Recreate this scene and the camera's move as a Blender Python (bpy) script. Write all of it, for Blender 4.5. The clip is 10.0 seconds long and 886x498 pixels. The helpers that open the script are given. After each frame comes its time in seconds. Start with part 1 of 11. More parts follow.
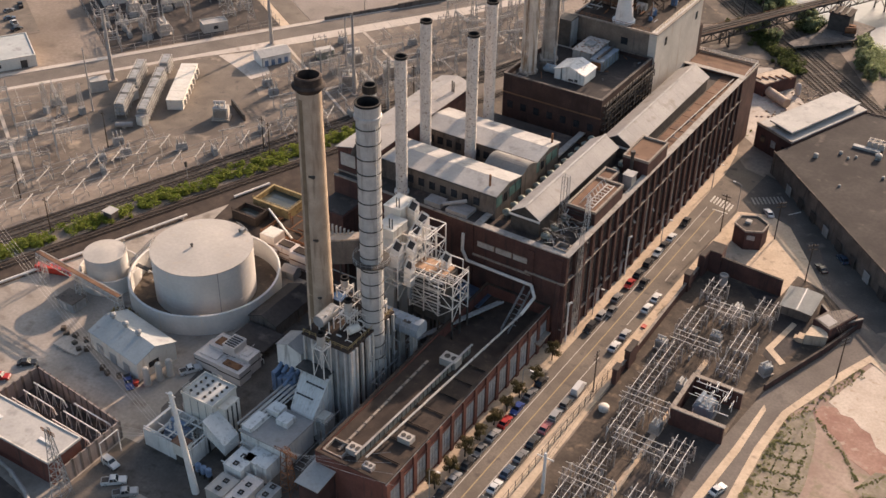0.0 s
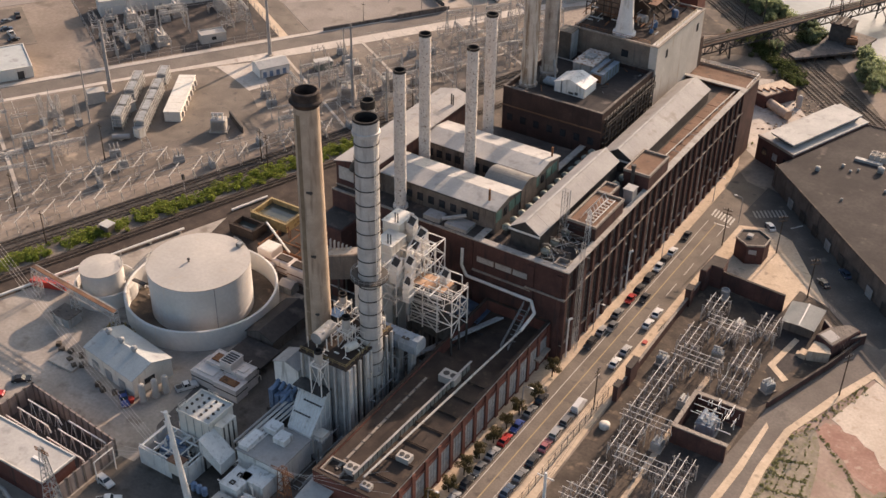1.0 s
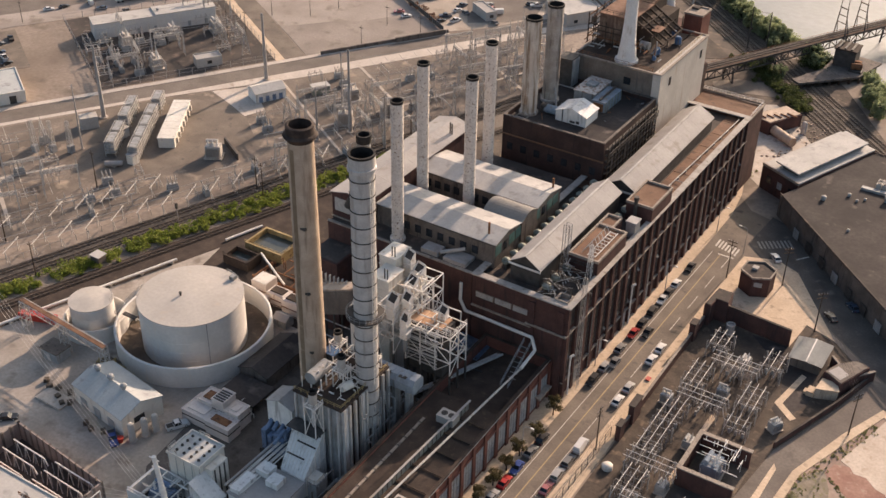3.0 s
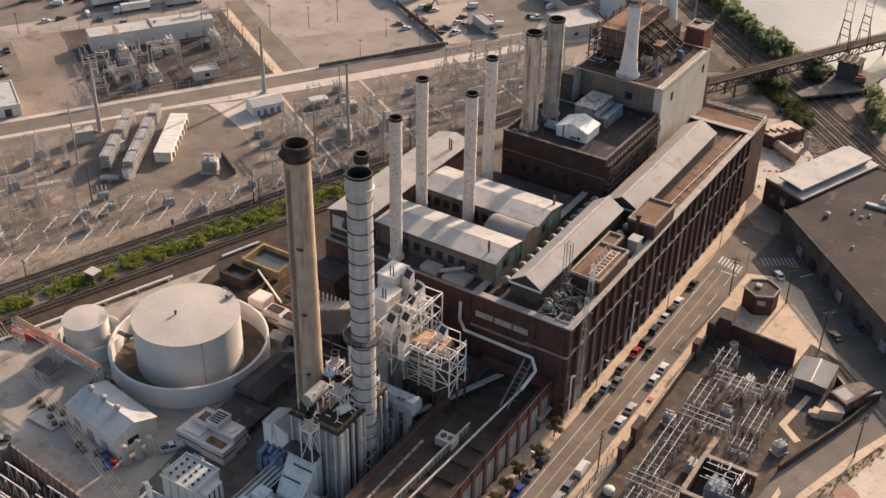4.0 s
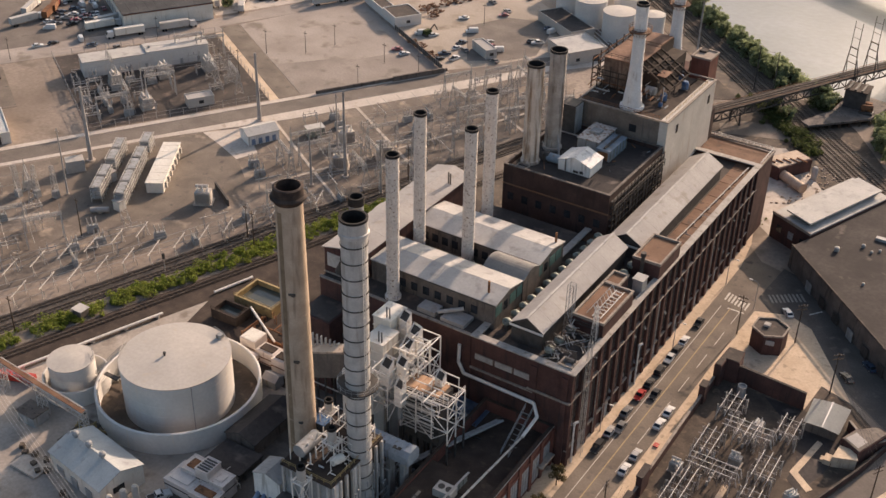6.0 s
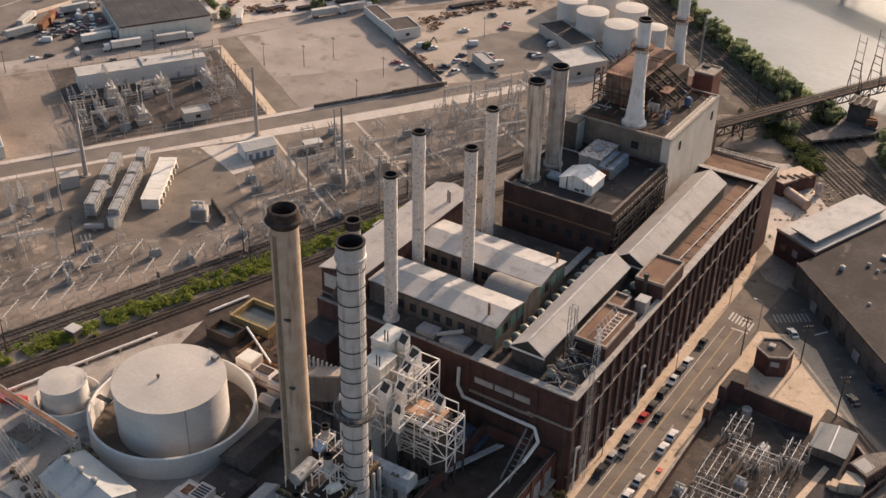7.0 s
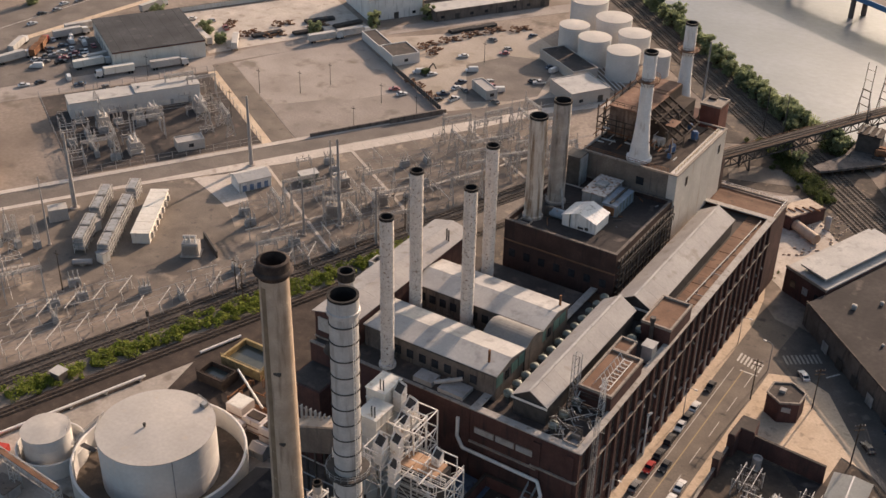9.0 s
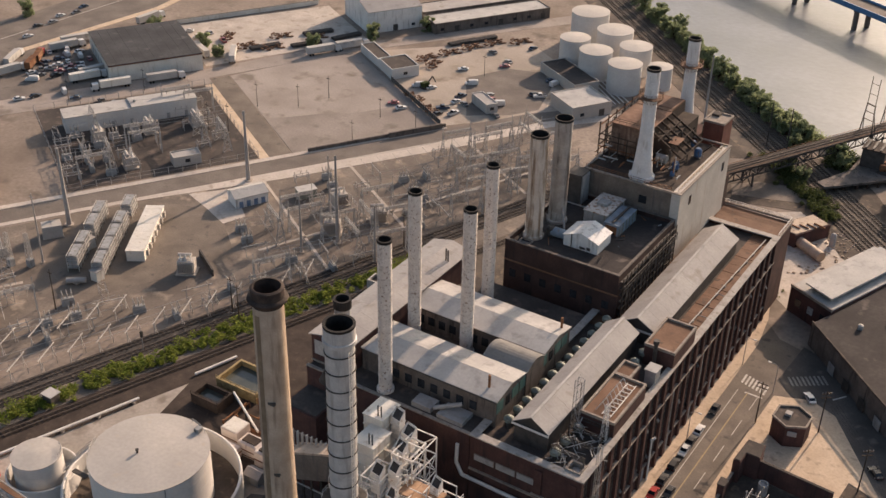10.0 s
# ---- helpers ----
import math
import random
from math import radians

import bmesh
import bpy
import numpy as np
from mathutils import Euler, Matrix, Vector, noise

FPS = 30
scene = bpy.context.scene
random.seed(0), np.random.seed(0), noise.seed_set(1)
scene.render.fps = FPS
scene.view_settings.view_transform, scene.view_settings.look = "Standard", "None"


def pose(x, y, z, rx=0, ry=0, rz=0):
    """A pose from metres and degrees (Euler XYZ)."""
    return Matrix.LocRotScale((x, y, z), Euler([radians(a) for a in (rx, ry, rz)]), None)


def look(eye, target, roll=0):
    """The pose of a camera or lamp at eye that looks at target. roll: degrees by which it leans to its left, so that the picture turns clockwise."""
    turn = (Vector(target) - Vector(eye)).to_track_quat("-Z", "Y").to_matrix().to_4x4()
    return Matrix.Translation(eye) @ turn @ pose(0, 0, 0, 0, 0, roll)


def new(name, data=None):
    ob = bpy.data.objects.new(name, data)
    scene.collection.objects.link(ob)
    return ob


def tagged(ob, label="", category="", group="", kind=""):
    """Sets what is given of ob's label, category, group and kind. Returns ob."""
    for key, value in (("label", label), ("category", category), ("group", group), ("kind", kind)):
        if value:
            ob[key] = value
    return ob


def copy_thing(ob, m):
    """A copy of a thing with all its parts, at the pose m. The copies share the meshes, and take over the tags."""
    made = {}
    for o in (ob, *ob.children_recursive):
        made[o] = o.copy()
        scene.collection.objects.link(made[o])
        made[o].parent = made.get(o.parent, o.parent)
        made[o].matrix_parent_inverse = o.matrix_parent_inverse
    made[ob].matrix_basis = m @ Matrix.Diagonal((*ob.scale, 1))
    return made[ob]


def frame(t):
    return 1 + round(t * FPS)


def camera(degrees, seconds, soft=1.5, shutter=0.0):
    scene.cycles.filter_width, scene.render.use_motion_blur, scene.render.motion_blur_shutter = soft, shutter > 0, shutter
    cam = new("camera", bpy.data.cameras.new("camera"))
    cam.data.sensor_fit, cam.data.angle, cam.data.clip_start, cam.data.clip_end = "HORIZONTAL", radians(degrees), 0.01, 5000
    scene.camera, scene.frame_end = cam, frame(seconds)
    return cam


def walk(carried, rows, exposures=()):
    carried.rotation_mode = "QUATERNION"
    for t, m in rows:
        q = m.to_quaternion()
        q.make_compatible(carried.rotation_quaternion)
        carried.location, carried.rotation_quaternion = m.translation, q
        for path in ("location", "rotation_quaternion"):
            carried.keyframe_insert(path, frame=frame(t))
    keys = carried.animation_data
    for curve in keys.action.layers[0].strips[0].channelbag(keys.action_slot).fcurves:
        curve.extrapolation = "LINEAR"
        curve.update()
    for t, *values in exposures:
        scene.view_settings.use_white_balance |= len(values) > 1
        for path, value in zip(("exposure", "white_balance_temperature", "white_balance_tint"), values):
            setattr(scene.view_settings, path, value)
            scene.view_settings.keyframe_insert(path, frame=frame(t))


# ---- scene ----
cam = camera(42.0, 10.0, 1.5)
# seconds, eye, yaw, pitch, roll
ROWS = [
    (0.0, 0.00, 0.00, 187.50, 31.543, -34.372, 0.923),
    (0.5, -0.86, 1.46, 187.61, 31.530, -34.208, 0.943),
    (1.0, -1.79, 3.05, 187.68, 31.518, -34.039, 0.966),
    (1.5, -2.81, 4.77, 187.74, 31.508, -33.866, 0.991),
    (2.0, -3.89, 6.61, 187.76, 31.499, -33.689, 1.016),
    (2.5, -5.04, 8.55, 187.77, 31.491, -33.509, 1.043),
    (3.0, -6.26, 10.60, 187.75, 31.485, -33.327, 1.070),
    (3.5, -7.53, 12.75, 187.73, 31.479, -33.143, 1.097),
    (4.0, -8.85, 14.98, 187.69, 31.475, -32.957, 1.124),
    (4.5, -10.23, 17.30, 187.65, 31.471, -32.770, 1.151),
    (5.0, -11.65, 19.69, 187.60, 31.469, -32.582, 1.177),
    (5.5, -13.10, 22.15, 187.55, 31.468, -32.395, 1.201),
    (6.0, -14.60, 24.67, 187.51, 31.467, -32.207, 1.224),
    (6.5, -16.12, 27.24, 187.47, 31.468, -32.021, 1.245),
    (7.0, -17.67, 29.86, 187.45, 31.469, -31.835, 1.264),
    (7.5, -19.24, 32.51, 187.43, 31.471, -31.652, 1.281),
    (8.0, -20.83, 35.20, 187.44, 31.473, -31.471, 1.294),
    (8.5, -22.43, 37.90, 187.46, 31.477, -31.293, 1.304),
    (9.0, -24.04, 40.63, 187.51, 31.481, -31.118, 1.311),
    (9.5, -25.65, 43.36, 187.59, 31.485, -30.947, 1.314),
    (10.0, -27.26, 46.10, 187.70, 31.491, -30.780, 1.312),
]
walk(cam, [(t, pose(x, y, z, 90 + pitch, 0, yaw) @ pose(0, 0, 0, 0, 0, roll)) for t, x, y, z, yaw, pitch, roll in ROWS], [(0.0, 0.80), (5.0, 0.72), (10.0, 0.52)])

# ---- light ----
SUN_AZ, SUN_EL = 85.5, 21.0
world = bpy.data.worlds.new("world")
scene.world = world
world.use_nodes = True
wn = world.node_tree
sky = wn.nodes.new("ShaderNodeTexSky")
sky.sky_type, sky.sun_disc = "NISHITA", False
sky.sun_elevation, sky.sun_rotation = radians(SUN_EL), radians(90 - SUN_AZ)
sky.air_density, sky.dust_density, sky.ozone_density = 1.0, 3.6, 1.0
wn.links.new(sky.outputs[0], wn.nodes["Background"].inputs[0])
wn.nodes["Background"].inputs[1].default_value = 0.126
sun_data = bpy.data.lights.new("sun", "SUN")
sun_data.energy, sun_data.angle, sun_data.color = 4.5, radians(0.7), (1.0, 0.745, 0.58)
sun = new("sun", sun_data)
sun.matrix_world = look((0, 0, 0), (-math.cos(radians(SUN_EL)) * math.cos(radians(SUN_AZ)), -math.cos(radians(SUN_EL)) * math.sin(radians(SUN_AZ)), -math.sin(radians(SUN_EL))))
scene.view_settings.exposure = 0.6

# ---- materials ----


def material(name, low, high, rough=0.85, metal=0.0, scale=0.4, fine=6.0, bump=0.15, stain=None, amount=0.5, streak=False, spread=(0.35, 0.68), per_object=0.0, leaf=0.0):
    """Two scales of mottling between two colours, an optional stain colour in patches or drips, fine relief."""
    m = bpy.data.materials.new(name)
    m.use_nodes = True
    nt = m.node_tree
    b = nt.nodes["Principled BSDF"]
    b.inputs["Roughness"].default_value, b.inputs["Metallic"].default_value = rough, metal
    b.inputs["Specular IOR Level"].default_value = 0.5 if rough < 0.6 else 0.2
    geo = nt.nodes.new("ShaderNodeNewGeometry")

    def noise_at(size, detail, squash=None):
        n = nt.nodes.new("ShaderNodeTexNoise")
        n.inputs["Scale"].default_value, n.inputs["Detail"].default_value = size, detail
        if squash:
            mp = nt.nodes.new("ShaderNodeMapping")
            mp.inputs["Scale"].default_value = squash
            nt.links.new(geo.outputs["Position"], mp.inputs[0])
            nt.links.new(mp.outputs[0], n.inputs["Vector"])
        else:
            nt.links.new(geo.outputs["Position"], n.inputs["Vector"])
        return n.outputs["Fac"]

    def ramp_of(value, lo, hi):
        r = nt.nodes.new("ShaderNodeMapRange")
        r.inputs["From Min"].default_value, r.inputs["From Max"].default_value = lo, hi
        nt.links.new(value, r.inputs["Value"])
        return r.outputs[0]

    def mixed(fac, a, c):
        mx = nt.nodes.new("ShaderNodeMix")
        mx.data_type = "RGBA"
        for sock, v in ((mx.inputs["A"], a), (mx.inputs["B"], c)):
            if isinstance(v, tuple):
                sock.default_value = (*v, 1)
            else:
                nt.links.new(v, sock)
        if isinstance(fac, float):
            mx.inputs["Factor"].default_value = fac
        else:
            nt.links.new(fac, mx.inputs["Factor"])
        return mx.outputs["Result"]

    col = mixed(ramp_of(noise_at(scale, 5), *spread), low, high)
    grain = ramp_of(noise_at(fine, 4), 0.3, 0.7)
    dark = tuple(c * 0.72 for c in low)
    mul = nt.nodes.new("ShaderNodeMath")
    mul.operation = "MULTIPLY"
    mul.inputs[1].default_value = 0.5 if rough > 0.88 else 0.35
    nt.links.new(grain, mul.inputs[0])
    col = mixed(mul.outputs[0], col, dark)
    if stain:
        s = noise_at(0.9, 6, (1, 1, 0.12)) if streak else noise_at(scale * 2.3, 6)
        col = mixed(ramp_of(s, 0.72 - 0.35 * amount, 0.80 - 0.2 * amount), col, stain)
    if per_object:
        info = nt.nodes.new("ShaderNodeObjectInfo")
        pm = nt.nodes.new("ShaderNodeMath")
        pm.operation = "MULTIPLY"
        pm.inputs[1].default_value = per_object
        nt.links.new(info.outputs["Random"], pm.inputs[0])
        col = mixed(pm.outputs[0], col, dark)
    nt.links.new(col, b.inputs["Base Color"])
    if leaf:
        tl, ms = nt.nodes.new("ShaderNodeBsdfTranslucent"), nt.nodes.new("ShaderNodeMixShader")
        nt.links.new(col, tl.inputs["Color"])
        ms.inputs[0].default_value = leaf
        nt.links.new(b.outputs[0], ms.inputs[1])
        nt.links.new(tl.outputs[0], ms.inputs[2])
        nt.links.new(ms.outputs[0], nt.nodes["Material Output"].inputs[0])
    if bump:
        bp = nt.nodes.new("ShaderNodeBump")
        bp.inputs["Strength"].default_value, bp.inputs["Distance"].default_value = bump, 0.05
        nt.links.new(grain, bp.inputs["Height"])
        nt.links.new(bp.outputs[0], b.inputs["Normal"])
    return m


DIRT = material("dirt", (0.20, 0.155, 0.12), (0.345, 0.28, 0.225), 0.95, scale=0.035, fine=0.7, stain=(0.145, 0.115, 0.09), amount=0.45)
GRAVEL = material("gravel", (0.13, 0.106, 0.087), (0.25, 0.205, 0.165), 0.95, scale=0.07, fine=1.3, stain=(0.34, 0.27, 0.205), amount=0.45)
DARK_GRAVEL = material("dark_gravel", (0.085, 0.067, 0.053), (0.175, 0.138, 0.106), 0.95, scale=0.14, fine=1.6, stain=(0.22, 0.165, 0.11), amount=0.45)
YARD_CONC = material("stained_yard_concrete", (0.29, 0.25, 0.21), (0.43, 0.375, 0.32), 0.9, scale=0.09, fine=1.2, stain=(0.20, 0.165, 0.135), amount=0.5)
YARD_GRAVEL = material("oily_yard_gravel", (0.062, 0.048, 0.038), (0.135, 0.105, 0.08), 0.95, scale=0.16, fine=1.4, stain=(0.19, 0.14, 0.095), amount=0.4)
# Patched asphalt with the warehouse's shade put into its colour.
SHADED_STREET = material("patched_asphalt_shade_darkened", (0.085, 0.075, 0.066), (0.14, 0.122, 0.106), 0.92, scale=0.12, fine=1.8, stain=(0.17, 0.145, 0.12), amount=0.35)
ASPHALT = material("asphalt", (0.145, 0.118, 0.094), (0.23, 0.188, 0.15), 0.9, scale=0.12, fine=2.0, stain=(0.09, 0.077, 0.066), amount=0.35)
CONCRETE = material("concrete_paving", (0.41, 0.35, 0.29), (0.58, 0.50, 0.42), 0.9, scale=0.1, fine=1.2, stain=(0.28, 0.23, 0.185), amount=0.45)
SIDEWALK = material("sidewalk_concrete", (0.52, 0.395, 0.275), (0.64, 0.50, 0.36), 0.9, scale=0.2, fine=1.5, stain=(0.32, 0.245, 0.175), amount=0.4)
BRICK = material("dark_red_brick", (0.072, 0.039, 0.034), (0.122, 0.062, 0.052), 0.95, scale=0.25, fine=2.5, stain=(0.05, 0.033, 0.03), amount=0.5, streak=True)
RED_BRICK = material("red_brick", (0.135, 0.056, 0.043), (0.195, 0.083, 0.063), 0.9, scale=0.3, fine=3.0, stain=(0.08, 0.045, 0.037), amount=0.4, streak=True)
STONE = material("limestone_trim", (0.26, 0.215, 0.175), (0.37, 0.315, 0.26), 0.9, scale=0.6, fine=3.0, stain=(0.15, 0.12, 0.10), amount=0.5)
TAR = material("tar_roof", (0.06, 0.05, 0.044), (0.10, 0.082, 0.07), 0.95, scale=0.12, fine=1.5, stain=(0.14, 0.105, 0.085), amount=0.45)
DARK_ROOF = material("dark_membrane_roof", (0.042, 0.035, 0.032), (0.08, 0.067, 0.06), 0.95, scale=0.08, fine=1.0, stain=(0.13, 0.105, 0.09), amount=0.3)
BROWN_ROOF = material("brown_roofing", (0.14, 0.075, 0.045), (0.21, 0.12, 0.075), 0.85, scale=0.2, fine=2.0, stain=(0.09, 0.055, 0.04), amount=0.45)
WHITE_ROOF = material("white_coated_roof", (0.40, 0.375, 0.345), (0.50, 0.47, 0.43), 0.85, scale=0.15, fine=1.6, stain=(0.30, 0.285, 0.26), amount=0.5)
GREY_METAL_ROOF = material("grey_sheet_roof", (0.31, 0.285, 0.265), (0.40, 0.37, 0.34), 0.8, scale=0.12, fine=1.5, stain=(0.25, 0.22, 0.19), amount=0.4)
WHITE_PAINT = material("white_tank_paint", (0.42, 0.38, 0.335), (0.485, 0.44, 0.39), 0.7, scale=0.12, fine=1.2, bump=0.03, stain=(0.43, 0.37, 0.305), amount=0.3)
# Lighter copy of the tank white, raised to brighten walls in shade.
RAISED_WHITE = material("white_paint_raised_for_shade", (0.57, 0.54, 0.50), (0.645, 0.615, 0.575), 0.6, scale=0.15, fine=1.2, bump=0.03, stain=(0.60, 0.54, 0.47), amount=0.35, streak=True)
CHIMNEY_TAN = material("tan_concrete", (0.42, 0.32, 0.235), (0.54, 0.425, 0.32), 0.85, scale=0.3, fine=3.0, stain=(0.27, 0.195, 0.14), amount=0.5, streak=True)
STEEL_SHELL = material("galvanised_shell", (0.42, 0.395, 0.37), (0.55, 0.52, 0.485), 0.55, scale=0.5, fine=3.0, stain=(0.30, 0.275, 0.25), amount=0.5, streak=True)
PATCHY_WHITE = material("flaking_white_paint", (0.62, 0.545, 0.475), (0.74, 0.665, 0.59), 0.8, scale=0.8, fine=2.2, stain=(0.22, 0.145, 0.10), amount=0.47)
BLACK_STEEL = material("sooty_steel", (0.018, 0.016, 0.015), (0.04, 0.034, 0.03), 0.8, scale=0.8, fine=3.0)
RUST = material("rusted_steel", (0.15, 0.065, 0.03), (0.27, 0.14, 0.075), 0.9, scale=0.4, fine=3.0, stain=(0.08, 0.04, 0.025), amount=0.5)
GREY_STEEL = material("grey_painted_steel", (0.26, 0.26, 0.255), (0.38, 0.375, 0.36), 0.65, scale=0.5, fine=2.5, stain=(0.15, 0.125, 0.10), amount=0.45, streak=True)
PALE_STEEL = material("pale_galvanised_steel", (0.68, 0.635, 0.575), (0.82, 0.775, 0.71), 0.6, scale=0.5, fine=3.0)
YARD_STEEL = material("weathered_yard_steel", (0.40, 0.37, 0.335), (0.56, 0.525, 0.475), 0.65, scale=0.5, fine=3.0, stain=(0.26, 0.215, 0.17), amount=0.4)
DARK_STEEL = material("dark_steel", (0.06, 0.054, 0.049), (0.105, 0.092, 0.082), 0.7, 0.2, scale=0.6, fine=3.0)
BLUE_GREY = material("pale_grey_cladding", (0.66, 0.635, 0.595), (0.78, 0.755, 0.71), 0.65, scale=0.3, fine=2.0, stain=(0.38, 0.355, 0.32), amount=0.45, streak=True)
GREEN_WALL = material("green_painted_siding", (0.07, 0.14, 0.12), (0.12, 0.20, 0.17), 0.7, scale=0.4, fine=3.0, stain=(0.05, 0.08, 0.07), amount=0.4, streak=True)
TAN_CLAD = material("cream_cladding", (0.62, 0.575, 0.50), (0.73, 0.685, 0.605), 0.7, scale=0.2, fine=2.0, stain=(0.46, 0.39, 0.305), amount=0.4, streak=True)
PINK_CLAD = material("pinkish_cladding", (0.60, 0.52, 0.465), (0.71, 0.625, 0.56), 0.7, scale=0.3, fine=2.0, stain=(0.36, 0.26, 0.215), amount=0.35, streak=True)
WINDOW_GREY = material("frosted_window", (0.26, 0.27, 0.28), (0.40, 0.40, 0.40), 0.4, scale=0.5, fine=2.5, stain=(0.10, 0.09, 0.09), amount=0.45, per_object=0.5)
WINDOW_DARK = material("dark_window_glass", (0.02, 0.022, 0.026), (0.05, 0.052, 0.056), 0.2, scale=0.8, fine=2.0, per_object=0.5)
WOOD_POLE = material("weathered_pole_wood", (0.05, 0.035, 0.025), (0.09, 0.065, 0.045), 0.9, scale=0.8, fine=4.0)
YELLOW = material("yellow_paint", (0.30, 0.22, 0.10), (0.42, 0.32, 0.16), 0.8, scale=0.5, fine=2.0, stain=(0.17, 0.115, 0.06), amount=0.5)
WHITE_LINE = material("road_marking_white", (0.50, 0.46, 0.40), (0.66, 0.61, 0.54), 0.8, scale=1.2, fine=4.0, stain=(0.20, 0.17, 0.14), amount=0.5)
YELLOW_LINE = material("road_marking_yellow", (0.33, 0.24, 0.13), (0.42, 0.32, 0.18), 0.8, scale=1.2, fine=4.0, stain=(0.2, 0.165, 0.13), amount=0.5)
RED_PAINT = material("red_paint", (0.42, 0.03, 0.02), (0.5, 0.06, 0.03), 0.5, scale=1.0, fine=4.0)
LEAF = material("leaves", (0.11, 0.15, 0.035), (0.23, 0.26, 0.075), 0.8, scale=0.6, fine=3.0, bump=0.0, leaf=0.55)
DARK_LEAF = material("dark_leaves", (0.05, 0.07, 0.022), (0.11, 0.125, 0.045), 0.8, scale=0.6, fine=3.0, bump=0.0, leaf=0.5)
WHITE_STEEL = material("white_painted_steel", (0.70, 0.655, 0.59), (0.80, 0.755, 0.69), 0.6, scale=0.4, fine=2.0, stain=(0.42, 0.30, 0.20), amount=0.4)
BLACK_BROWN = material("black_brown_roofing", (0.043, 0.032, 0.026), (0.082, 0.06, 0.047), 0.95, scale=0.25, fine=2.0, stain=(0.085, 0.062, 0.046), amount=0.35)
RUSTY_LEAF = material("rusty_olive_leaves", (0.075, 0.062, 0.026), (0.15, 0.115, 0.05), 0.8, scale=0.6, fine=3.0, bump=0.0, leaf=0.45)
MURK = material("murky_basin_water", (0.07, 0.075, 0.06), (0.10, 0.10, 0.08), 0.15, scale=0.2, fine=1.0, bump=0.05)
RAIL_STEEL = material("worn_rail_steel", (0.10, 0.08, 0.065), (0.17, 0.14, 0.115), 0.75, scale=0.5, fine=3.0)
TYRE = material("tyre_rubber", (0.015, 0.015, 0.015), (0.03, 0.03, 0.03), 0.9)
GLASS = material("car_glass", (0.012, 0.014, 0.017), (0.022, 0.025, 0.03), 0.08, bump=0.0)
WATER = material("river_water", (0.105, 0.118, 0.138), (0.145, 0.16, 0.184), 0.38, scale=0.03, fine=0.35, bump=0.6)
WATER.node_tree.nodes["Principled BSDF"].inputs["Specular IOR Level"].default_value = 0.22

# ---- building blocks ----


def bm_box(bm, x0, y0, z0, x1, y1, z1):
    v = [bm.verts.new((x, y, z)) for z in (z0, z1) for x, y in ((x0, y0), (x1, y0), (x1, y1), (x0, y1))]
    for f in ((3, 2, 1, 0), (4, 5, 6, 7), (0, 1, 5, 4), (1, 2, 6, 5), (2, 3, 7, 6), (3, 0, 4, 7)):
        bm.faces.new([v[i] for i in f])
    return bm


def box(x0, y0, z0, x1, y1, z1):
    return bm_box(bmesh.new(), x0, y0, z0, x1, y1, z1)


def bm_prism(bm, pts, z0, z1):
    """A polygon in plan (counter-clockwise) raised from z0 to z1."""
    lo = [bm.verts.new((x, y, z0)) for x, y in pts]
    hi = [bm.verts.new((x, y, z1)) for x, y in pts]
    n = len(pts)
    bm.faces.new(hi)
    bm.faces.new(lo[::-1])
    for i in range(n):
        bm.faces.new((lo[i], lo[(i + 1) % n], hi[(i + 1) % n], hi[i]))
    return bm


def prism(pts, z0, z1):
    return bm_prism(bmesh.new(), pts, z0, z1)


def bm_lathe(bm, cx, cy, rings, seg=32, cap_low=True, cap_high=True, a0=0.0, a1=360.0):
    """A turned shape: rings of (radius, z) about a vertical axis."""
    full = a1 - a0 >= 359.9
    n = seg if full else seg + 1
    rows = [[bm.verts.new((cx + r * math.cos(radians(a0 + (a1 - a0) * i / seg)), cy + r * math.sin(radians(a0 + (a1 - a0) * i / seg)), z)) for i in range(n)] for r, z in rings]
    for a, b in zip(rows, rows[1:]):
        for i in range(seg):
            j = (i + 1) % n
            bm.faces.new((a[i], a[j], b[j], b[i]))
    if full and cap_low:
        bm.faces.new(rows[0][::-1])
    if full and cap_high:
        bm.faces.new(rows[-1])
    return bm


def lathe(cx, cy, rings, seg=32, **k):
    return bm_lathe(bmesh.new(), cx, cy, rings, seg, **k)


def bm_beam(bm, a, b, w=0.2, h=None):
    """A square bar from a to b."""
    a, b = Vector(a), Vector(b)
    d = (b - a).normalized()
    side = d.cross(Vector((0, 0, 1)))
    side = Vector((1, 0, 0)) if side.length < 1e-3 else side.normalized()
    up = side.cross(d).normalized()
    side, up = side * (w / 2), up * ((h or w) / 2)
    v = [bm.verts.new(p + s * side + u * up) for p in (a, b) for s, u in ((-1, -1), (1, -1), (1, 1), (-1, 1))]
    for f in ((0, 1, 2, 3), (7, 6, 5, 4), (4, 5, 1, 0), (5, 6, 2, 1), (6, 7, 3, 2), (7, 4, 0, 3)):
        bm.faces.new([v[i] for i in f])
    return bm


def beam(a, b, w=0.2, h=None):
    return bm_beam(bmesh.new(), a, b, w, h)


def bm_pipe(bm, a, b, r=0.15, seg=8):
    a, b = Vector(a), Vector(b)
    d = (b - a).normalized()
    side = d.cross(Vector((0, 0, 1)))
    side = Vector((1, 0, 0)) if side.length < 1e-3 else side.normalized()
    up = side.cross(d)
    rows = [[bm.verts.new(p + r * (math.cos(2 * math.pi * i / seg) * side + math.sin(2 * math.pi * i / seg) * up)) for i in range(seg)] for p in (a, b)]
    for i in range(seg):
        j = (i + 1) % seg
        bm.faces.new((rows[0][j], rows[0][i], rows[1][i], rows[1][j]))
    bm.faces.new(rows[0])
    bm.faces.new(rows[1][::-1])
    return bm


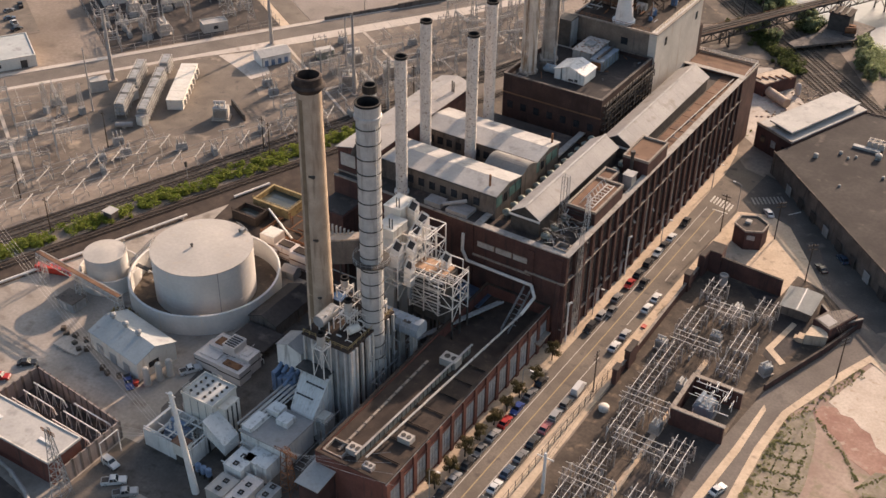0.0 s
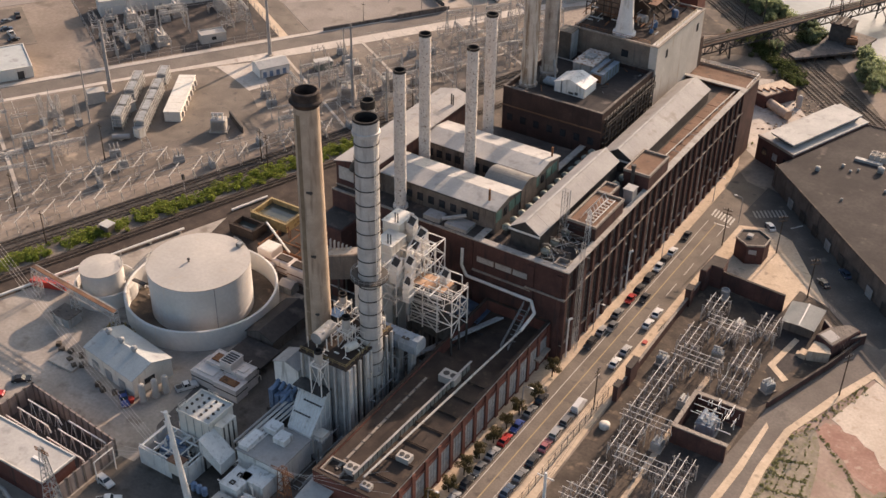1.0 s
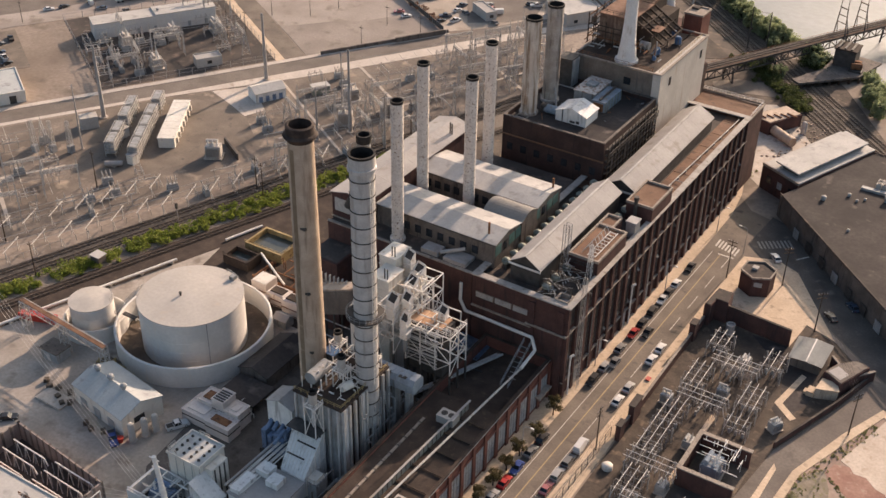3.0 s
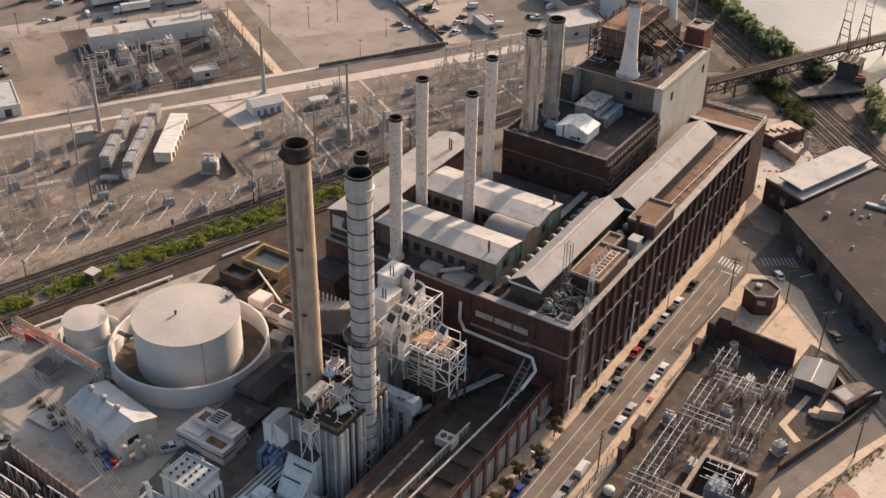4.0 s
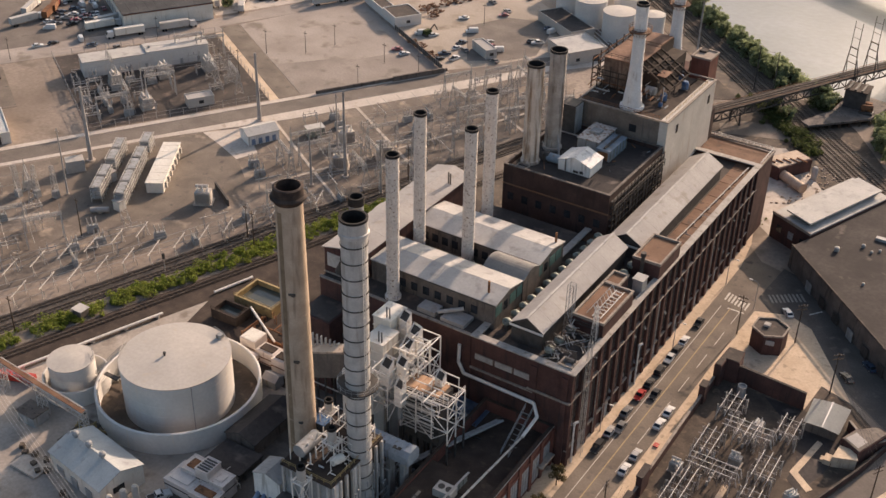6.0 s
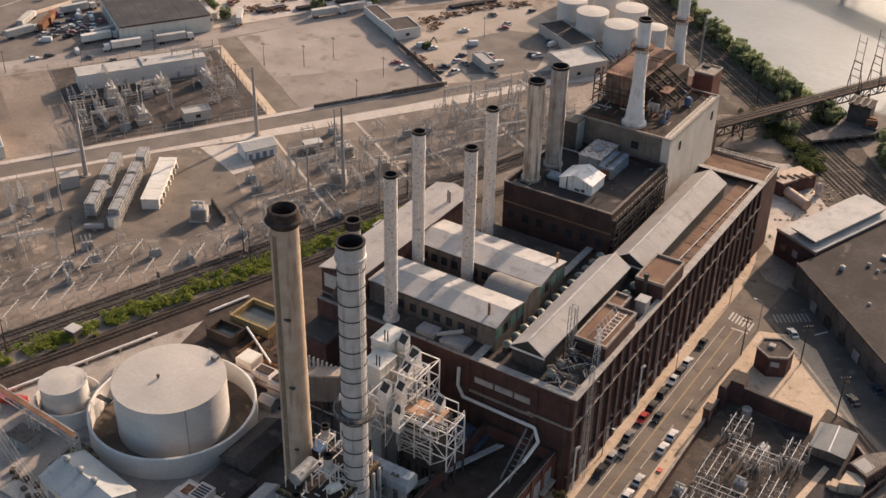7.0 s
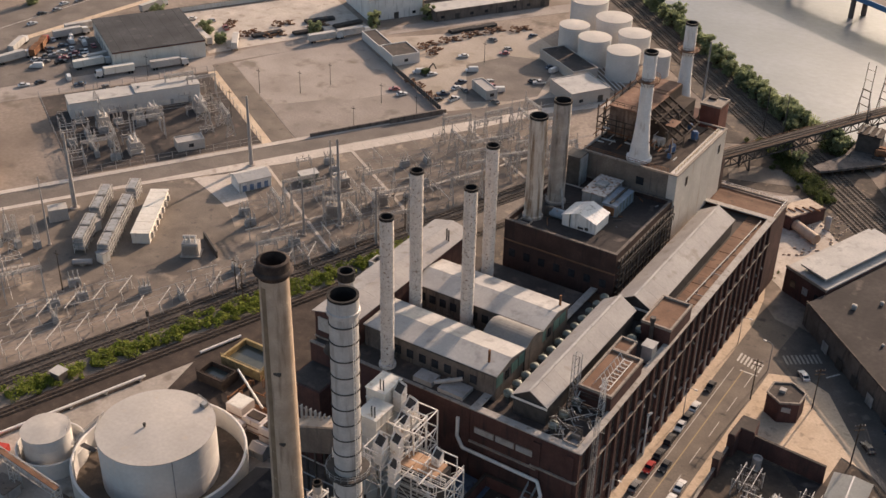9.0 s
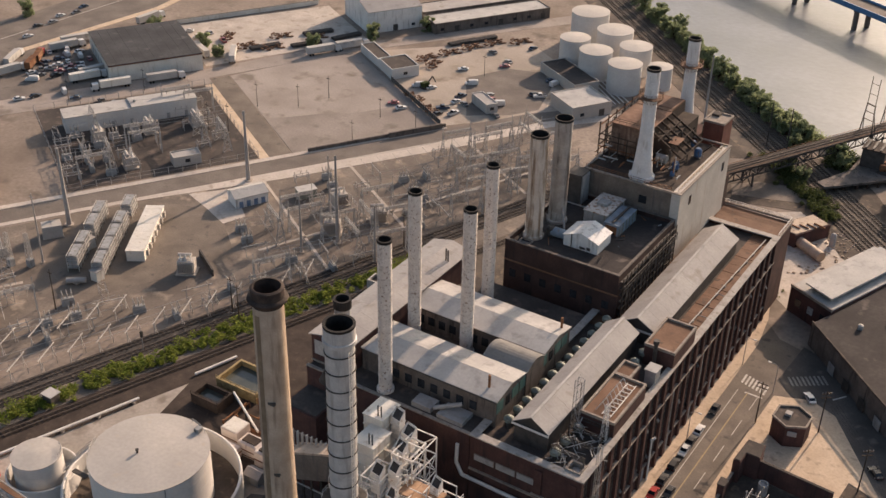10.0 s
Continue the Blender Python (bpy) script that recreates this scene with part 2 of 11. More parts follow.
def bm_truss(bm, a, b, depth, panels, w=0.15):
    """A flat lattice girder between a and b, hanging down by depth."""
    a, b, dn = Vector(a), Vector(b), Vector((0, 0, -depth))
    bm_beam(bm, a, b, w)
    bm_beam(bm, a + dn, b + dn, w)
    for i in range(panels):
        p, q = a.lerp(b, i / panels), a.lerp(b, (i + 1) / panels)
        bm_beam(bm, p + (dn if i % 2 else Vector()), q + (Vector() if i % 2 else dn), w * 0.7)
        bm_beam(bm, p, p + dn, w * 0.7)
    bm_beam(bm, b, b + dn, w * 0.7)
    return bm


def bm_lattice_mast(bm, cx, cy, z0, z1, w0, w1, panels, t=0.12):
    """A four-legged lattice mast that tapers from w0 to w1."""
    def corner(k, s):
        w = (w0 + (w1 - w0) * s) / 2
        return Vector((cx + w * (1, 1, -1, -1)[k % 4], cy + w * (-1, 1, 1, -1)[k % 4], z0 + (z1 - z0) * s))
    for k in range(4):
        bm_beam(bm, corner(k, 0), corner(k, 1), t)
        for i in range(panels):
            s0, s1 = i / panels, (i + 1) / panels
            bm_beam(bm, corner(k, s0), corner(k + 1, s1), t * 0.6)
            bm_beam(bm, corner(k, s1), corner(k + 1, s1), t * 0.6)
    return bm


def mesh_of(name, bm, mat):
    bmesh.ops.recalc_face_normals(bm, faces=bm.faces)
    me = bpy.data.meshes.new(name)
    bm.to_mesh(me)
    bm.free()
    me.materials.append(mat)
    return me


def part(name, bm, mat, parent=None, label="", smooth=False):
    """Links a bmesh (or a mesh already made) as one mesh object under a thing or a part."""
    me = mesh_of(name, bm, mat) if isinstance(bm, bmesh.types.BMesh) else bm
    if smooth:
        me.polygons.foreach_set("use_smooth", [True] * len(me.polygons))
        me.set_sharp_from_angle(angle=radians(40))
    ob = new(name, me)
    if parent:
        ob.parent = parent
        ob.matrix_parent_inverse = Matrix.Translation(-parent_origin(parent))
    if label:
        ob["label"] = label
    return ob


def parent_origin(ob):
    p = Vector()
    while ob:
        p += ob.location
        if ob.parent:
            p += ob.matrix_parent_inverse.translation
        ob = ob.parent
    return p


def thing(name, label, category, at=(0, 0, 0), group="", kind=""):
    ob = new(name)
    ob.location = at
    ob.empty_display_size = 0.5
    return tagged(ob, label, category, group, kind)


def setting(name, bm, mat, label, category):
    return tagged(part(name, bm, mat), label, category, "", "structure")



def inst(name, me, parent, x, y, z, rz=0.0, label="", s=None):
    """One more object on a mesh already made, under a thing."""
    ob = new(name, me)
    ob.parent = parent
    ob.matrix_parent_inverse = Matrix.Translation(-parent_origin(parent))
    ob.matrix_basis = pose(x, y, z, 0, 0, rz) @ (Matrix.Diagonal((*s, 1)) if s else Matrix())
    if label:
        ob["label"] = label
    return ob


def bm_frame(bm, x0, y0, x1, y1, z0, z1, t):
    """A kerb or parapet of thickness t round a rectangle."""
    bm_box(bm, x0, y0, z0, x1, y0 + t, z1)
    bm_box(bm, x0, y1 - t, z0, x1, y1, z1)
    bm_box(bm, x0, y0 + t, z0, x0 + t, y1 - t, z1)
    bm_box(bm, x1 - t, y0 + t, z0, x1, y1 - t, z1)
    return bm


def bm_gable(bm, x0, y0, x1, y1, z_eave, z_ridge, thick=0.25, over=0.3, along="y"):
    """A pitched roof of two sloping slabs, ridge along y or x."""
    if along == "y":
        m, a, b = (x0 + x1) / 2, y0 - over, y1 + over
        k = (z_ridge - z_eave) / (m - x0) * over
        sides = ([(x0 - over, z_eave - k), (m, z_ridge)], [(m, z_ridge), (x1 + over, z_eave - k)])
        for (xa, za), (xb, zb) in sides:
            v = [bm.verts.new(p) for p in ((xa, a, za), (xb, a, zb), (xb, b, zb), (xa, b, za), (xa, a, za + thick), (xb, a, zb + thick), (xb, b, zb + thick), (xa, b, za + thick))]
            for f in ((3, 2, 1, 0), (4, 5, 6, 7), (0, 1, 5, 4), (1, 2, 6, 5), (2, 3, 7, 6), (3, 0, 4, 7)):
                bm.faces.new([v[i] for i in f])
    else:
        m, a, b = (y0 + y1) / 2, x0 - over, x1 + over
        k = (z_ridge - z_eave) / (m - y0) * over
        for (ya, za), (yb, zb) in (((y0 - over, z_eave - k), (m, z_ridge)), ((m, z_ridge), (y1 + over, z_eave - k))):
            v = [bm.verts.new(p) for p in ((a, ya, za), (b, ya, za), (b, yb, zb), (a, yb, zb), (a, ya, za + thick), (b, ya, za + thick), (b, yb, zb + thick), (a, yb, zb + thick))]
            for f in ((3, 2, 1, 0), (4, 5, 6, 7), (0, 1, 5, 4), (1, 2, 6, 5), (2, 3, 7, 6), (3, 0, 4, 7)):
                bm.faces.new([v[i] for i in f])
    return bm


def gable_body(x0, y0, x1, y1, z0, z_eave, z_ridge, along="y"):
    bm = bmesh.new()
    if along == "y":
        m = (x0 + x1) / 2
        prof, ends = [(x0, z0), (x1, z0), (x1, z_eave), (m, z_ridge), (x0, z_eave)], (y0, y1)
        rows = [[bm.verts.new((a, e, z)) for a, z in prof] for e in ends]
    else:
        m = (y0 + y1) / 2
        prof, ends = [(y0, z0), (y1, z0), (y1, z_eave), (m, z_ridge), (y0, z_eave)], (x0, x1)
        rows = [[bm.verts.new((e, a, z)) for a, z in prof] for e in ends]
    for i in range(5):
        bm.faces.new((rows[0][i], rows[0][(i + 1) % 5], rows[1][(i + 1) % 5], rows[1][i]))
    bm.faces.new(rows[0][::-1])
    bm.faces.new(rows[1])
    return bm


def bm_rails(bm, pts, h=1.1, post=2.0, t=0.07):
    """A handrail along a line of points."""
    for a, b in zip(pts, pts[1:]):
        a, b = Vector(a), Vector(b)
        for k in (h, h * 0.55):
            bm_beam(bm, a + Vector((0, 0, k)), b + Vector((0, 0, k)), t)
        n = max(1, int((b - a).length / post))
        for i in range(n + 1):
            p = a.lerp(b, i / n)
            bm_beam(bm, p, p + Vector((0, 0, h)), t)
    return bm


RND = random.Random(7)

# ---- ground, river and roads ----
BANK = [(-36, 388), (-62, 420), (-74, 442), (-92, 453), (-112, 462), (-128, 473), (-149, 489), (-186, 521), (-230, 564), (-310, 650), (-430, 860)]
gm = bmesh.new()
land = [(-1600, -600), (900, -600), (900, 240), (60, 300)] + BANK + [(-700, 1500), (-1600, 1500)]
top = [gm.verts.new((x, y, 0)) for x, y in land]
gm.faces.new(top)
edge = [top[3]] + top[4:4 + len(BANK)]
low = [gm.verts.new((v.co.x + 5, v.co.y + 4, -5)) for v in edge]
for i in range(len(edge) - 1):
    gm.faces.new((edge[i], low[i], low[i + 1], edge[i + 1]))
setting("ground", gm, DIRT, "bare brown earth and gravel of a riverside works", "ground")
wm = bmesh.new()
wm.faces.new([wm.verts.new((x, y, -2.2)) for x, y in ((58, 296), (900, 232), (1500, 900), (300, 1700), (-760, 1560), (-442, 850), (-322, 640), (-242, 556), (-160, 482), (-124, 458), (-84, 430), (-48, 380))])
setting("water", wm, WATER, "wide calm grey river catching the low sun", "river")


def slab(name, pts, z, mat, label, category, low_z=-0.3):
    return setting(name, prism(pts, low_z, z), mat, label, category)


slab("road", [(-100, 60), (-80, 60), (-78, 285), (-79, 300), (-64, 291), (-28, 262), (-14, 276), (-58, 318), (-86, 326), (-98, 340)], 0.03, ASPHALT, "worn grey asphalt street with painted lane lines", "road")
# Darker sheet over the road, outlined like the warehouse's cast shadow.
slab("side_road", [(-80.4, 306.5), (-62.6, 290.4), (-27.6, 262.4), (-14, 276), (-57.6, 318), (-79, 326)], 0.034, SHADED_STREET, "patched side street asphalt darkened as the warehouse's shadow", "road")
slab("pavement", [(-103, 60), (-96.4, 60), (-94.25, 150), (-90.7, 297), (-90.3, 320), (-92, 334), (-95, 345), (-99.6, 345)], 0.16, SIDEWALK, "sandy concrete pavement beside the brick works", "pavement")
slab("pavement", [(-85.2, 60), (-78.4, 60), (-77.2, 285), (-79.6, 288), (-83.0, 150)], 0.16, SIDEWALK, "sandy concrete pavement beside the switchyard fence", "pavement")
slab("plant_yard", [(-260, 40), (-98.6, 40), (-98.6, 335), (-200, 335), (-212, 245), (-245, 165)], 0.02, YARD_CONC, "stained grey concrete yard of the power plant", "yard")


SITE = {ob.name for ob in scene.objects}
# ---- turbine hall ----
PALE_STONE = material("pale_grey_coping", (0.34, 0.305, 0.27), (0.46, 0.42, 0.37), 0.9, scale=0.4, fine=2.0, stain=(0.22, 0.19, 0.16), amount=0.5)
hall = thing("turbine_hall", "long dark red brick turbine hall with stone bands along the street", "building", (-107.8, 273, 0))
HX0, HX1, HY0, HY1 = -121.5, -95.6, 212.5, 333.0
part("wall", box(HX0, HY0, 0, HX1, HY1, 26.2), BRICK, hall)
part("roof", box(HX0 + 0.6, HY0 + 0.6, 26.2, HX1 - 0.6, HY1 - 0.6, 26.5), TAR, hall, "dark tarred flat roof")
part("parapet", bm_frame(bmesh.new(), HX0, HY0, HX1, HY1, 26.2, 27.7, 0.6), BRICK, hall)
part("coping", bm_frame(bmesh.new(), HX0 - 0.15, HY0 - 0.35, HX1 + 1.25, HY1 + 0.15, 27.7, 28.0, 1.9), PALE_STONE, hall, "weathered pale stone coping")
part("stone_band", box(HX1, HY0 - 0.3, 19.4, HX1 + 0.78, HY1, 19.62), STONE, hall, "pale stone string course")
part("stone_band", box(-106, HY0 - 0.75, 19.4, HX1 + 0.75, HY0 - 0.3, 19.8), STONE, hall, "pale stone string course")
part("stone_band", box(HX1, HY0, 5.0, HX1 + 0.62, HY1, 5.2), STONE, hall, "pale stone plinth course")
pil = mesh_of("pilaster", bm_box(box(0, -0.6, 0, 0.7, 0.6, 27.3), 0, -0.75, 27.3, 1.0, 0.75, 27.69), BRICK)
NB = 25
bay = (HY1 - HY0 - 1.5) / NB
for i in range(NB + 1):
    inst("pilaster", pil, hall, HX1, HY0 + 0.75 + i * bay, 0)


def tall_window(w, h, rows, cols):
    """Steel-framed window in the y-z plane, with glazing bars and sill."""
    fr = bmesh.new()
    for y in [-w / 2 + w * i / cols for i in range(cols + 1)]:
        bm_box(fr, 0, y - 0.05, 0, 0.12, y + 0.05, h)
    for k in range(rows + 1):
        z = h * k / rows
        bm_box(fr, 0, -w / 2, z - 0.05, 0.14, w / 2, z + 0.05)
    return mesh_of("window_frame", fr, DARK_STEEL), mesh_of("pane", box(0.0, -w / 2, 0, 0.05, w / 2, h), HALL_GLASS)


HALL_GLASS = material("grimy_brown_glass", (0.042, 0.034, 0.032), (0.095, 0.075, 0.067), 0.35, scale=0.9, fine=2.0, stain=(0.15, 0.115, 0.095), amount=0.3, per_object=0.6)
WF, WP = tall_window(2.7, 12.2, 8, 3)
UF, UP = tall_window(2.7, 4.6, 3, 3)
DUSTY_GLASS = material("dusty_blue_glass", (0.09, 0.09, 0.105), (0.18, 0.175, 0.185), 0.4, scale=0.8, fine=2.0, per_object=0.5)
sash_bm = bmesh.new()
v = [sash_bm.verts.new(p) for p in ((0.06, -0.5, 0), (0.06, 0.5, 0), (0.6, 0.5, -0.8), (0.6, -0.5, -0.8))]
sash_bm.faces.new(v)
bmesh.ops.solidify(sash_bm, geom=sash_bm.faces[:], thickness=0.05)
SASH = mesh_of("open_sash", sash_bm, DUSTY_GLASS)
for i in range(NB):
    y = HY0 + 0.75 + (i + 0.5) * bay
    for nm, fr, pn, z in (("window", WF, WP, 6.4), ("upper_window", UF, UP, 20.9)):
        w = inst(nm, pn, hall, HX1, y, z)
        inst("window_frame", fr, w, HX1, y, z)
    for k in range(RND.choice((0, 1, 1, 2))):
        inst("open_sash", SASH, hall, HX1 + 0.06, y + RND.choice((-1.0, 0, 1.0)), 8 + 1.53 * RND.randint(0, 6))
    if i % 3 == 1:
        inst("roller_door", mesh_of("roller_door", box(0, -1.4, 0, 0.1, 1.4, 4.2), GREY_STEEL), hall, HX1, y, 0.15)
for y, z1 in ((215.2, 11.5), (250.6, 12.0)):
    t = thing("wall_vent_pipe", "white vent pipe rising up the brick front", "pipe", (HX1 + 0.9, y, 0), "vent pipes on the hall front")
    part("riser", lathe(HX1 + 0.95, y, [(0.22, 0.1), (0.22, z1), (0.34, z1), (0.34, z1 + 0.5)], 10), PALE_STEEL, t, smooth=True)
    part("hood", bm_pipe(bmesh.new(), (HX1 + 0.95, y, z1 + 0.5), (HX1 + 1.5, y + 0.9, z1 + 0.7), 0.3, 10), PALE_STEEL, t, smooth=True)
    part("bracket", box(HX1 + 0.5, y - 0.1, z1 * 0.6, HX1 + 0.95, y + 0.1, z1 * 0.6 + 0.12), DARK_STEEL, t)
fl = thing("facade_lattice", "pale slender lattice ladder against the brick front", "lattice", (HX1 + 1.1, 219, 0))
part("lattice", bm_lattice_mast(bmesh.new(), HX1 + 1.25, 219.0, 0.1, 33.0, 1.2, 0.8, 15, 0.09), YARD_STEEL, fl)
for y in (227.0, 236.6, 262.4, 281.0, 300.2):
    t = thing("downpipe", "thin pale downpipe on the brick front", "pipe", (HX1 + 0.6, y, 0), "downpipes of the hall")
    part("pipe", box(HX1 + 0.5, y - 0.08, 0.1, HX1 + 0.66, y + 0.08, 19.2), YARD_STEEL, t)
# louvre strips, pipes and ledges of the south front
for x0, x1 in ((-120.3, -115.3), (-114.9, -110.2), (-109.8, -105.2)):
    lv = thing("louvre_panel", "dusty white louvred strip set in the dark brick front", "louvre", ((x0 + x1) / 2, HY0, 22), "louvre strips of the hall")
    part("frame", box(x0, HY0 - 0.25, 21.6, x1, HY0 - 0.02, 23.2), STONE, lv)
    for k in range(5):
        part("slat", box(x0 + 0.15, HY0 - 0.34, 21.75 + k * 0.29, x1 - 0.15, HY0 - 0.25, 21.93 + k * 0.29), WHITE_ROOF, lv)
part("ledge", box(-121.5, HY0 - 0.5, 18.6, -104.5, HY0, 18.95), STONE, hall)
part("corner_pier", box(-105.6, HY0 - 0.45, 0, -103.8, HY0, 26.2), BRICK, hall)
part("corner_pier", box(-97.5, HY0 - 0.45, 0, HX1 - 0.3, HY0, 26.2), BRICK, hall)
sp = thing("steam_pipe", "pale insulated steam pipe running along the brick front", "pipe", (-112, 212, 15))
bm = bmesh.new()
for a, b, r in (((-124.5, 212.2, 24), (-124.5, 212.0, 19), 0.42), ((-124.5, 212.0, 19), (-122.8, 211.7, 16.5), 0.42), ((-122.8, 211.7, 16.5), (-103.6, 211.4, 16.5), 0.42), ((-103.6, 211.4, 16.5), (-101.6, 209.6, 14.6), 0.42), ((-101.6, 209.6, 14.6), (-101.7, 203, 13.4), 0.42), ):
    bm_pipe(bm, a, b, r, 10)
part("pipe", bm, PALE_STEEL, sp, smooth=True)
part("slim_pipe", bm_pipe(bmesh.new(), (-101.7, 203.2, 13.4), (-104.6, 142, 13.2), 0.26, 8), YARD_STEEL, sp, smooth=True)
brk = mesh_of("bracket", box(-0.12, -0.5, -1.0, 0.12, 0.5, -0.4), DARK_STEEL)
for k in range(10):
    inst("bracket", brk, sp, -102.2 - 0.24 * k, 199 - k * 5.8, 13.3)
# roof edge coil tower beside the pipe
bm = bmesh.new()
for k in range(7):
    bm_box(bm, -105.4, 209.2 - k * 0.9, 8.5 + (6 - k) * 1.0, -103.4, 209.35 - k * 0.9, 8.6 + (6 - k) * 1.0)
bm_truss(bm, (-105.4, 211, 16), (-105.4, 200, 9.5), 1.0, 9, 0.12)
bm_truss(bm, (-103.4, 211, 16), (-103.4, 200, 9.5), 1.0, 9, 0.12)
st = thing("roof_stair", "grey steel stair climbing from the annex roof", "stair", (-104.4, 205, 9))
part("flight", bm, GREY_STEEL, st)


def roof_monitor(x0, y0, x1, y1, z0, ze, zr, label):
    t = thing("roof_monitor", label, "roof monitor", ((x0 + x1) / 2, (y0 + y1) / 2, z0), "pitched roof monitors of the hall")
    part("wall", gable_body(x0 + 0.35, y0 + 0.5, x1 - 0.35, y1 - 0.5, z0, ze, zr, "y"), DARK_STEEL, t)
    m = (x0 + x1) / 2
    n = int((y1 - y0) / 5)
    for k in range(n):
        a, b = y0 + (y1 - y0) * k / n, y0 + (y1 - y0) * (k + 1) / n
        part("roof_panel", bm_gable(bmesh.new(), x0, a + 0.012, x1, b - 0.012, ze, zr, 0.18, 0.0, "y"), GREY_METAL_ROOF, t)
    part("ridge_cap", box(m - 0.28, y0 - 0.1, zr + 0.14, m + 0.28, y1 + 0.1, zr + 0.26), WHITE_ROOF, t, "pale ridge flashing")
    part("fascia", box(x0 - 0.05, y0 - 0.12, ze - 0.5, x1 + 0.05, y0 - 0.02, ze + 0.05), PALE_STEEL, t)
    return t


roof_monitor(-114.2, 217.2, -105.4, 262.4, 26.5, 31.6, 34.4, "grey sheet metal roof monitor with a pale ridge")
roof_monitor(-112.6, 265.2, -102.2, 320.4, 26.5, 30.6, 33.6, "long grey sheet metal roof monitor, weather-stained")


def mushroom_vent(name, x, y, z, mat, r=0.8, h=1.7):
    t = thing("roof_ventilator", "squat metal mushroom ventilator on the flat roof", "ventilator", (x, y, z), "roof ventilators")
    part("stack", lathe(x, y, [(r * 0.55, z), (r * 0.5, z + h * 0.6)], 12), DARK_STEEL, t)
    part("hood", lathe(x, y, [(r * 0.5, z + h * 0.5), (r, z + h * 0.62), (r, z + h * 0.85), (r * 0.55, z + h), (0.05, z + h * 1.05)], 14), mat, t, smooth=True)
    return t


VENT_GREEN = material("grey_green_copper", (0.18, 0.20, 0.17), (0.28, 0.29, 0.25), 0.6, 0.2, scale=0.8, fine=4.0, stain=(0.10, 0.09, 0.07), amount=0.4)
vent = mushroom_vent("v", -116.7, 220.5, 26.5, VENT_GREEN, 1.15, 3.2)
for k in range(1, 13):
    copy_thing(vent, pose(-116.7 + 0.05 * k, 220.5 + 3.9 * k, 26.5, 0, 0, 20 * k))
for k, y in enumerate((216.6, 221.0, 226.5, 250.5, 255.0, 259.5, 264.0)):
    copy_thing(vent, pose(-103.3 + 0.1 * k, y, 26.5, 0, 0, 33 * k))


def penthouse(x0, y0, x1, y1, z0, z1, label, notch=None):
    t = thing("roof_penthouse", label, "penthouse", ((x0 + x1) / 2, (y0 + y1) / 2, z0), "penthouses on the hall roof")
    part("wall", box(x0, y0, z0, x1, y1, z1 - 0.7), BRICK, t)
    part("deck", box(x0 + 0.35, y0 + 0.35, z1 - 0.7, x1 - 0.35, y1 - 0.35, z1 - 0.5), BROWN_ROOF, t, "brown gravelled roof deck")
    part("coping", bm_frame(bmesh.new(), x0 - 0.1, y0 - 0.1, x1 + 0.1, y1 + 0.1, z1 - 0.7, z1, 0.5), STONE, t, "pale stone coping")
    return t


penthouse(-103.6, 228.2, -95.6, 244.5, 26.5, 32.2, "dark brick penthouse with a brown deck and pale coping")
penthouse(-103.6, 244.6, -99.6, 250.2, 26.5, 32.2, "small brick penthouse with a brown deck and pale coping")
penthouse(-102.4, 258.6, -94.9, 271.6, 26.5, 32.4, "square dark brick penthouse with a brown deck and pale coping")
ac = thing("rooftop_unit", "boxy grey metal air unit between two brick penthouses", "air unit", (-97.3, 252.5, 26.5))
part("body", box(-98.6, 250.8, 26.5, -96.0, 253.8, 31.0), GREY_METAL_ROOF, ac)
part("cap", box(-98.8, 250.6, 31.0, -95.8, 254.0, 31.25), WHITE_ROOF, ac)
part("duct", lathe(-99.2, 257.4, [(0.5, 26.5), (0.5, 34), (0.7, 34), (0.7, 35)], 12), DARK_STEEL, ac)
# strip of brown corrugated roof with its white pipe
br = thing("brown_roof_deck", "brown ribbed roofing laid in strips beside the monitor", "roofing", (-98.5, 300, 26.5))
for k in range(12):
    y0 = 275.5 + k * 4.75
    part("roof_strip", prism([(-101.9, y0), (-95.7, y0), (-95.7, y0 + 4.6), (-101.9, y0 + 4.6)], 26.5, 26.75 + 0.05 * (k % 2)), BROWN_ROOF, br)
for k in range(11):
    y0 = 266.5 + k * 5.2
    part("roof_strip", box(-120.6, y0, 26.5, -113.0, y0 + 5.0, 26.72 + 0.05 * (k % 2)), BROWN_ROOF, br)
pp = thing("roof_pipe", "white pipe on short feet along the brown roof", "pipe", (-99, 300, 27))
bm = bmesh.new()
bm_pipe(bm, (-99.3, 274, 27.4), (-97.6, 330, 27.4), 0.16)
for y in (284, 296):
    bm_pipe(bm, (-99, y, 27.4), (-95.7, y, 27.4), 0.12)
part("pipe", bm, WHITE_PAINT, pp)
ft = mesh_of("foot", box(-0.3, -0.15, -0.7, 0.3, 0.15, 0.05), WHITE_PAINT)
for k in range(11):
    inst("foot", ft, pp, -99.2 + 0.03 * 5 * k, 276 + 5 * k, 27.35)
# lower north end
north = thing("hall_north_wing", "brick end wing of the hall with a railed flat roof", "building", (-107, 341, 0))
part("wall", box(-119, 334.2, 0, -95.4, 347, 25.6), BRICK, north)
part("roof", box(-118.5, 334.4, 25.6, -95.9, 346.5, 25.9), BROWN_ROOF, north)
part("coping", bm_frame(bmesh.new(), -119.2, 334.2, -95.1, 347.3, 25.95, 26.6, 0.5), STONE, north)
part("railing", bm_rails(bmesh.new(), [(-118.6, 346.6, 26.6), (-95.6, 346.6, 26.6), (-95.6, 335, 26.6)], 1.1, 2.0, 0.1), PALE_STEEL, north)
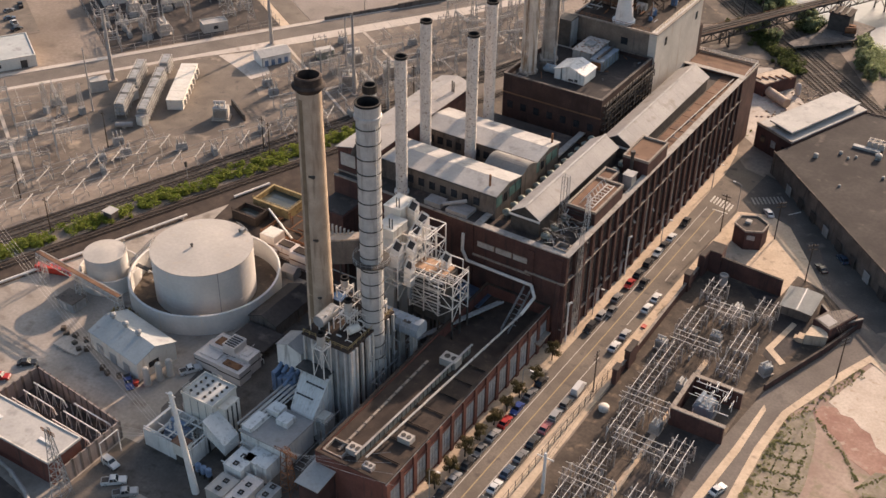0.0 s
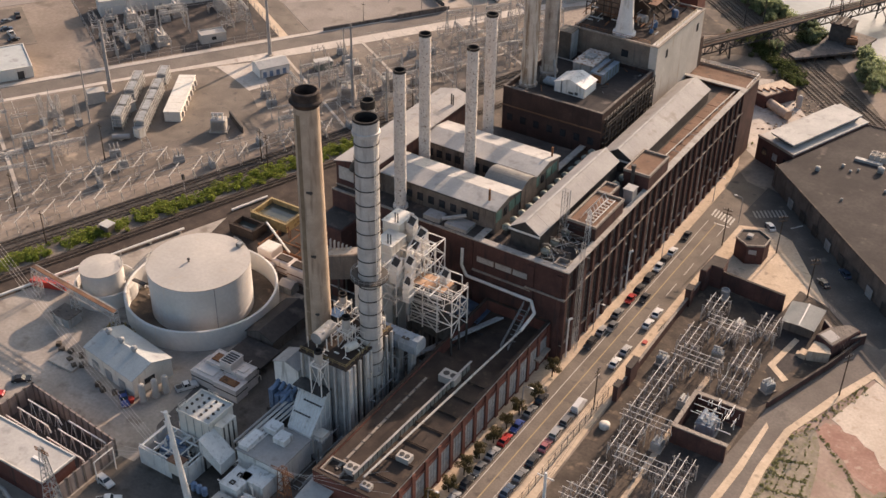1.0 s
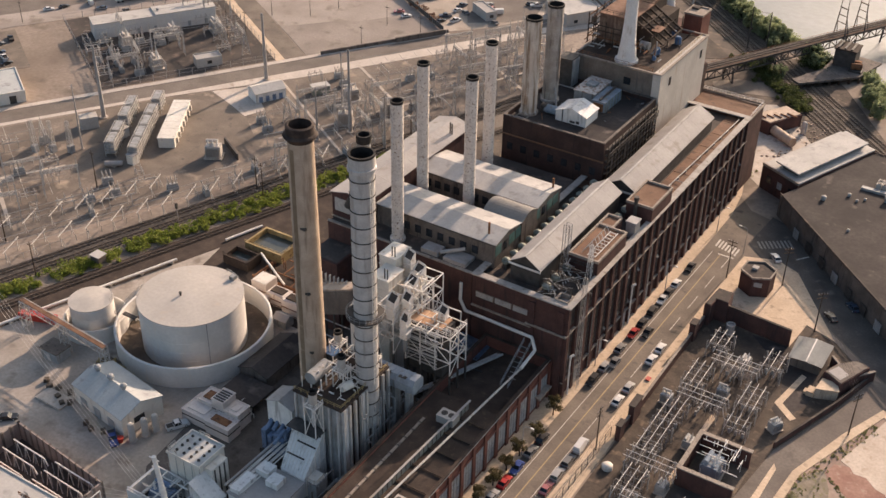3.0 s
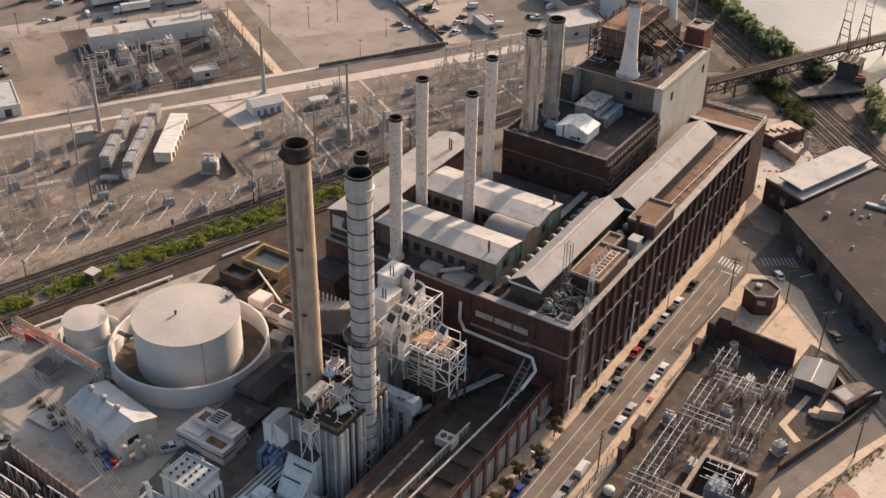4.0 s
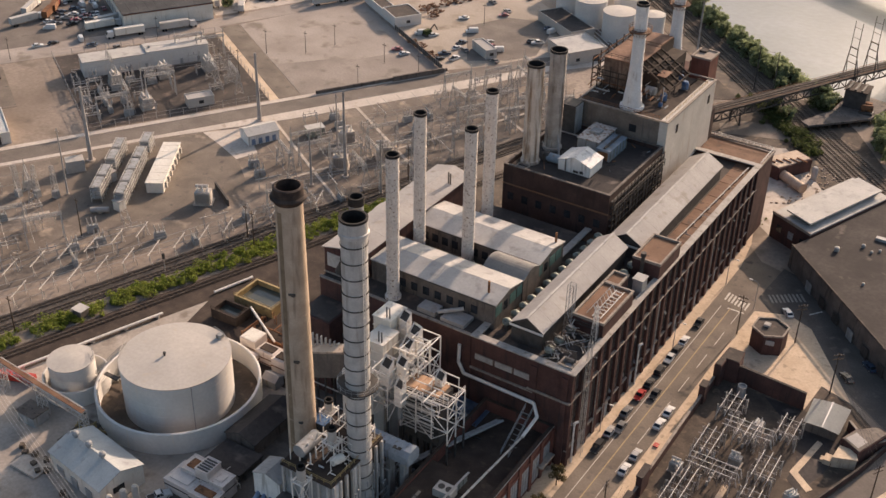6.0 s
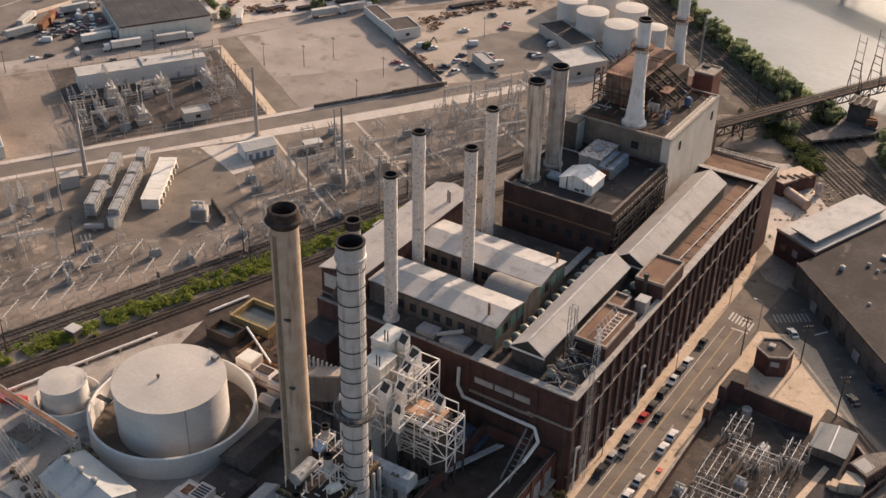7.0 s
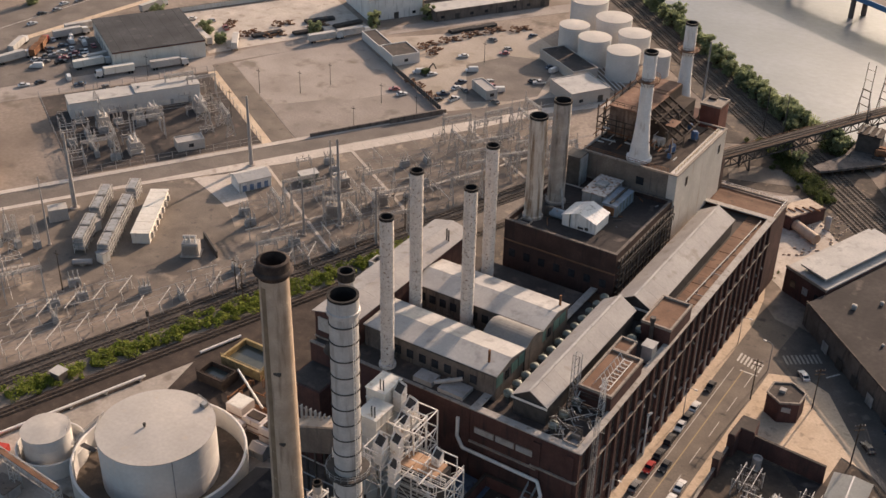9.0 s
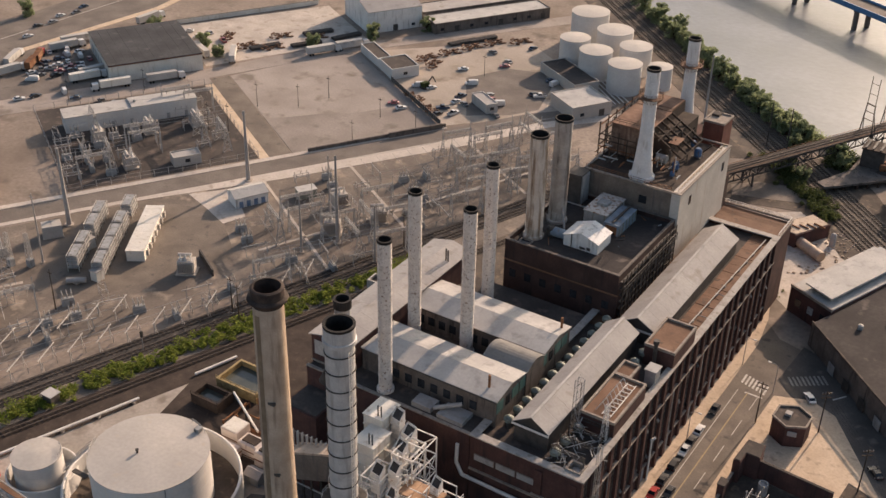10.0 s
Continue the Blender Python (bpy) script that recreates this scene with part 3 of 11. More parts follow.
# collapsed steel grillage and lattice mast at the south-east corner of the roof
gr = thing("steel_grillage", "tangle of bare steel framing on the roof corner", "steel frame", (-99.5, 221, 26.5))
bm = bmesh.new()
for k in range(46):
    a = Vector((RND.uniform(-104, -96.5), RND.uniform(215.5, 227.5), RND.uniform(26.6, 30.5)))
    d = Vector((RND.uniform(-3.5, 3.5), RND.uniform(-3.5, 3.5), RND.uniform(-1.5, 2.0)))
    b = a + d
    b.z = min(max(b.z, 26.6), 31.5)
    bm_beam(bm, a, b, RND.uniform(0.08, 0.17))
part("member", bm, GREY_STEEL, gr)
bm = bmesh.new()
for y in (216, 220, 224, 227.6):
    bm_beam(bm, (-104, y, 26.5), (-104, y, 31), 0.2)
    bm_beam(bm, (-96.4, y, 26.5), (-96.4, y, 31), 0.2)
    bm_truss(bm, (-104, y, 31), (-96.4, y, 31), 0.9, 8, 0.12)
part("frame", bm, DARK_STEEL, gr)
lm = thing("lattice_mast", "grey lattice mast standing on the hall roof", "mast", (-103.9, 229.6, 26.5))
part("mast", bm_lattice_mast(bmesh.new(), -104.3, 228.0, 26.5, 40.0, 1.7, 1.5, 7, 0.11), GREY_STEEL, lm)
bm = bmesh.new()
bm_lattice_mast(bm, -97.2, 227.2, 26.5, 37.0, 1.4, 0.6, 7, 0.1)
part("leaning_frame", bm, PALE_STEEL, lm)
hb = thing("roof_hatch", "open square hatch with a pale stone kerb", "hatch", (-97.8, 215.6, 26.5))
part("kerb", bm_frame(bmesh.new(), -99.6, 213.8, -96.0, 217.2, 26.5, 28.3, 0.45), STONE, hb)
part("cover", box(-98.6, 214.6, 26.5, -97.0, 216.4, 27.3), GREY_STEEL, hb)
lad = thing("roof_boiler_frame", "low ladder frame of pale steel on a penthouse deck", "steel frame", (-98, 236, 31.7))
bm = bmesh.new()
for k in range(9):
    bm_beam(bm, (-99.2, 230 + 1.5 * k, 32.2), (-97.2, 230 + 1.5 * k, 32.2), 0.14)
for x in (-99.2, -97.2):
    bm_beam(bm, (x, 229.5, 32.2), (x, 242.5, 32.2), 0.16)
for k in range(7):
    bm_beam(bm, (-98.2, 230.5 + 1.7 * k, 31.7), (-99.8, 231 + 1.7 * k, 34.2), 0.1)
    bm_beam(bm, (-99.8, 231 + 1.7 * k, 34.2), (-101.2, 230.5 + 1.7 * k, 31.7), 0.1)
part("frame", bm, PALE_STEEL, lad)

# ---- western boiler block with the U-shaped white roof ----
wb = thing("boiler_block", "brick boiler block under white coated roofs round a court", "building", (-144, 240, 0))
part("wall", box(-166, HY0, 0, -121.7, 268, 26.0), BRICK, wb)
part("roof", box(-165.5, HY0 + 0.7, 26.0, -122, 267.5, 27.7), TAR, wb)
part("parapet", box(-166, HY0, 26.0, -121.7, HY0 + 0.5, 27.5), BRICK, wb)
part("coping", box(-166.1, HY0 - 0.2, 27.5, -121.6, HY0 + 0.65, 27.8), STONE, wb)


def white_wing(x0, y0, x1, y1, z_eave, rise, south, hip=0.0):
    """A long wing under a shallow white roof of coated sheets, hipped at its west end."""
    m = (y0 + y1) / 2
    part("wing_wall", gable_body(x0 + 0.3 + hip * 0.6, y0 + 0.3, x1 - 0.3, y1 - 0.3, 26.3, z_eave - 0.35, z_eave + rise - 0.45, "x"), south, wb)
    if hip:
        part("wing_wall", box(x0 + 0.3, y0 + 0.3, 26.3, x0 + 0.3 + hip * 0.6, y1 - 0.3, z_eave - 0.35), south, wb)
        bm = bmesh.new()
        for lo in (0.0, -0.3):
            a, b, c = (bm.verts.new(q) for q in ((x0, y0, z_eave + lo), (x0 + hip, m, z_eave + rise + lo), (x0, y1, z_eave + lo)))
            d, e = bm.verts.new((x0 + hip, y0, z_eave + lo)), bm.verts.new((x0 + hip, y1, z_eave + lo))
            bm.faces.new((a, b, c))
            bm.faces.new((a, d, b))
            bm.faces.new((b, e, c))
        part("hip_sheet", bm, WHITE_ROOF, wb)
    n = max(2, int((x1 - x0 - hip) / 4.4))
    for k in range(n):
        a, b = x0 + hip + (x1 - x0 - hip) * k / n, x0 + hip + (x1 - x0 - hip) * (k + 1) / n
        part("roof_sheet", bm_gable(bmesh.new(), a + 0.012, y0, b - 0.012, y1, z_eave - 0.3, z_eave + rise - 0.3, 0.3, 0.0, "x"), WHITE_ROOF, wb, "white coated pitched roof" if k == 0 else "")
    part("gutter", box(x0 + hip, y0 - 0.22, z_eave - 0.35, x1, y0 - 0.02, z_eave - 0.1), DARK_STEEL, wb)


GREY_BRICK = material("sooty_grey_brick", (0.12, 0.10, 0.085), (0.20, 0.165, 0.14), 0.9, scale=0.3, fine=3.0, stain=(0.06, 0.05, 0.045), amount=0.5, streak=True)
white_wing(-154.8, 218.4, -118.7, 231.4, 33.7, 1.3, GREY_BRICK, 5.0)
white_wing(-156.0, 239.6, -118.7, 253.0, 33.7, 1.3, GREY_BRICK)
# barrel-topped link between the two wings
bm = bmesh.new()
prof = [(231.45 + 8.1 * k / 10, 33.5 + 1.5 * math.sin(math.pi * k / 10)) for k in range(11)]
rows = [[bm.verts.new((x, y, z)) for y, z in prof + [(239.55, 26.3), (231.45, 26.3)]] for x in (-130.0, -118.75)]
for i in range(13):
    j = (i + 1) % 13
    bm.faces.new((rows[0][i], rows[0][j], rows[1][j], rows[1][i]))
bm.faces.new(rows[0])
bm.faces.new(rows[1][::-1])
part("link_wall", bm, GREY_BRICK, wb)
bm = bmesh.new()
rows = [[bm.verts.new((x, y, z + 0.06)) for y, z in prof] for x in (-130.2, -118.55)]
for i in range(10):
    bm.faces.new((rows[0][i], rows[0][i + 1], rows[1][i + 1], rows[1][i]))
bmesh.ops.solidify(bm, geom=bm.faces[:], thickness=0.2)
part("barrel_roof", bm, WHITE_ROOF, wb, "white coated barrel roof")
wme = mesh_of("window", box(-0.9, -0.08, 0, 0.9, 0.02, 2.2), WINDOW_DARK)
for k in range(8):
    inst("window", wme, wb, -148.5 + 3.4 * k, 218.62, 29.2)
    inst("window", wme, wb, -152.5 + 3.0 * k, 239.82, 29.5)
gwm = mesh_of("window", box(-0.02, -0.8, 0, 0.1, 0.8, 2.4), WINDOW_DARK)
gpm = mesh_of("green_panel", box(-0.02, -1.4, 0, 0.08, 1.4, 2.8), GREEN_WALL)
for k in range(10):
    inst("window" if k % 3 == 1 else "green_panel", gwm if k % 3 == 1 else gpm, wb, -118.98, 220.3 + 3.3 * k, 30.0)
part("roof_pipe", lathe(-122.5, 221.5, [(0.3, 33.9), (0.3, 37.5)], 10), RUST, wb)
part("roof_pipe", lathe(-120.2, 250.6, [(0.3, 33.6), (0.3, 37.0)], 10), RUST, wb)
part("court_floor", box(-156, 231.5, 27.7, -130.2, 239.5, 27.9), TAR, wb)
part("lean_to_roof", prism([(-130.8, 213.4), (-124.3, 213.4), (-124.3, 218.1), (-130.8, 218.1)], 27.7, 28.7), GREY_METAL_ROOF, wb)
part("skylight", box(-137.5, 213.6, 27.7, -132.5, 217.2, 29.0), GREY_METAL_ROOF, wb)
part("duct", bm_pipe(bmesh.new(), (-132, 214, 29.3), (-127, 217.8, 30.0), 0.5, 10), GREY_METAL_ROOF, wb, smooth=True)
# gabled western strip
ws = thing("coal_bunker_house", "tall brick house with a pale ribbed pitched roof", "building", (-160.5, 240, 26))
part("wall", gable_body(-165.9, 214.6, -155.2, 266, 26.3, 35.2, 36.6, "y"), BRICK, ws)
for k in range(13):
    part("roof_panel", bm_gable(bmesh.new(), -166.3, 214.0 + 4.03 * k, -154.8, 218.0 + 4.03 * k, 35.3, 36.7, 0.22, 0.0, "y"), GREY_METAL_ROOF, ws)
part("white_panel", box(-165.0, 214.45, 30.2, -160.2, 214.62, 34.0), WHITE_ROOF, ws, "blank white painted panel")
part("band", box(-166.05, 214.4, 28.0, -155, 214.6, 28.4), STONE, ws)
part("flue", lathe(-157.2, 258, [(0.2, 36), (0.2, 39.5)], 8), DARK_STEEL, ws)
part("flue", lathe(-156.6, 258, [(0.2, 36), (0.2, 39.2)], 8), DARK_STEEL, ws)
bz = thing("brick_bay", "lower brick bay with stone bands beside the stacks", "building", (-160, 209, 0))
part("wall", box(-166, 203.5, 0, -156.5, 212.6, 22), BRICK, bz)
part("band", box(-166.15, 203.3, 15.5, -156.3, 203.5, 15.9), STONE, bz)
part("band", box(-166.15, 203.3, 9.5, -156.3, 203.5, 9.9), STONE, bz)
part("roof", box(-165.6, 204, 22, -156.9, 212.4, 22.2), TAR, bz)

# ---- northern boiler house ----
bh = thing("boiler_house", "tall dark brick boiler house with a sunken roof deck", "building", (-131, 308, 0))
BX0, BX1, BY0, BY1 = -147.6, -115.6, 271, 346
# Darker copy of the brick, with the south wall's shade in its colour.
SHADED_BRICK = material("brick_darkened_for_shade", (0.046, 0.029, 0.025), (0.082, 0.049, 0.041), 0.95, scale=0.25, fine=2.5, stain=(0.035, 0.026, 0.023), amount=0.5, streak=True)
part("wall", box(BX0, BY0, 0, BX1, BY1, 36), SHADED_BRICK, bh)
part("deck", box(BX0 + 0.7, BY0 + 0.7, 36, BX1 - 0.7, 305.3, 38.2), DARK_ROOF, bh)
part("parapet", bm_frame(bmesh.new(), BX0, BY0, BX1, 305.3, 36, 39.4, 0.7), SHADED_BRICK, bh)
part("coping", bm_frame(bmesh.new(), BX0 - 0.1, BY0 - 0.1, BX1 + 0.1, 305.2, 39.4, 39.65, 0.75), GREY_BRICK, bh)
part("stone_band", box(BX0 - 0.1, BY0 - 0.2, 33.5, BX1 + 0.1, BY0, 33.9), BROWN_ROOF, bh)
for k in range(6):
    part("ledge", box(BX1, 272, 27.6 + k * 1.9, BX1 + 0.9, 305, 27.85 + k * 1.9), DARK_STEEL, bh)
for k in range(16):
    part("gallery_post", box(BX1 + 0.75, 272 + 2.18 * k, 26.4, BX1 + 0.95, 272.2 + 2.18 * k, 38.4), BLACK_BROWN, bh)
    if k < 15 and k % 2:
        part("gallery_sheet", box(BX1 + 0.55, 272.2 + 2.18 * k, 27.8 + 1.9 * (k % 4), BX1 + 0.7, 274.1 + 2.18 * k, 30.9 + 1.9 * (k % 4)), DARK_STEEL, bh)
part("gantry", bm_rails(bmesh.new(), [(BX1 + 1.2, 272, 34), (BX1 + 1.2, 305, 34)], 2.2, 2.2, 0.16), DARK_STEEL, bh)
for k in range(7):
    inst("window", wme, bh, -145 + 4.4 * k, BY0 - 0.02, 29.0)
tw = thing("boiler_tower", "pale rendered tower block with rusted plant on top", "building", (-130, 325, 36))
part("wall", box(-143.2, 306.0, 36.25, -117.6, 339.4, 46.4), BRICK, tw)
RENDER = material("cream_render", (0.50, 0.45, 0.39), (0.62, 0.565, 0.495), 0.85, scale=0.15, fine=2.0, stain=(0.45, 0.37, 0.29), amount=0.4, streak=True)
part("render_wall", box(-117.6, 305.4, 26.6, -115.1, 341.5, 46.7), RENDER, tw, "tall cream rendered side wall")
# Render colour lowered to hold the deep shade on the tower's south wall.
GREY_RENDER_DARKENED = material("grey_render_darkened_for_shade", (0.15, 0.122, 0.10), (0.22, 0.185, 0.155), 0.9, scale=0.3, fine=2.0, stain=(0.12, 0.10, 0.09), amount=0.5, streak=True)
part("south_wall", box(-143.3, 305.4, 36.25, -117.6, 306.0, 46.5), GREY_RENDER_DARKENED, tw)
part("coping", bm_frame(bmesh.new(), -143.4, 305.2, -114.9, 341.7, 46.7, 47.05, 0.7), STONE, tw)
part("roof", box(-142.8, 306.2, 46.4, -117.7, 339.2, 46.6), BLACK_BROWN, tw, "sooty rust-stained roof deck")
part("window", box(-126.6, 305.28, 41.4, -124.4, 305.42, 43.6), WINDOW_DARK, tw)
part("window", box(-115.12, 312.2, 41.0, -115.0, 313.6, 43.6), WINDOW_DARK, tw)
part("window", box(-115.12, 336.2, 41.0, -115.0, 337.6, 43.6), WINDOW_DARK, tw)
part("railing", bm_rails(bmesh.new(), [(-116.2, 306.5, 47.0), (-116.2, 339, 47.0)], 1.1, 2.0, 0.09), YELLOW, tw)
ru = thing("rusted_boiler_casing", "rusted steel boiler casing with bare roof frames", "boiler", (-134, 335, 46.55))
part("casing", box(-141.5, 318, 46.6, -131, 344, 55.95), BLACK_BROWN, ru)
STAINED = material("stained_cream_steel", (0.085, 0.052, 0.038), (0.30, 0.225, 0.17), 0.85, scale=0.35, fine=2.0, stain=(0.10, 0.06, 0.045), amount=0.75, streak=True)
part("casing_front", box(-141.6, 317.6, 47.25, -130.8, 318, 56.05), STAINED, ru)
ORANGE_ROOF = material("orange_rust_roof", (0.15, 0.08, 0.052), (0.28, 0.165, 0.11), 0.9, scale=0.3, fine=2.0, stain=(0.18, 0.09, 0.05), amount=0.45)
part("roof", box(-141.9, 317.3, 56.05, -130.6, 333, 56.35), ORANGE_ROOF, ru)
part("roof", box(-141.9, 333.1, 56.05, -131, 343, 56.45), BROWN_ROOF, ru)
part("torn_sheet", box(-137, 335, 56.45, -131, 343, 56.57), ORANGE_ROOF, ru)
for k in range(5):
    y = 319.5 + 3.6 * k
    part("rafter", beam((-131, y, 55.75), (-121, y, 49.75), 0.35, 0.6), BLACK_BROWN, ru)
for x in (-128, -124.5, -121.2):
    part("purlin", beam((x, 318, 54.05 - (x + 128) * 0.6), (x, 334.6, 54.05 - (x + 128) * 0.6), 0.25, 0.4), BLACK_BROWN, ru)
part("torn_sheet", prism([(-126.2, 321), (-123.4, 321), (-123.4, 326), (-126.2, 326)], 52.75, 52.9), ORANGE_ROOF, ru)
# Black-brown box filling the space under the rafters.
part("sooty_casing", box(-130.9, 322, 46.65, -126.2, 343, 52.95), BLACK_BROWN, ru)
for k in range(70):
    a = Vector((RND.uniform(-143, -118.5), RND.uniform(309.5, 317 if k % 2 else 341), RND.uniform(46.75, 51.25)))
    d = Vector(RND.choice(((1, 0, 0), (0, 1, 0), (0, 0, 1), (0.6, 0, 0.7)))) * RND.uniform(1.5, 4.5)
    part("pipe", bm_beam(bmesh.new(), a, a + d, RND.uniform(0.12, 0.34)), (DARK_STEEL, RUST, BLACK_BROWN, GREY_STEEL)[k % 4], ru)
# bare steel framing round the casing
for x in (-144.4, -142.6):
    for k in range(6):
        y = 316 + 5.2 * k
        part("column", beam((x, y, 46.55), (x, y, 56.25), 0.28, 0.28), BLACK_BROWN, ru)
    for z in (49.25, 52.25, 55.25):
        part("girt", beam((x, 315.5, z), (x, 342.5, z), 0.22, 0.3), RUST if z > 52.75 else BLACK_BROWN, ru)
for k in range(5):
    x = -141 + 2.6 * k
    part("column", beam((x, 315.6, 46.55), (x, 315.6, 52.95 + (k % 2) * 1.5), 0.24, 0.24), BLACK_BROWN, ru)
for z in (49.15, 51.35, 52.95):
    part("girt", beam((-144.4, 315.6, z), (-130.4, 315.6, z), 0.2, 0.28), RUST if z < 49.75 else BLACK_BROWN, ru)
part("railing", bm_rails(bmesh.new(), [(-142.8, 305.7, 47.0), (-118, 305.7, 47.0)], 1.2, 1.8, 0.09), RUST, tw)
part("roof_railing", bm_rails(bmesh.new(), [(-141.6, 345.6, 56.45), (-141.6, 317.6, 56.45), (-131, 317.6, 56.45)], 1.2, 2.0, 0.1), BLACK_BROWN, ru)
BLUE = material("faded_blue_paint", (0.05, 0.10, 0.20), (0.10, 0.17, 0.28), 0.6, scale=0.8, fine=4.0, stain=(0.12, 0.09, 0.07), amount=0.4)
for x, y, s in ((-122.5, 319, 2.0), (-120.5, 330, 2.2), (-124, 335.5, 1.6), (-121.5, 314.5, 1.3)):
    t = thing("blue_pump_unit", "faded blue pump unit among rusted pipes", "pump", (x, y, 46.6), "blue units on the tower roof")
    part("body", lathe(x, y, [(s * 0.45, 46.6), (s * 0.5, 46.6 + s * 0.9), (s * 0.3, 46.6 + s * 1.2)], 14), BLUE, t, smooth=True)
    part("base", box(x - s * 0.6, y - s * 0.6, 46.59, x + s * 0.6, y + s * 0.6, 46.9), DARK_STEEL, t)
for x, y in ((-130.2, 314.2), (-127.2, 320.5)):
    t = thing("steel_drum_tank", "grey horizontal drum beside the white chimney", "tank", (x, y, 46.6))
    part("drum", bm_pipe(bmesh.new(), (x - 1.5, y, 48.05), (x + 1.5, y, 48.05), 1.2, 16), GREY_STEEL, t, smooth=True)
    part("saddle", box(x - 1, y - 0.9, 46.6, x + 1, y + 0.9, 47.25), DARK_STEEL, t)
bt = thing("brick_stair_tower", "tall red brick stair tower beside the rusted plant", "tower", (-119.5, 352, 0))
part("wall", box(-125.4, 346.0, 0, -119.4, 353.2, 50.3), RED_BRICK, bt)
part("coping", bm_frame(bmesh.new(), -125.6, 345.8, -119.2, 353.4, 50.3, 50.9, 0.5), STONE, bt)
part("roof", box(-125.1, 346.3, 50.3, -119.7, 352.9, 50.55), STONE, bt)
part("roof_hatch", box(-124.8, 350.4, 50.55, -122.6, 352.6, 51.2), TAR, bt)
DUSTY_BLUE = material("dusty_blue_paint", (0.17, 0.21, 0.25), (0.27, 0.31, 0.35), 0.7, scale=0.5, fine=2.0, stain=(0.22, 0.15, 0.11), amount=0.45, streak=True)
# plant on the sunken deck
D = 38.2
vh = thing("ventilation_house", "pale ribbed sheet metal vent house with a pitched roof", "plant house", (-130.2, 282.6, D), "plant houses on the boiler deck")
part("wall", gable_body(-135.0, 278.8, -125.4, 286.5, D, D + 3.0, D + 4.7, "y"), BLUE_GREY, vh)
for k in range(6):
    a = 278.6 + 1.36 * k
    part("roof_panel", bm_gable(bmesh.new(), -135.3, a, -125.1, a + 1.32, D + 2.9, D + 4.75, 0.14, 0, "y"), BLUE_GREY, vh)
part("louvre", box(-128.4, 278.7, D + 0.5, -127.4, 278.79, D + 1.3), DARK_STEEL, vh)
part("louvre", box(-130.4, 278.7, D + 0.4, -128.8, 278.79, D + 1.0), DARK_STEEL, vh)
part("vent_pipe", lathe(-132.6, 278.4, [(0.14, D), (0.14, D + 4.0)], 8), DARK_STEEL, vh)
part("duct", bm_pipe(bmesh.new(), (-139.6, 281.4, D + 1.3), (-135.05, 281.4, D + 1.3), 1.3, 14), DUSTY_BLUE, vh, smooth=True)
part("elbow", lathe(-139.9, 281.4, [(1.3, D), (1.3, D + 2.2), (0.8, D + 2.7)], 14), DARK_STEEL, vh, smooth=True)
fan = thing("fan_house", "long white metal fan house with rust-blotched roof", "plant house", (-133, 298, D), "plant houses on the boiler deck")
part("wall", box(-136.2, 292.4, D, -129.7, 303.6, D + 3.6), GREY_STEEL, fan)
BLOTCH = material("rust_blotched_white", (0.50, 0.45, 0.40), (0.62, 0.57, 0.51), 0.8, scale=0.5, fine=2.0, stain=(0.24, 0.14, 0.09), amount=0.75)
for k in range(3):
    part("roof_panel", box(-136.4, 292.2 + 3.9 * k, D + 3.6, -129.5, 296.05 + 3.9 * k, D + 3.85), BLOTCH, fan)
part("hood", box(-134.6, 296.6, D + 3.85, -131.6, 299.4, D + 4.5), GREY_STEEL, fan)
bxa = thing("blue_fan_annex", "faded blue ribbed casing streaked with rust", "plant house", (-127.2, 295.4, D), "plant houses on the boiler deck")
part("body", box(-129.4, 290.2, D, -125.0, 301.2, D + 3.2), DUSTY_BLUE, bxa)
for k in range(6):
    part("rib", box(-125.0, 290.6 + 2.0 * k, D, -124.85, 290.85 + 2.0 * k, D + 3.2), VENT_GREEN, bxa)
part("end_panel", box(-128.8, 290.05, D + 0.2, -125.6, 290.19, D + 2.6), RUST, bxa)
part("top_pipe", bm_pipe(bmesh.new(), (-127.0, 290.6, D + 3.6), (-127.0, 300.8, D + 3.6), 0.35, 10), DARK_STEEL, bxa, smooth=True)
sil = thing("dust_casing", "dark upright steel casing on the boiler deck", "casing", (-143.4, 302, D))
part("shell", box(-145.6, 299.4, D, -141.0, 304.6, 47.2), DARK_STEEL, sil)
part("side_panel", box(-141.0, 299.8, D + 0.2, -140.8, 304.2, 46.8), GREY_STEEL, sil)
part("base_beam", beam((-146, 299.2, D + 0.4), (-139.0, 299.2, D + 0.4), 0.3, 0.3), GREY_METAL_ROOF, sil)
part("duct", bm_pipe(bmesh.new(), (-140.2, 287.8, D + 5.0), (-138.2, 285.4, D + 0.6), 0.3, 10), GREY_METAL_ROOF, sil, smooth=True)
kf = thing("roof_kerb_frame", "pale stone kerb frame lying on the boiler deck", "kerb", (-143.6, 275.0, D))
part("kerb", bm_frame(bmesh.new(), -145.2, 273.6, -141.8, 275.6, D, D + 0.4, 0.3), STONE, kf)
for k in range(26):
    a = Vector((RND.uniform(-146.4, -117), RND.uniform(272.4, 304), D))
    if -137.5 < a.x < -124 and 277 < a.y < 304:
        continue
    t = thing("deck_scrap", "short length of rusty pipe lying on the deck", "scrap", tuple(a), "scrap on the boiler deck")
    part("piece", bm_pipe(bmesh.new(), (a.x, a.y, D + 0.15), (a.x + RND.uniform(-2, 2), a.y + RND.uniform(-2, 2), D + 0.15 + RND.choice((0, 0, 0.9))), RND.uniform(0.1, 0.18), 6), (DARK_STEEL, RUST, GREY_STEEL)[k % 3], t)

# ---- chimneys ----


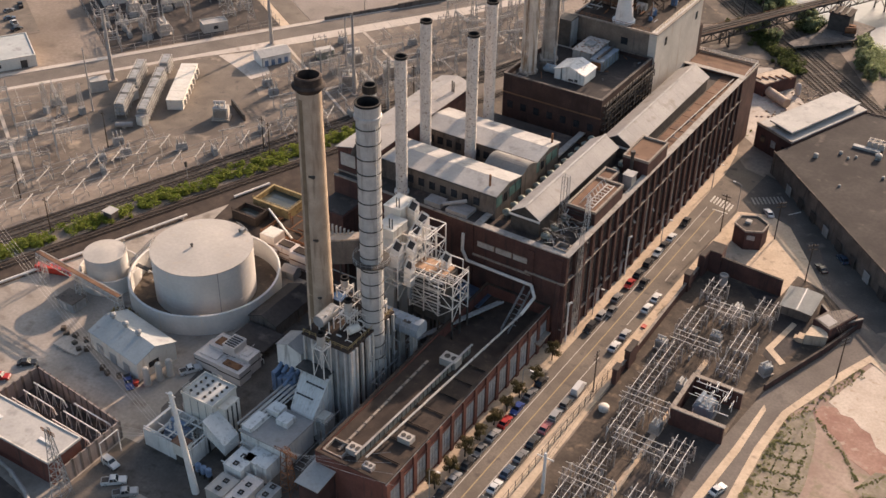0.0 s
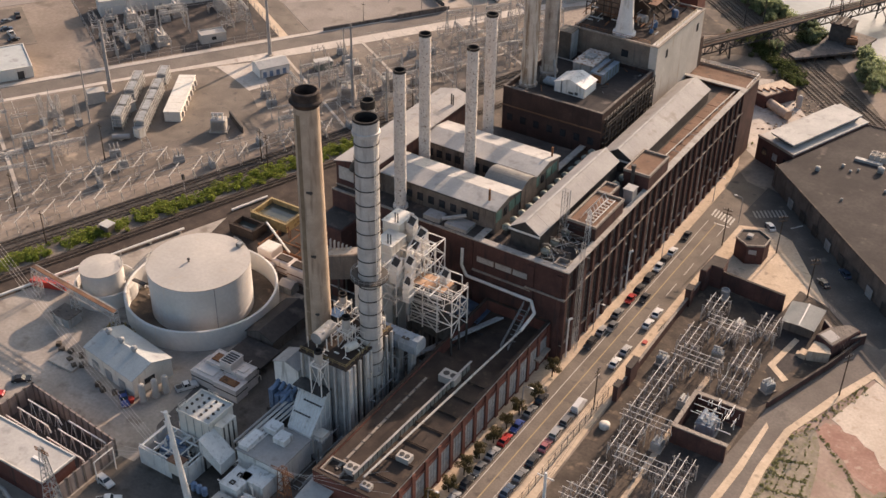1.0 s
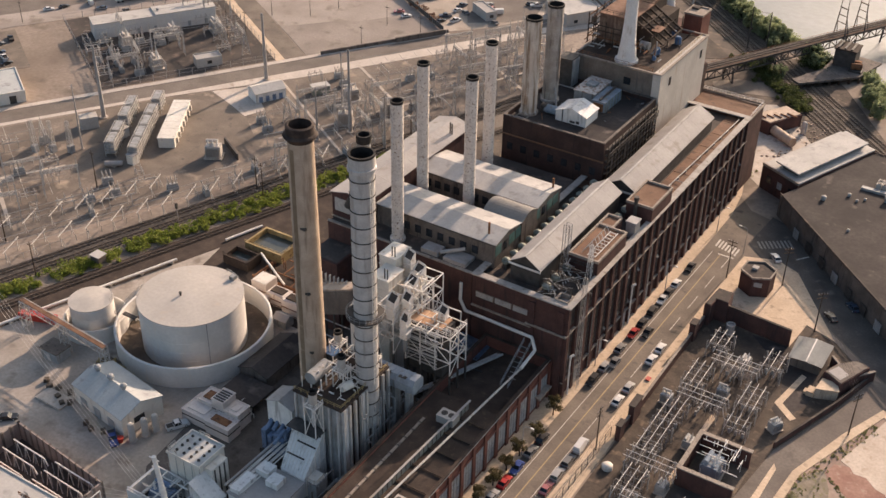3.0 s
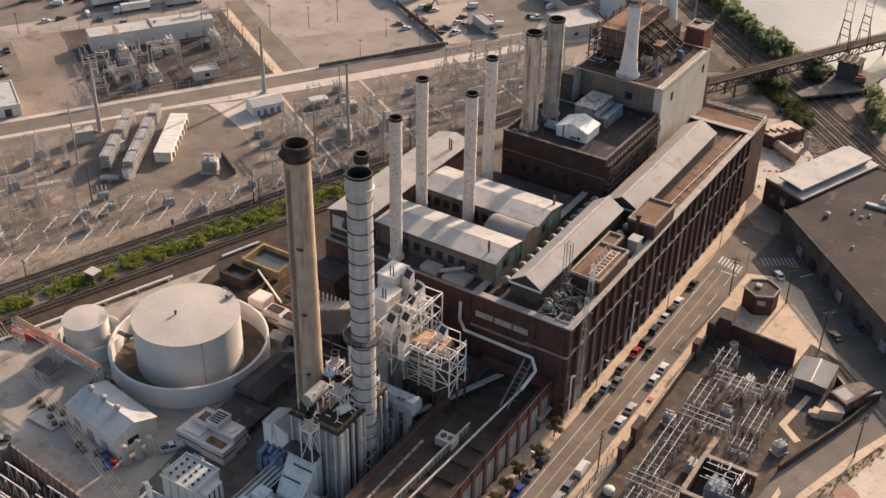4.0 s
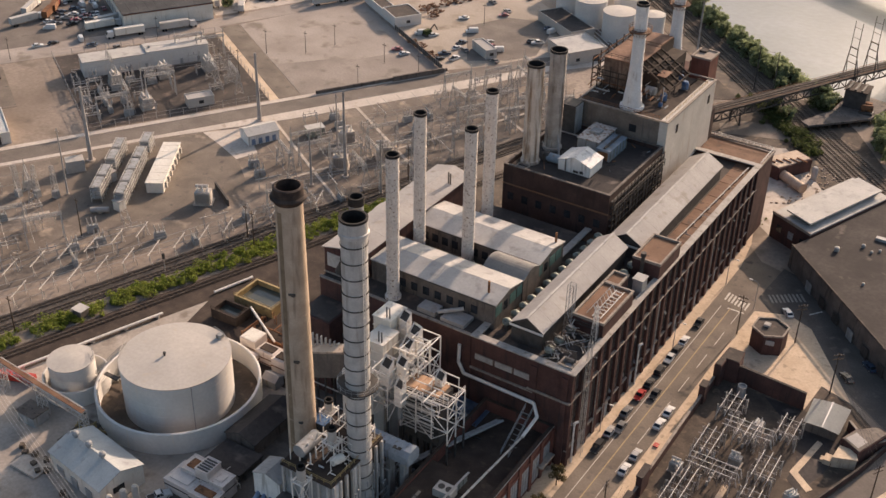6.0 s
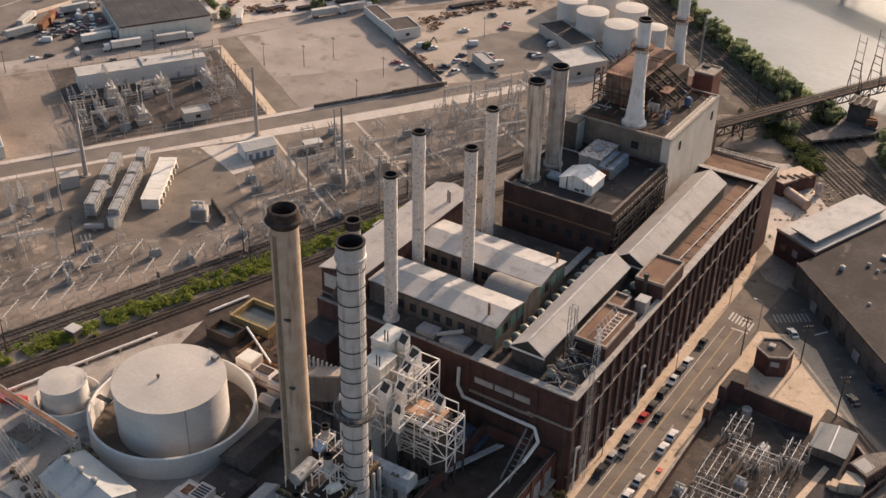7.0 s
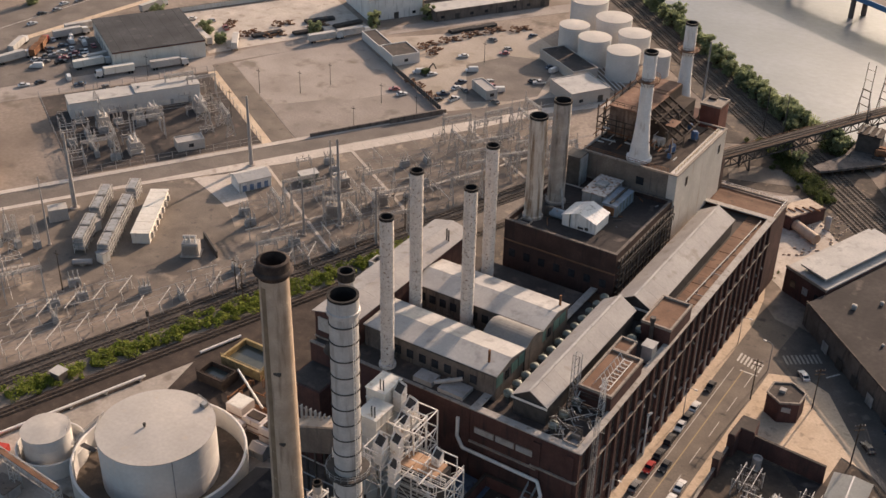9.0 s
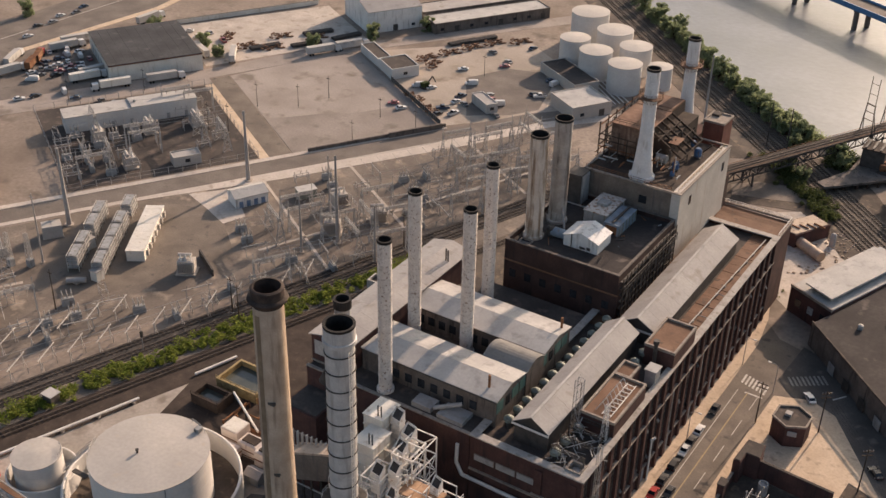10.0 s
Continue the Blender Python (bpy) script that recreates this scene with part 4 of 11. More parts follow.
def steel_chimney(x, y, z0, z1, r, mat, label, top=True, flare=0.0, bands=0, collar=None):
    t = thing("chimney", label, "chimney", (x, y, z0), "steel chimneys of the works")
    def width(z):
        return r + flare * max(0.0, 1 - (z - z0) / (0.55 * (z1 - z0))) ** 2
    rings, n = [(width(z0), z0)], 9
    for k in range(1, n + 1):
        z = z0 + (z1 - z0) * k / n
        rings += [(width(z), z - 0.3), (width(z) + 0.06, z - 0.28), (width(z) + 0.06, z)] + ([(width(z), z + 0.02)] if k < n else [])
    rings += [(r - 0.15, z1), (r - 0.15, z1 - 3.5)]
    bm = lathe(x, y, rings, 28)
    part("shaft", bm, mat, t, smooth=True)
    if top:
        part("sooty_rim", lathe(x, y, [(r + 0.09, z1 - 0.55), (r + 0.12, z1 + 0.1), (r - 0.2, z1 + 0.12), (r - 0.2, z1 - 3)], 28, cap_low=False), BLACK_STEEL, t, "sooty black rim")
    part("base_ring", lathe(x, y, [(r + flare + 0.45, z0), (r + flare + 0.45, z0 + 0.7), (r + flare + 0.02, z0 + 0.9)], 28), mat, t)
    lb = bmesh.new()
    for s in (-0.22, 0.22):
        bm_beam(lb, (x + s, y - r - 0.2 - flare * 0.5, z0), (x + s, y - r - 0.2, z1 - 1), 0.06)
    for k in range(int((z1 - z0) / 1.2)):
        bm_beam(lb, (x - 0.22, y - r - 0.2, z0 + 1.2 * k + 1), (x + 0.22, y - r - 0.2, z0 + 1.2 * k + 1), 0.05)
    part("ladder", lb, mat, t)
    if collar:
        c = part("gallery", lathe(x, y, [(r + 0.05, collar - 0.25), (r + 1.5, collar - 0.2), (r + 1.5, collar), (r + 0.05, collar)], 20), BROWN_ROOF, t, "rusted ring gallery")
        rb = bmesh.new()
        for k in range(16):
            a0, a1 = 2 * math.pi * k / 16, 2 * math.pi * (k + 1) / 16
            p, q = (x + (r + 1.45) * math.cos(a0), y + (r + 1.45) * math.sin(a0)), (x + (r + 1.45) * math.cos(a1), y + (r + 1.45) * math.sin(a1))
            bm_beam(rb, (*p, collar), (*p, collar + 1.2), 0.08)
            bm_beam(rb, (*p, collar - 0.2), (x + (r + 0.1) * math.cos(a0), y + (r + 0.1) * math.sin(a0), collar - 1.7), 0.1)
            for h in (0.6, 1.2):
                bm_beam(rb, (*p, collar + h), (*q, collar + h), 0.07)
        part("railing", rb, BROWN_ROOF, c)
    return t


steel_chimney(-145.5, 215.8, 27.7, 66.7, 1.55, PATCHY_WHITE, "slim white chimney with flaking rust-spotted paint")
steel_chimney(-150.9, 235.7, 27.9, 67.7, 1.55, PATCHY_WHITE, "slim white chimney with flaking rust-spotted paint")
steel_chimney(-137.7, 237.7, 27.9, 66.4, 1.55, PATCHY_WHITE, "slim white chimney with flaking rust-spotted paint")
steel_chimney(-143.9, 258.2, 27.7, 66.9, 1.55, PATCHY_WHITE, "slim white chimney with flaking rust-spotted paint")
RUSTY_WHITE = material("rust_washed_white", (0.52, 0.44, 0.36), (0.66, 0.58, 0.49), 0.8, scale=0.3, fine=2.0, stain=(0.22, 0.14, 0.085), amount=0.75, streak=True)
SOOT_BROWN = material("sooty_brown_steel", (0.34, 0.285, 0.24), (0.52, 0.455, 0.39), 0.8, scale=0.3, fine=2.0, stain=(0.13, 0.10, 0.08), amount=0.6, streak=True)
steel_chimney(-142.6, 279.0, 38.2, 67.1, 2.3, RUSTY_WHITE, "stout chimney of rust-washed white steel with a sooty rim")
steel_chimney(-141.4, 289.8, 38.2, 67.7, 2.3, SOOT_BROWN, "stout chimney of sooty brown steel with pale streaks")
CLEAN_WHITE = material("chalky_white_paint", (0.68, 0.64, 0.60), (0.78, 0.74, 0.69), 0.7, scale=0.4, fine=2.0, stain=(0.40, 0.32, 0.25), amount=0.35, streak=True)
steel_chimney(-127.0, 310.2, 46.6, 77.6, 1.75, CLEAN_WHITE, "white chimney with a flared foot and a rusted ring gallery", True, 1.3, collar=69.9)
steel_chimney(-130.8, 349.8, 45, 72.8, 1.75, CLEAN_WHITE, "white chimney with a flared foot and a rusted ring gallery", True, 1.3, collar=64.8)
part("chimney_plinth", box(-134.6, 346.2, 0, -126.8, 354.4, 45), BRICK, bh)

# the brick works stand turned by a little under a degree from the plant grid
TURN = Matrix.Translation((-94.4, 212.5, 0)) @ Matrix.Rotation(radians(-0.75), 4, "Z") @ Matrix.Translation((94.4, -212.5, 0))
for ob in [o for o in scene.objects if o.name not in SITE and not o.parent and not o.name.startswith("chimney")]:
    ob.matrix_basis = TURN @ ob.matrix_basis

# ---- tall stacks of the plant ----
SOOTY_RUST = material("sooty_rust", (0.035, 0.026, 0.022), (0.085, 0.058, 0.045), 0.85, scale=0.6, fine=3.0)
s1 = thing("concrete_stack", "tall tan concrete stack with a black flanged head", "chimney", (-138.4, 170.7, 0))
rings = [(3.25, 0)]
for k in range(1, 13):
    z = 79.8 * k / 12
    w = 3.25 - 0.55 * z / 79
    rings += [(w, z - 0.2), (w + 0.035, z - 0.18), (w + 0.035, z)] + ([(w, z + 0.02)] if k < 12 else [])
bm = lathe(-138.4, 170.7, rings, 40, cap_high=False)
part("shaft", bm, CHIMNEY_TAN, s1, smooth=True)
part("head_flange", lathe(-138.4, 170.7, [(2.75, 78.3), (2.95, 78.7), (3.45, 79.2), (3.6, 79.5), (3.45, 79.8), (3.05, 80.0), (2.95, 80.5), (2.95, 81.6), (2.55, 81.8), (2.4, 81.8), (2.4, 76)], 40, cap_low=False), SOOTY_RUST, s1, "sooty rust-brown flanged head", True)
for z, a in ((58.5, -60), (42, -60), (26, -60), (62, 150)):
    x, y = -138.4 + 2.9 * math.cos(radians(a)), 170.7 + 2.9 * math.sin(radians(a))
    part("port_box", box(x - 0.7, y - 0.25, z, x + 0.7, y + 0.35, z + 0.5), DARK_STEEL, s1)
part("soot_strip", lathe(-138.4, 170.7, [(3.27, 0.5), (2.76, 77)], 3, cap_low=False, cap_high=False, a0=-108, a1=-84), material("sooty_streak", (0.20, 0.145, 0.095), (0.30, 0.22, 0.145), 0.9, scale=0.4, fine=3.0), s1, "long brown soot streak")
s2 = thing("steel_stack", "ribbed galvanised steel stack with a ring platform", "chimney", (-123.7, 171.2, 22.5))
n = 19
bm = lathe(-123.7, 171.2, [(2.55, 10 + 67.5 * k / n) for k in range(n + 1)], 40, cap_high=False)
part("shell", bm, STEEL_SHELL, s2, smooth=True)
ring_me = mesh_of("stiffening_ring", lathe(0, 0, [(2.5, -0.09), (2.72, -0.09), (2.72, 0.09), (2.5, 0.09)], 40, cap_low=False, cap_high=False), DARK_STEEL)
for k in range(1, n):
    inst("stiffening_ring", ring_me, s2, -123.7, 171.2, 10 + 67.5 * k / n)
part("head_ring", lathe(-123.7, 171.2, [(2.56, 75.6), (2.95, 75.9), (2.95, 76.6), (2.75, 76.7), (2.75, 79.3), (2.5, 79.4), (2.5, 73)], 40, cap_low=False), STEEL_SHELL, s2, smooth=True)
part("flue_mouth", lathe(-123.7, 171.2, [(2.76, 79.0), (2.8, 79.5), (2.35, 79.5), (2.35, 72)], 40, cap_low=False), BLACK_STEEL, s2, "sooty black flue mouth")
g = part("platform", lathe(-123.7, 171.2, [(2.6, 39.7), (4.3, 40.2), (4.3, 40.5), (2.6, 40.5)], 28), DARK_STEEL, s2)
bm = bmesh.new()
for k in range(20):
    a0, a1 = 2 * math.pi * k / 20, 2 * math.pi * (k + 1) / 20
    p, q = (-123.7 + 4.2 * math.cos(a0), 171.2 + 4.2 * math.sin(a0)), (-123.7 + 4.2 * math.cos(a1), 171.2 + 4.2 * math.sin(a1))
    bm_beam(bm, (*p, 40.5), (*p, 41.7), 0.08)
    for h in (41.1, 41.7):
        bm_beam(bm, (*p, h), (*q, h), 0.07)
part("railing", bm, GREY_STEEL, g)
bm = bmesh.new()
for s in (-0.3, 0.3):
    bm_beam(bm, (-121.0, 170.4 + s, 22.5), (-121.0, 170.4 + s, 75), 0.09)
for k in range(40):
    bm_beam(bm, (-121.0, 170.1, 23 + 1.3 * k), (-121.0, 170.7, 23 + 1.3 * k), 0.07)
    if k % 3 == 0:
        bm_lathe(bm, -120.7, 170.4, [(0.55, 23 + 1.3 * k), (0.55, 23.1 + 1.3 * k)], 8, cap_low=False, cap_high=False)
part("caged_ladder", bm, PALE_STEEL, s2)
part("damper", bm_pipe(bmesh.new(), (-126.9, 170.6, 66.5), (-126.0, 170.8, 68.5), 0.9, 12), DARK_STEEL, s2)
s3 = thing("small_stack", "slim sooty stack standing close behind the ribbed one", "chimney", (-126.9, 176.5, 0))
part("shaft", lathe(-126.9, 176.5, [(1.4, 0), (1.4, 79.3), (1.55, 79.3), (1.55, 80.2), (1.25, 80.2), (1.25, 76)], 24, cap_high=True), GREY_STEEL, s3, smooth=True)
part("sooty_rim", lathe(-126.9, 176.5, [(1.58, 78.6), (1.6, 80.3), (1.2, 80.32), (1.2, 76)], 24, cap_low=False), BLACK_STEEL, s3)

# ---- storage tanks ----


def storage_tank(x, y, r, h, mat, label, group="", cone=0.6, seams=10, seg=56):
    t = thing("storage_tank", label, "tank", (x, y, 0), group)
    nb = max(2, int(h / 2.4))
    rings = [(r, 0)]
    for k in range(1, nb + 1):
        z = h * k / nb
        rings += [(r, z - 0.06), (r + 0.03, z - 0.05), (r + 0.03, z)] + ([(r, z + 0.01)] if k < nb else [])
    bm = lathe(x, y, rings, seg, cap_high=False)
    # Shell colour is lighter than the roof's to lift its shaded side.
    part("shell", bm, RAISED_WHITE, t, smooth=True)
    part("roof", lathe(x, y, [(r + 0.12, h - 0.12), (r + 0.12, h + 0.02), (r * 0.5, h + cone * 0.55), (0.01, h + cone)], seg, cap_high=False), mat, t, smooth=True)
    return t


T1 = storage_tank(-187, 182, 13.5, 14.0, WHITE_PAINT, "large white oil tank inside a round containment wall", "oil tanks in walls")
part("containment_wall", lathe(-187, 182, [(20.3, 0), (20.3, 6.0), (19.9, 6.15), (19.6, 6.0), (19.6, 0)], 72, cap_low=False, cap_high=False), RAISED_WHITE, T1, "white round containment wall", True)
part("bund_floor", lathe(-187, 182, [(19.6, 0.0), (19.6, 0.25)], 64), DARK_GRAVEL, T1, "oily brown bund floor")
part("walkway", box(-203.5, 173.0, 6.6, -199.2, 174.2, 6.9), DARK_STEEL, T1)
bm = bmesh.new()
bm_beam(bm, (-199.6, 176.4, 13.8), (-205.6, 172.6, 6.4), 0.9, 0.1)
for dx, dy in ((-0.26, 0.42), (0.26, -0.42)):
    bm_rails(bm, [(-199.6 + dx, 176.4 + dy, 13.9), (-205.6 + dx, 172.6 + dy, 6.5)], 1.0, 1.5, 0.08)
bm_rails(bm, [(-187 + 13.4 * math.cos(radians(a)), 182 + 13.4 * math.sin(radians(a)), 14.05) for a in range(196, 226, 6)], 1.0, 1.4, 0.08)
part("gangway_stair", bm, YARD_STEEL, T1)
bm = bmesh.new()
bm_rails(bm, [(-187 + 13.2 * math.cos(radians(a)), 182 + 13.2 * math.sin(radians(a)), 14.1) for a in range(62, 92, 6)], 1.0, 1.4, 0.09)
bm_box(bm, -183.2, 192.6, 14.2, -181.8, 194, 15.2)
part("roof_gauge", bm, GREY_STEEL, T1)
part("gauge_pipe", bm_pipe(bmesh.new(), (-200.2, 178.0, 0.3), (-200.2, 178.0, 14.5), 0.14), GREY_STEEL, T1)
part("downpipe", bm_pipe(bmesh.new(), (-175.5, 175.0, 0.3), (-175.5, 175.0, 14.0), 0.12), GREY_STEEL, T1)
part("vent", lathe(-188.5, 180, [(0.25, 14.4), (0.25, 15.2), (0.4, 15.2), (0.4, 15.5)], 10), DARK_STEEL, T1)
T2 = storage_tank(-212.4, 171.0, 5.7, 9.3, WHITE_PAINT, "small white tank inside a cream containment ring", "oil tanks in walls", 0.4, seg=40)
part("containment_wall", lathe(-212.0, 171.4, [(8.2, 0), (8.2, 4.6), (7.95, 4.75), (7.75, 4.6), (7.75, 0)], 48, cap_low=False, cap_high=False), RAISED_WHITE, T2, "", True)
part("roof_rail", bm_rails(bmesh.new(), [(-212.4 + 5.5 * math.cos(radians(a)), 171.0 + 5.5 * math.sin(radians(a)), 9.4) for a in range(20, 80, 10)], 0.9, 1.0, 0.08), GREY_STEEL, T2)
# overhead conveyor gantry
cg = thing("pipe_bridge", "weathered overhead pipe bridge on lattice legs", "pipe bridge", (-210, 159, 0))
bm = bmesh.new()
for y in (158.4, 160.2):
    bm_truss(bm, (-227, y + 1.5, 9.5), (-194, y - 1.2, 9.5), 1.6, 18, 0.18)
for k in range(12):
    x = -227 + 3 * k
    bm_beam(bm, (x, 159.9 - (x + 227) * 0.08, 9.5), (x, 161.7 - (x + 227) * 0.08, 9.5), 0.14)
part("span", bm, YARD_STEEL, cg)
for x, y in ((-226.5, 160.6), (-210.5, 159.3), (-194.5, 158)):
    leg = bmesh.new()
    bm_lattice_mast(leg, x, y, 0, 8, 1.8, 1.6, 4, 0.16)
    part("leg", leg, YARD_STEEL, cg)
part("pipe", bm_pipe(bmesh.new(), (-227, 161, 8.9), (-194, 158.4, 8.9), 0.25), DARK_STEEL, cg)
part("deck", prism([(-227, 160.1), (-194, 157.4), (-194, 158.6), (-227, 161.3)], 9.62, 9.74), BROWN_ROOF, cg, "rusty grated walkway deck")
tr = thing("red_container", "bright red skip beside the tracks", "container", (-227, 164, 0))
part("body", prism([(-232, 162.2), (-222, 165.5), (-222.6, 167.5), (-232.6, 164.2)], 0.3, 2.2), RED_PAINT, tr)
part("skid", prism([(-231.8, 162.6), (-222.4, 165.7), (-222.8, 167.1), (-232.2, 164.0)], 0.0, 0.3), DARK_STEEL, tr)
# pump house and yellow pipework
ph = thing("pump_house", "small dark pump house with a flat roof", "shed", (-211.7, 156.8, 0))
part("wall", box(-214.6, 154.6, 0, -208.8, 159.0, 3.0), GREY_STEEL, ph)
part("roof", box(-214.9, 154.3, 3.0, -208.5, 159.3, 3.25), GREY_BRICK, ph)
part("door", box(-212.4, 154.52, 0.1, -211.4, 154.59, 2.1), WHITE_ROOF, ph)
yp = thing("valve_pipework", "yellow valve pipework in a dark pit", "pipework", (-197, 158, 0))
bm = bmesh.new()
for k in range(14):
    a = Vector((RND.uniform(-200, -193), RND.uniform(155, 163), RND.uniform(0.4, 2.2)))
    bm_pipe(bm, a, a + Vector(RND.choice(((2.4, 0, 0), (0, 2.4, 0), (0, 0, 1.6)))), 0.22, 8)
part("pipes", bm, YELLOW, yp)
part("slab", box(-201, 154.5, 0, -192.5, 164, 0.3), DARK_GRAVEL, yp)
kb = thing("concrete_pad", "square pale concrete pad beside cables", "pad", (-192, 143, 0))
part("slab", box(-203.5, 142.5, 0, -195, 147, 0.5), CONCRETE, kb)

# ---- workshop with pitched roof ----
PALE_BLUE_ROOF = material("pale_grey_green_sheet", (0.38, 0.385, 0.37), (0.48, 0.485, 0.46), 0.75, scale=0.15, fine=2.0, stain=(0.27, 0.26, 0.25), amount=0.35)
wk = thing("workshop", "cream workshop with a pale grey-green pitched metal roof", "building", (-183, 152, 0))
part("wall", gable_body(-193, 146.2, -173.6, 157.8, 0, 5.2, 7.4, "x"), TAN_CLAD, wk)
for k in range(4):
    part("roof_panel", bm_gable(bmesh.new(), -193.3 + 5.0 * k, 145.9, -188.33 + 5.0 * k, 158.1, 5.3, 7.5, 0.16, 0, "x"), PALE_BLUE_ROOF, wk)
for k in range(3):
    x = -190.4 + 5.2 * k
    v = part("roof_vent", lathe(x, 152, [(0.5, 7.4), (0.5, 8.3), (0.8, 8.3), (0.8, 8.9), (0.3, 9.2)], 14), GREY_STEEL, wk)
for k in range(3):
    part("door", box(-190.5 + 5.5 * k, 146.05, 0.1, -188 + 5.5 * k, 146.2, 3.0), GREY_STEEL, wk)
part("window", box(-173.62, 149.5, 2.2, -173.5, 152.5, 3.8), WINDOW_DARK, wk)
wk.matrix_basis = pose(-183.6, 151.4, 0, 0, 0, -9)
for k, (x, y) in enumerate(((-171.6, 147.6), (-170.4, 150.0), (-172.8, 144.6))):
    t = thing("upright_gas_tank", "cream upright tank with a domed top beside the workshop", "tank", (x, y, 0), "upright tanks by the workshop")
    part("shell", lathe(x, y, [(0.85, 0), (0.85, 4.6), (0.6, 5.1), (0.1, 5.3)], 18), WHITE_PAINT, t, smooth=True)
    part("base", lathe(x, y, [(1.1, 0), (1.1, 0.3)], 12), CONCRETE, t)
PALLET = material("grey_weathered_boards", (0.085, 0.068, 0.052), (0.16, 0.125, 0.095), 0.9, scale=0.8, fine=4.0, stain=(0.22, 0.18, 0.14), amount=0.4)
pal_rng = random.Random(41)
pal = None
for x, y in ((-206.0, 148.4), (-203.6, 147.2), (-201.2, 148.0), (-198.9, 145.6), (-197.6, 148.2), (-196.2, 144.4), (-194.8, 145.6), (-186.0, 142.6), (-183.6, 141.8), (-180.4, 142.6)):
    m = pose(x, y, 0.02, 0, 0, pal_rng.uniform(0, 90))
    if pal:
        copy_thing(pal, m)
        continue
    pal = thing("pallet_stack", "stack of grey weathered timber pallets on the yard", "pallets", (0, 0, 0), "pallet stacks by the workshop")
    for q in range(4):
        part("bearer", box(-0.6, -0.6, 0.3 * q, 0.6, -0.45, 0.3 * q + 0.14), PALLET, pal)
        part("bearer", box(-0.6, 0.45, 0.3 * q, 0.6, 0.6, 0.3 * q + 0.14), PALLET, pal)
        part("boards", box(-0.62 + 0.02 * q, -0.62, 0.3 * q + 0.14, 0.6, 0.62, 0.3 * q + 0.2), PALLET, pal)
    pal.matrix_basis = m
rb = thing("red_hopper", "small red steel hopper beside the tanks", "hopper", (-175.5, 143.2, 0))
part("body", lathe(-174.6, 142.6, [(0.5, 0), (1.0, 1.5)], 4), RED_PAINT, rb)

# ---- waste heat boiler ----
hr = thing("waste_heat_boiler", "tall ribbed grey boiler casing with pipes on its deck", "boiler", (-128.5, 168, 0))
part("casing", box(-135, 159.5, 0, -122.4, 177.2, 22.0), GREY_STEEL, hr)
part("deck", box(-135.3, 159.2, 22.0, -122.1, 177.5, 22.5), BLACK_BROWN, hr, "sooty brown steel deck")
rib = mesh_of("buckstay", box(0, -0.3, 0, 0.7, 0.3, 22), STEEL_SHELL)
flat = mesh_of("casing_panel", box(0, -0.7, 1, 0.25, 0.7, 21.5), BLUE_GREY)
# Flat dark sheet that paints the shade of a recess between buckstays.
dim = mesh_of("casing_recess", box(0, -0.72, 0.5, 0.06, 0.72, 21.8), BLACK_BROWN)
for k in range(9):
    inst("buckstay", rib, hr, -122.4, 160.0 + 2.1 * k, 0)
    if k < 8:
        inst("casing_panel" if k in (0, 3, 5) else "casing_recess", flat if k in (0, 3, 5) else dim, hr, -122.4, 161.05 + 2.1 * k, 0)
sb = mesh_of("buckstay", box(-0.25, -0.6, 0, 0.25, 0, 22), STEEL_SHELL)
for k in range(6):
    inst("buckstay", sb, hr, -134.5 + 2.3 * k, 159.5, 0)
part("railing", bm_rails(bmesh.new(), [(-135, 159.5, 22.5), (-122.4, 159.5, 22.5), (-122.4, 177.2, 22.5)], 1.1, 1.6, 0.09), YELLOW, hr)
part("steam_drum", bm_pipe(bmesh.new(), (-132, 161.5, 25.5), (-132, 167.5, 25.5), 1.5, 18), GREY_STEEL, hr, smooth=True)
part("drum_saddle", box(-132.9, 163, 22.5, -131.1, 166, 24.6), DARK_STEEL, hr)
part("lagged_vessel", bm_pipe(bmesh.new(), (-125.5, 164, 24), (-124.5, 166.5, 24), 1.0, 14), TAN_CLAD, hr, smooth=True)
bm = bmesh.new()
for k in range(48):
    a = Vector((RND.uniform(-134.5, -123), RND.uniform(160, 176.5), RND.uniform(22.6, 25)))
    d = Vector(RND.choice(((1, 0, 0), (0, 1, 0), (0, 0, 1)))) * RND.uniform(1, 3.5)
    bm_pipe(bm, a, a + d, RND.uniform(0.07, 0.2), 6)
part("pipework", bm, PALE_STEEL, hr)["kind"] = "stuff"
blue_box = thing("blue_cabinet", "blue painted cabinet on the boiler deck", "cabinet", (-134, 173.5, 22.5))
part("body", box(-136.4, 171.8, 22.5, -133.4, 174.4, 24.2), DARK_STEEL, blue_box)
part("lid", box(-136.6, 171.6, 24.2, -133.2, 174.6, 24.4), BLUE, blue_box)
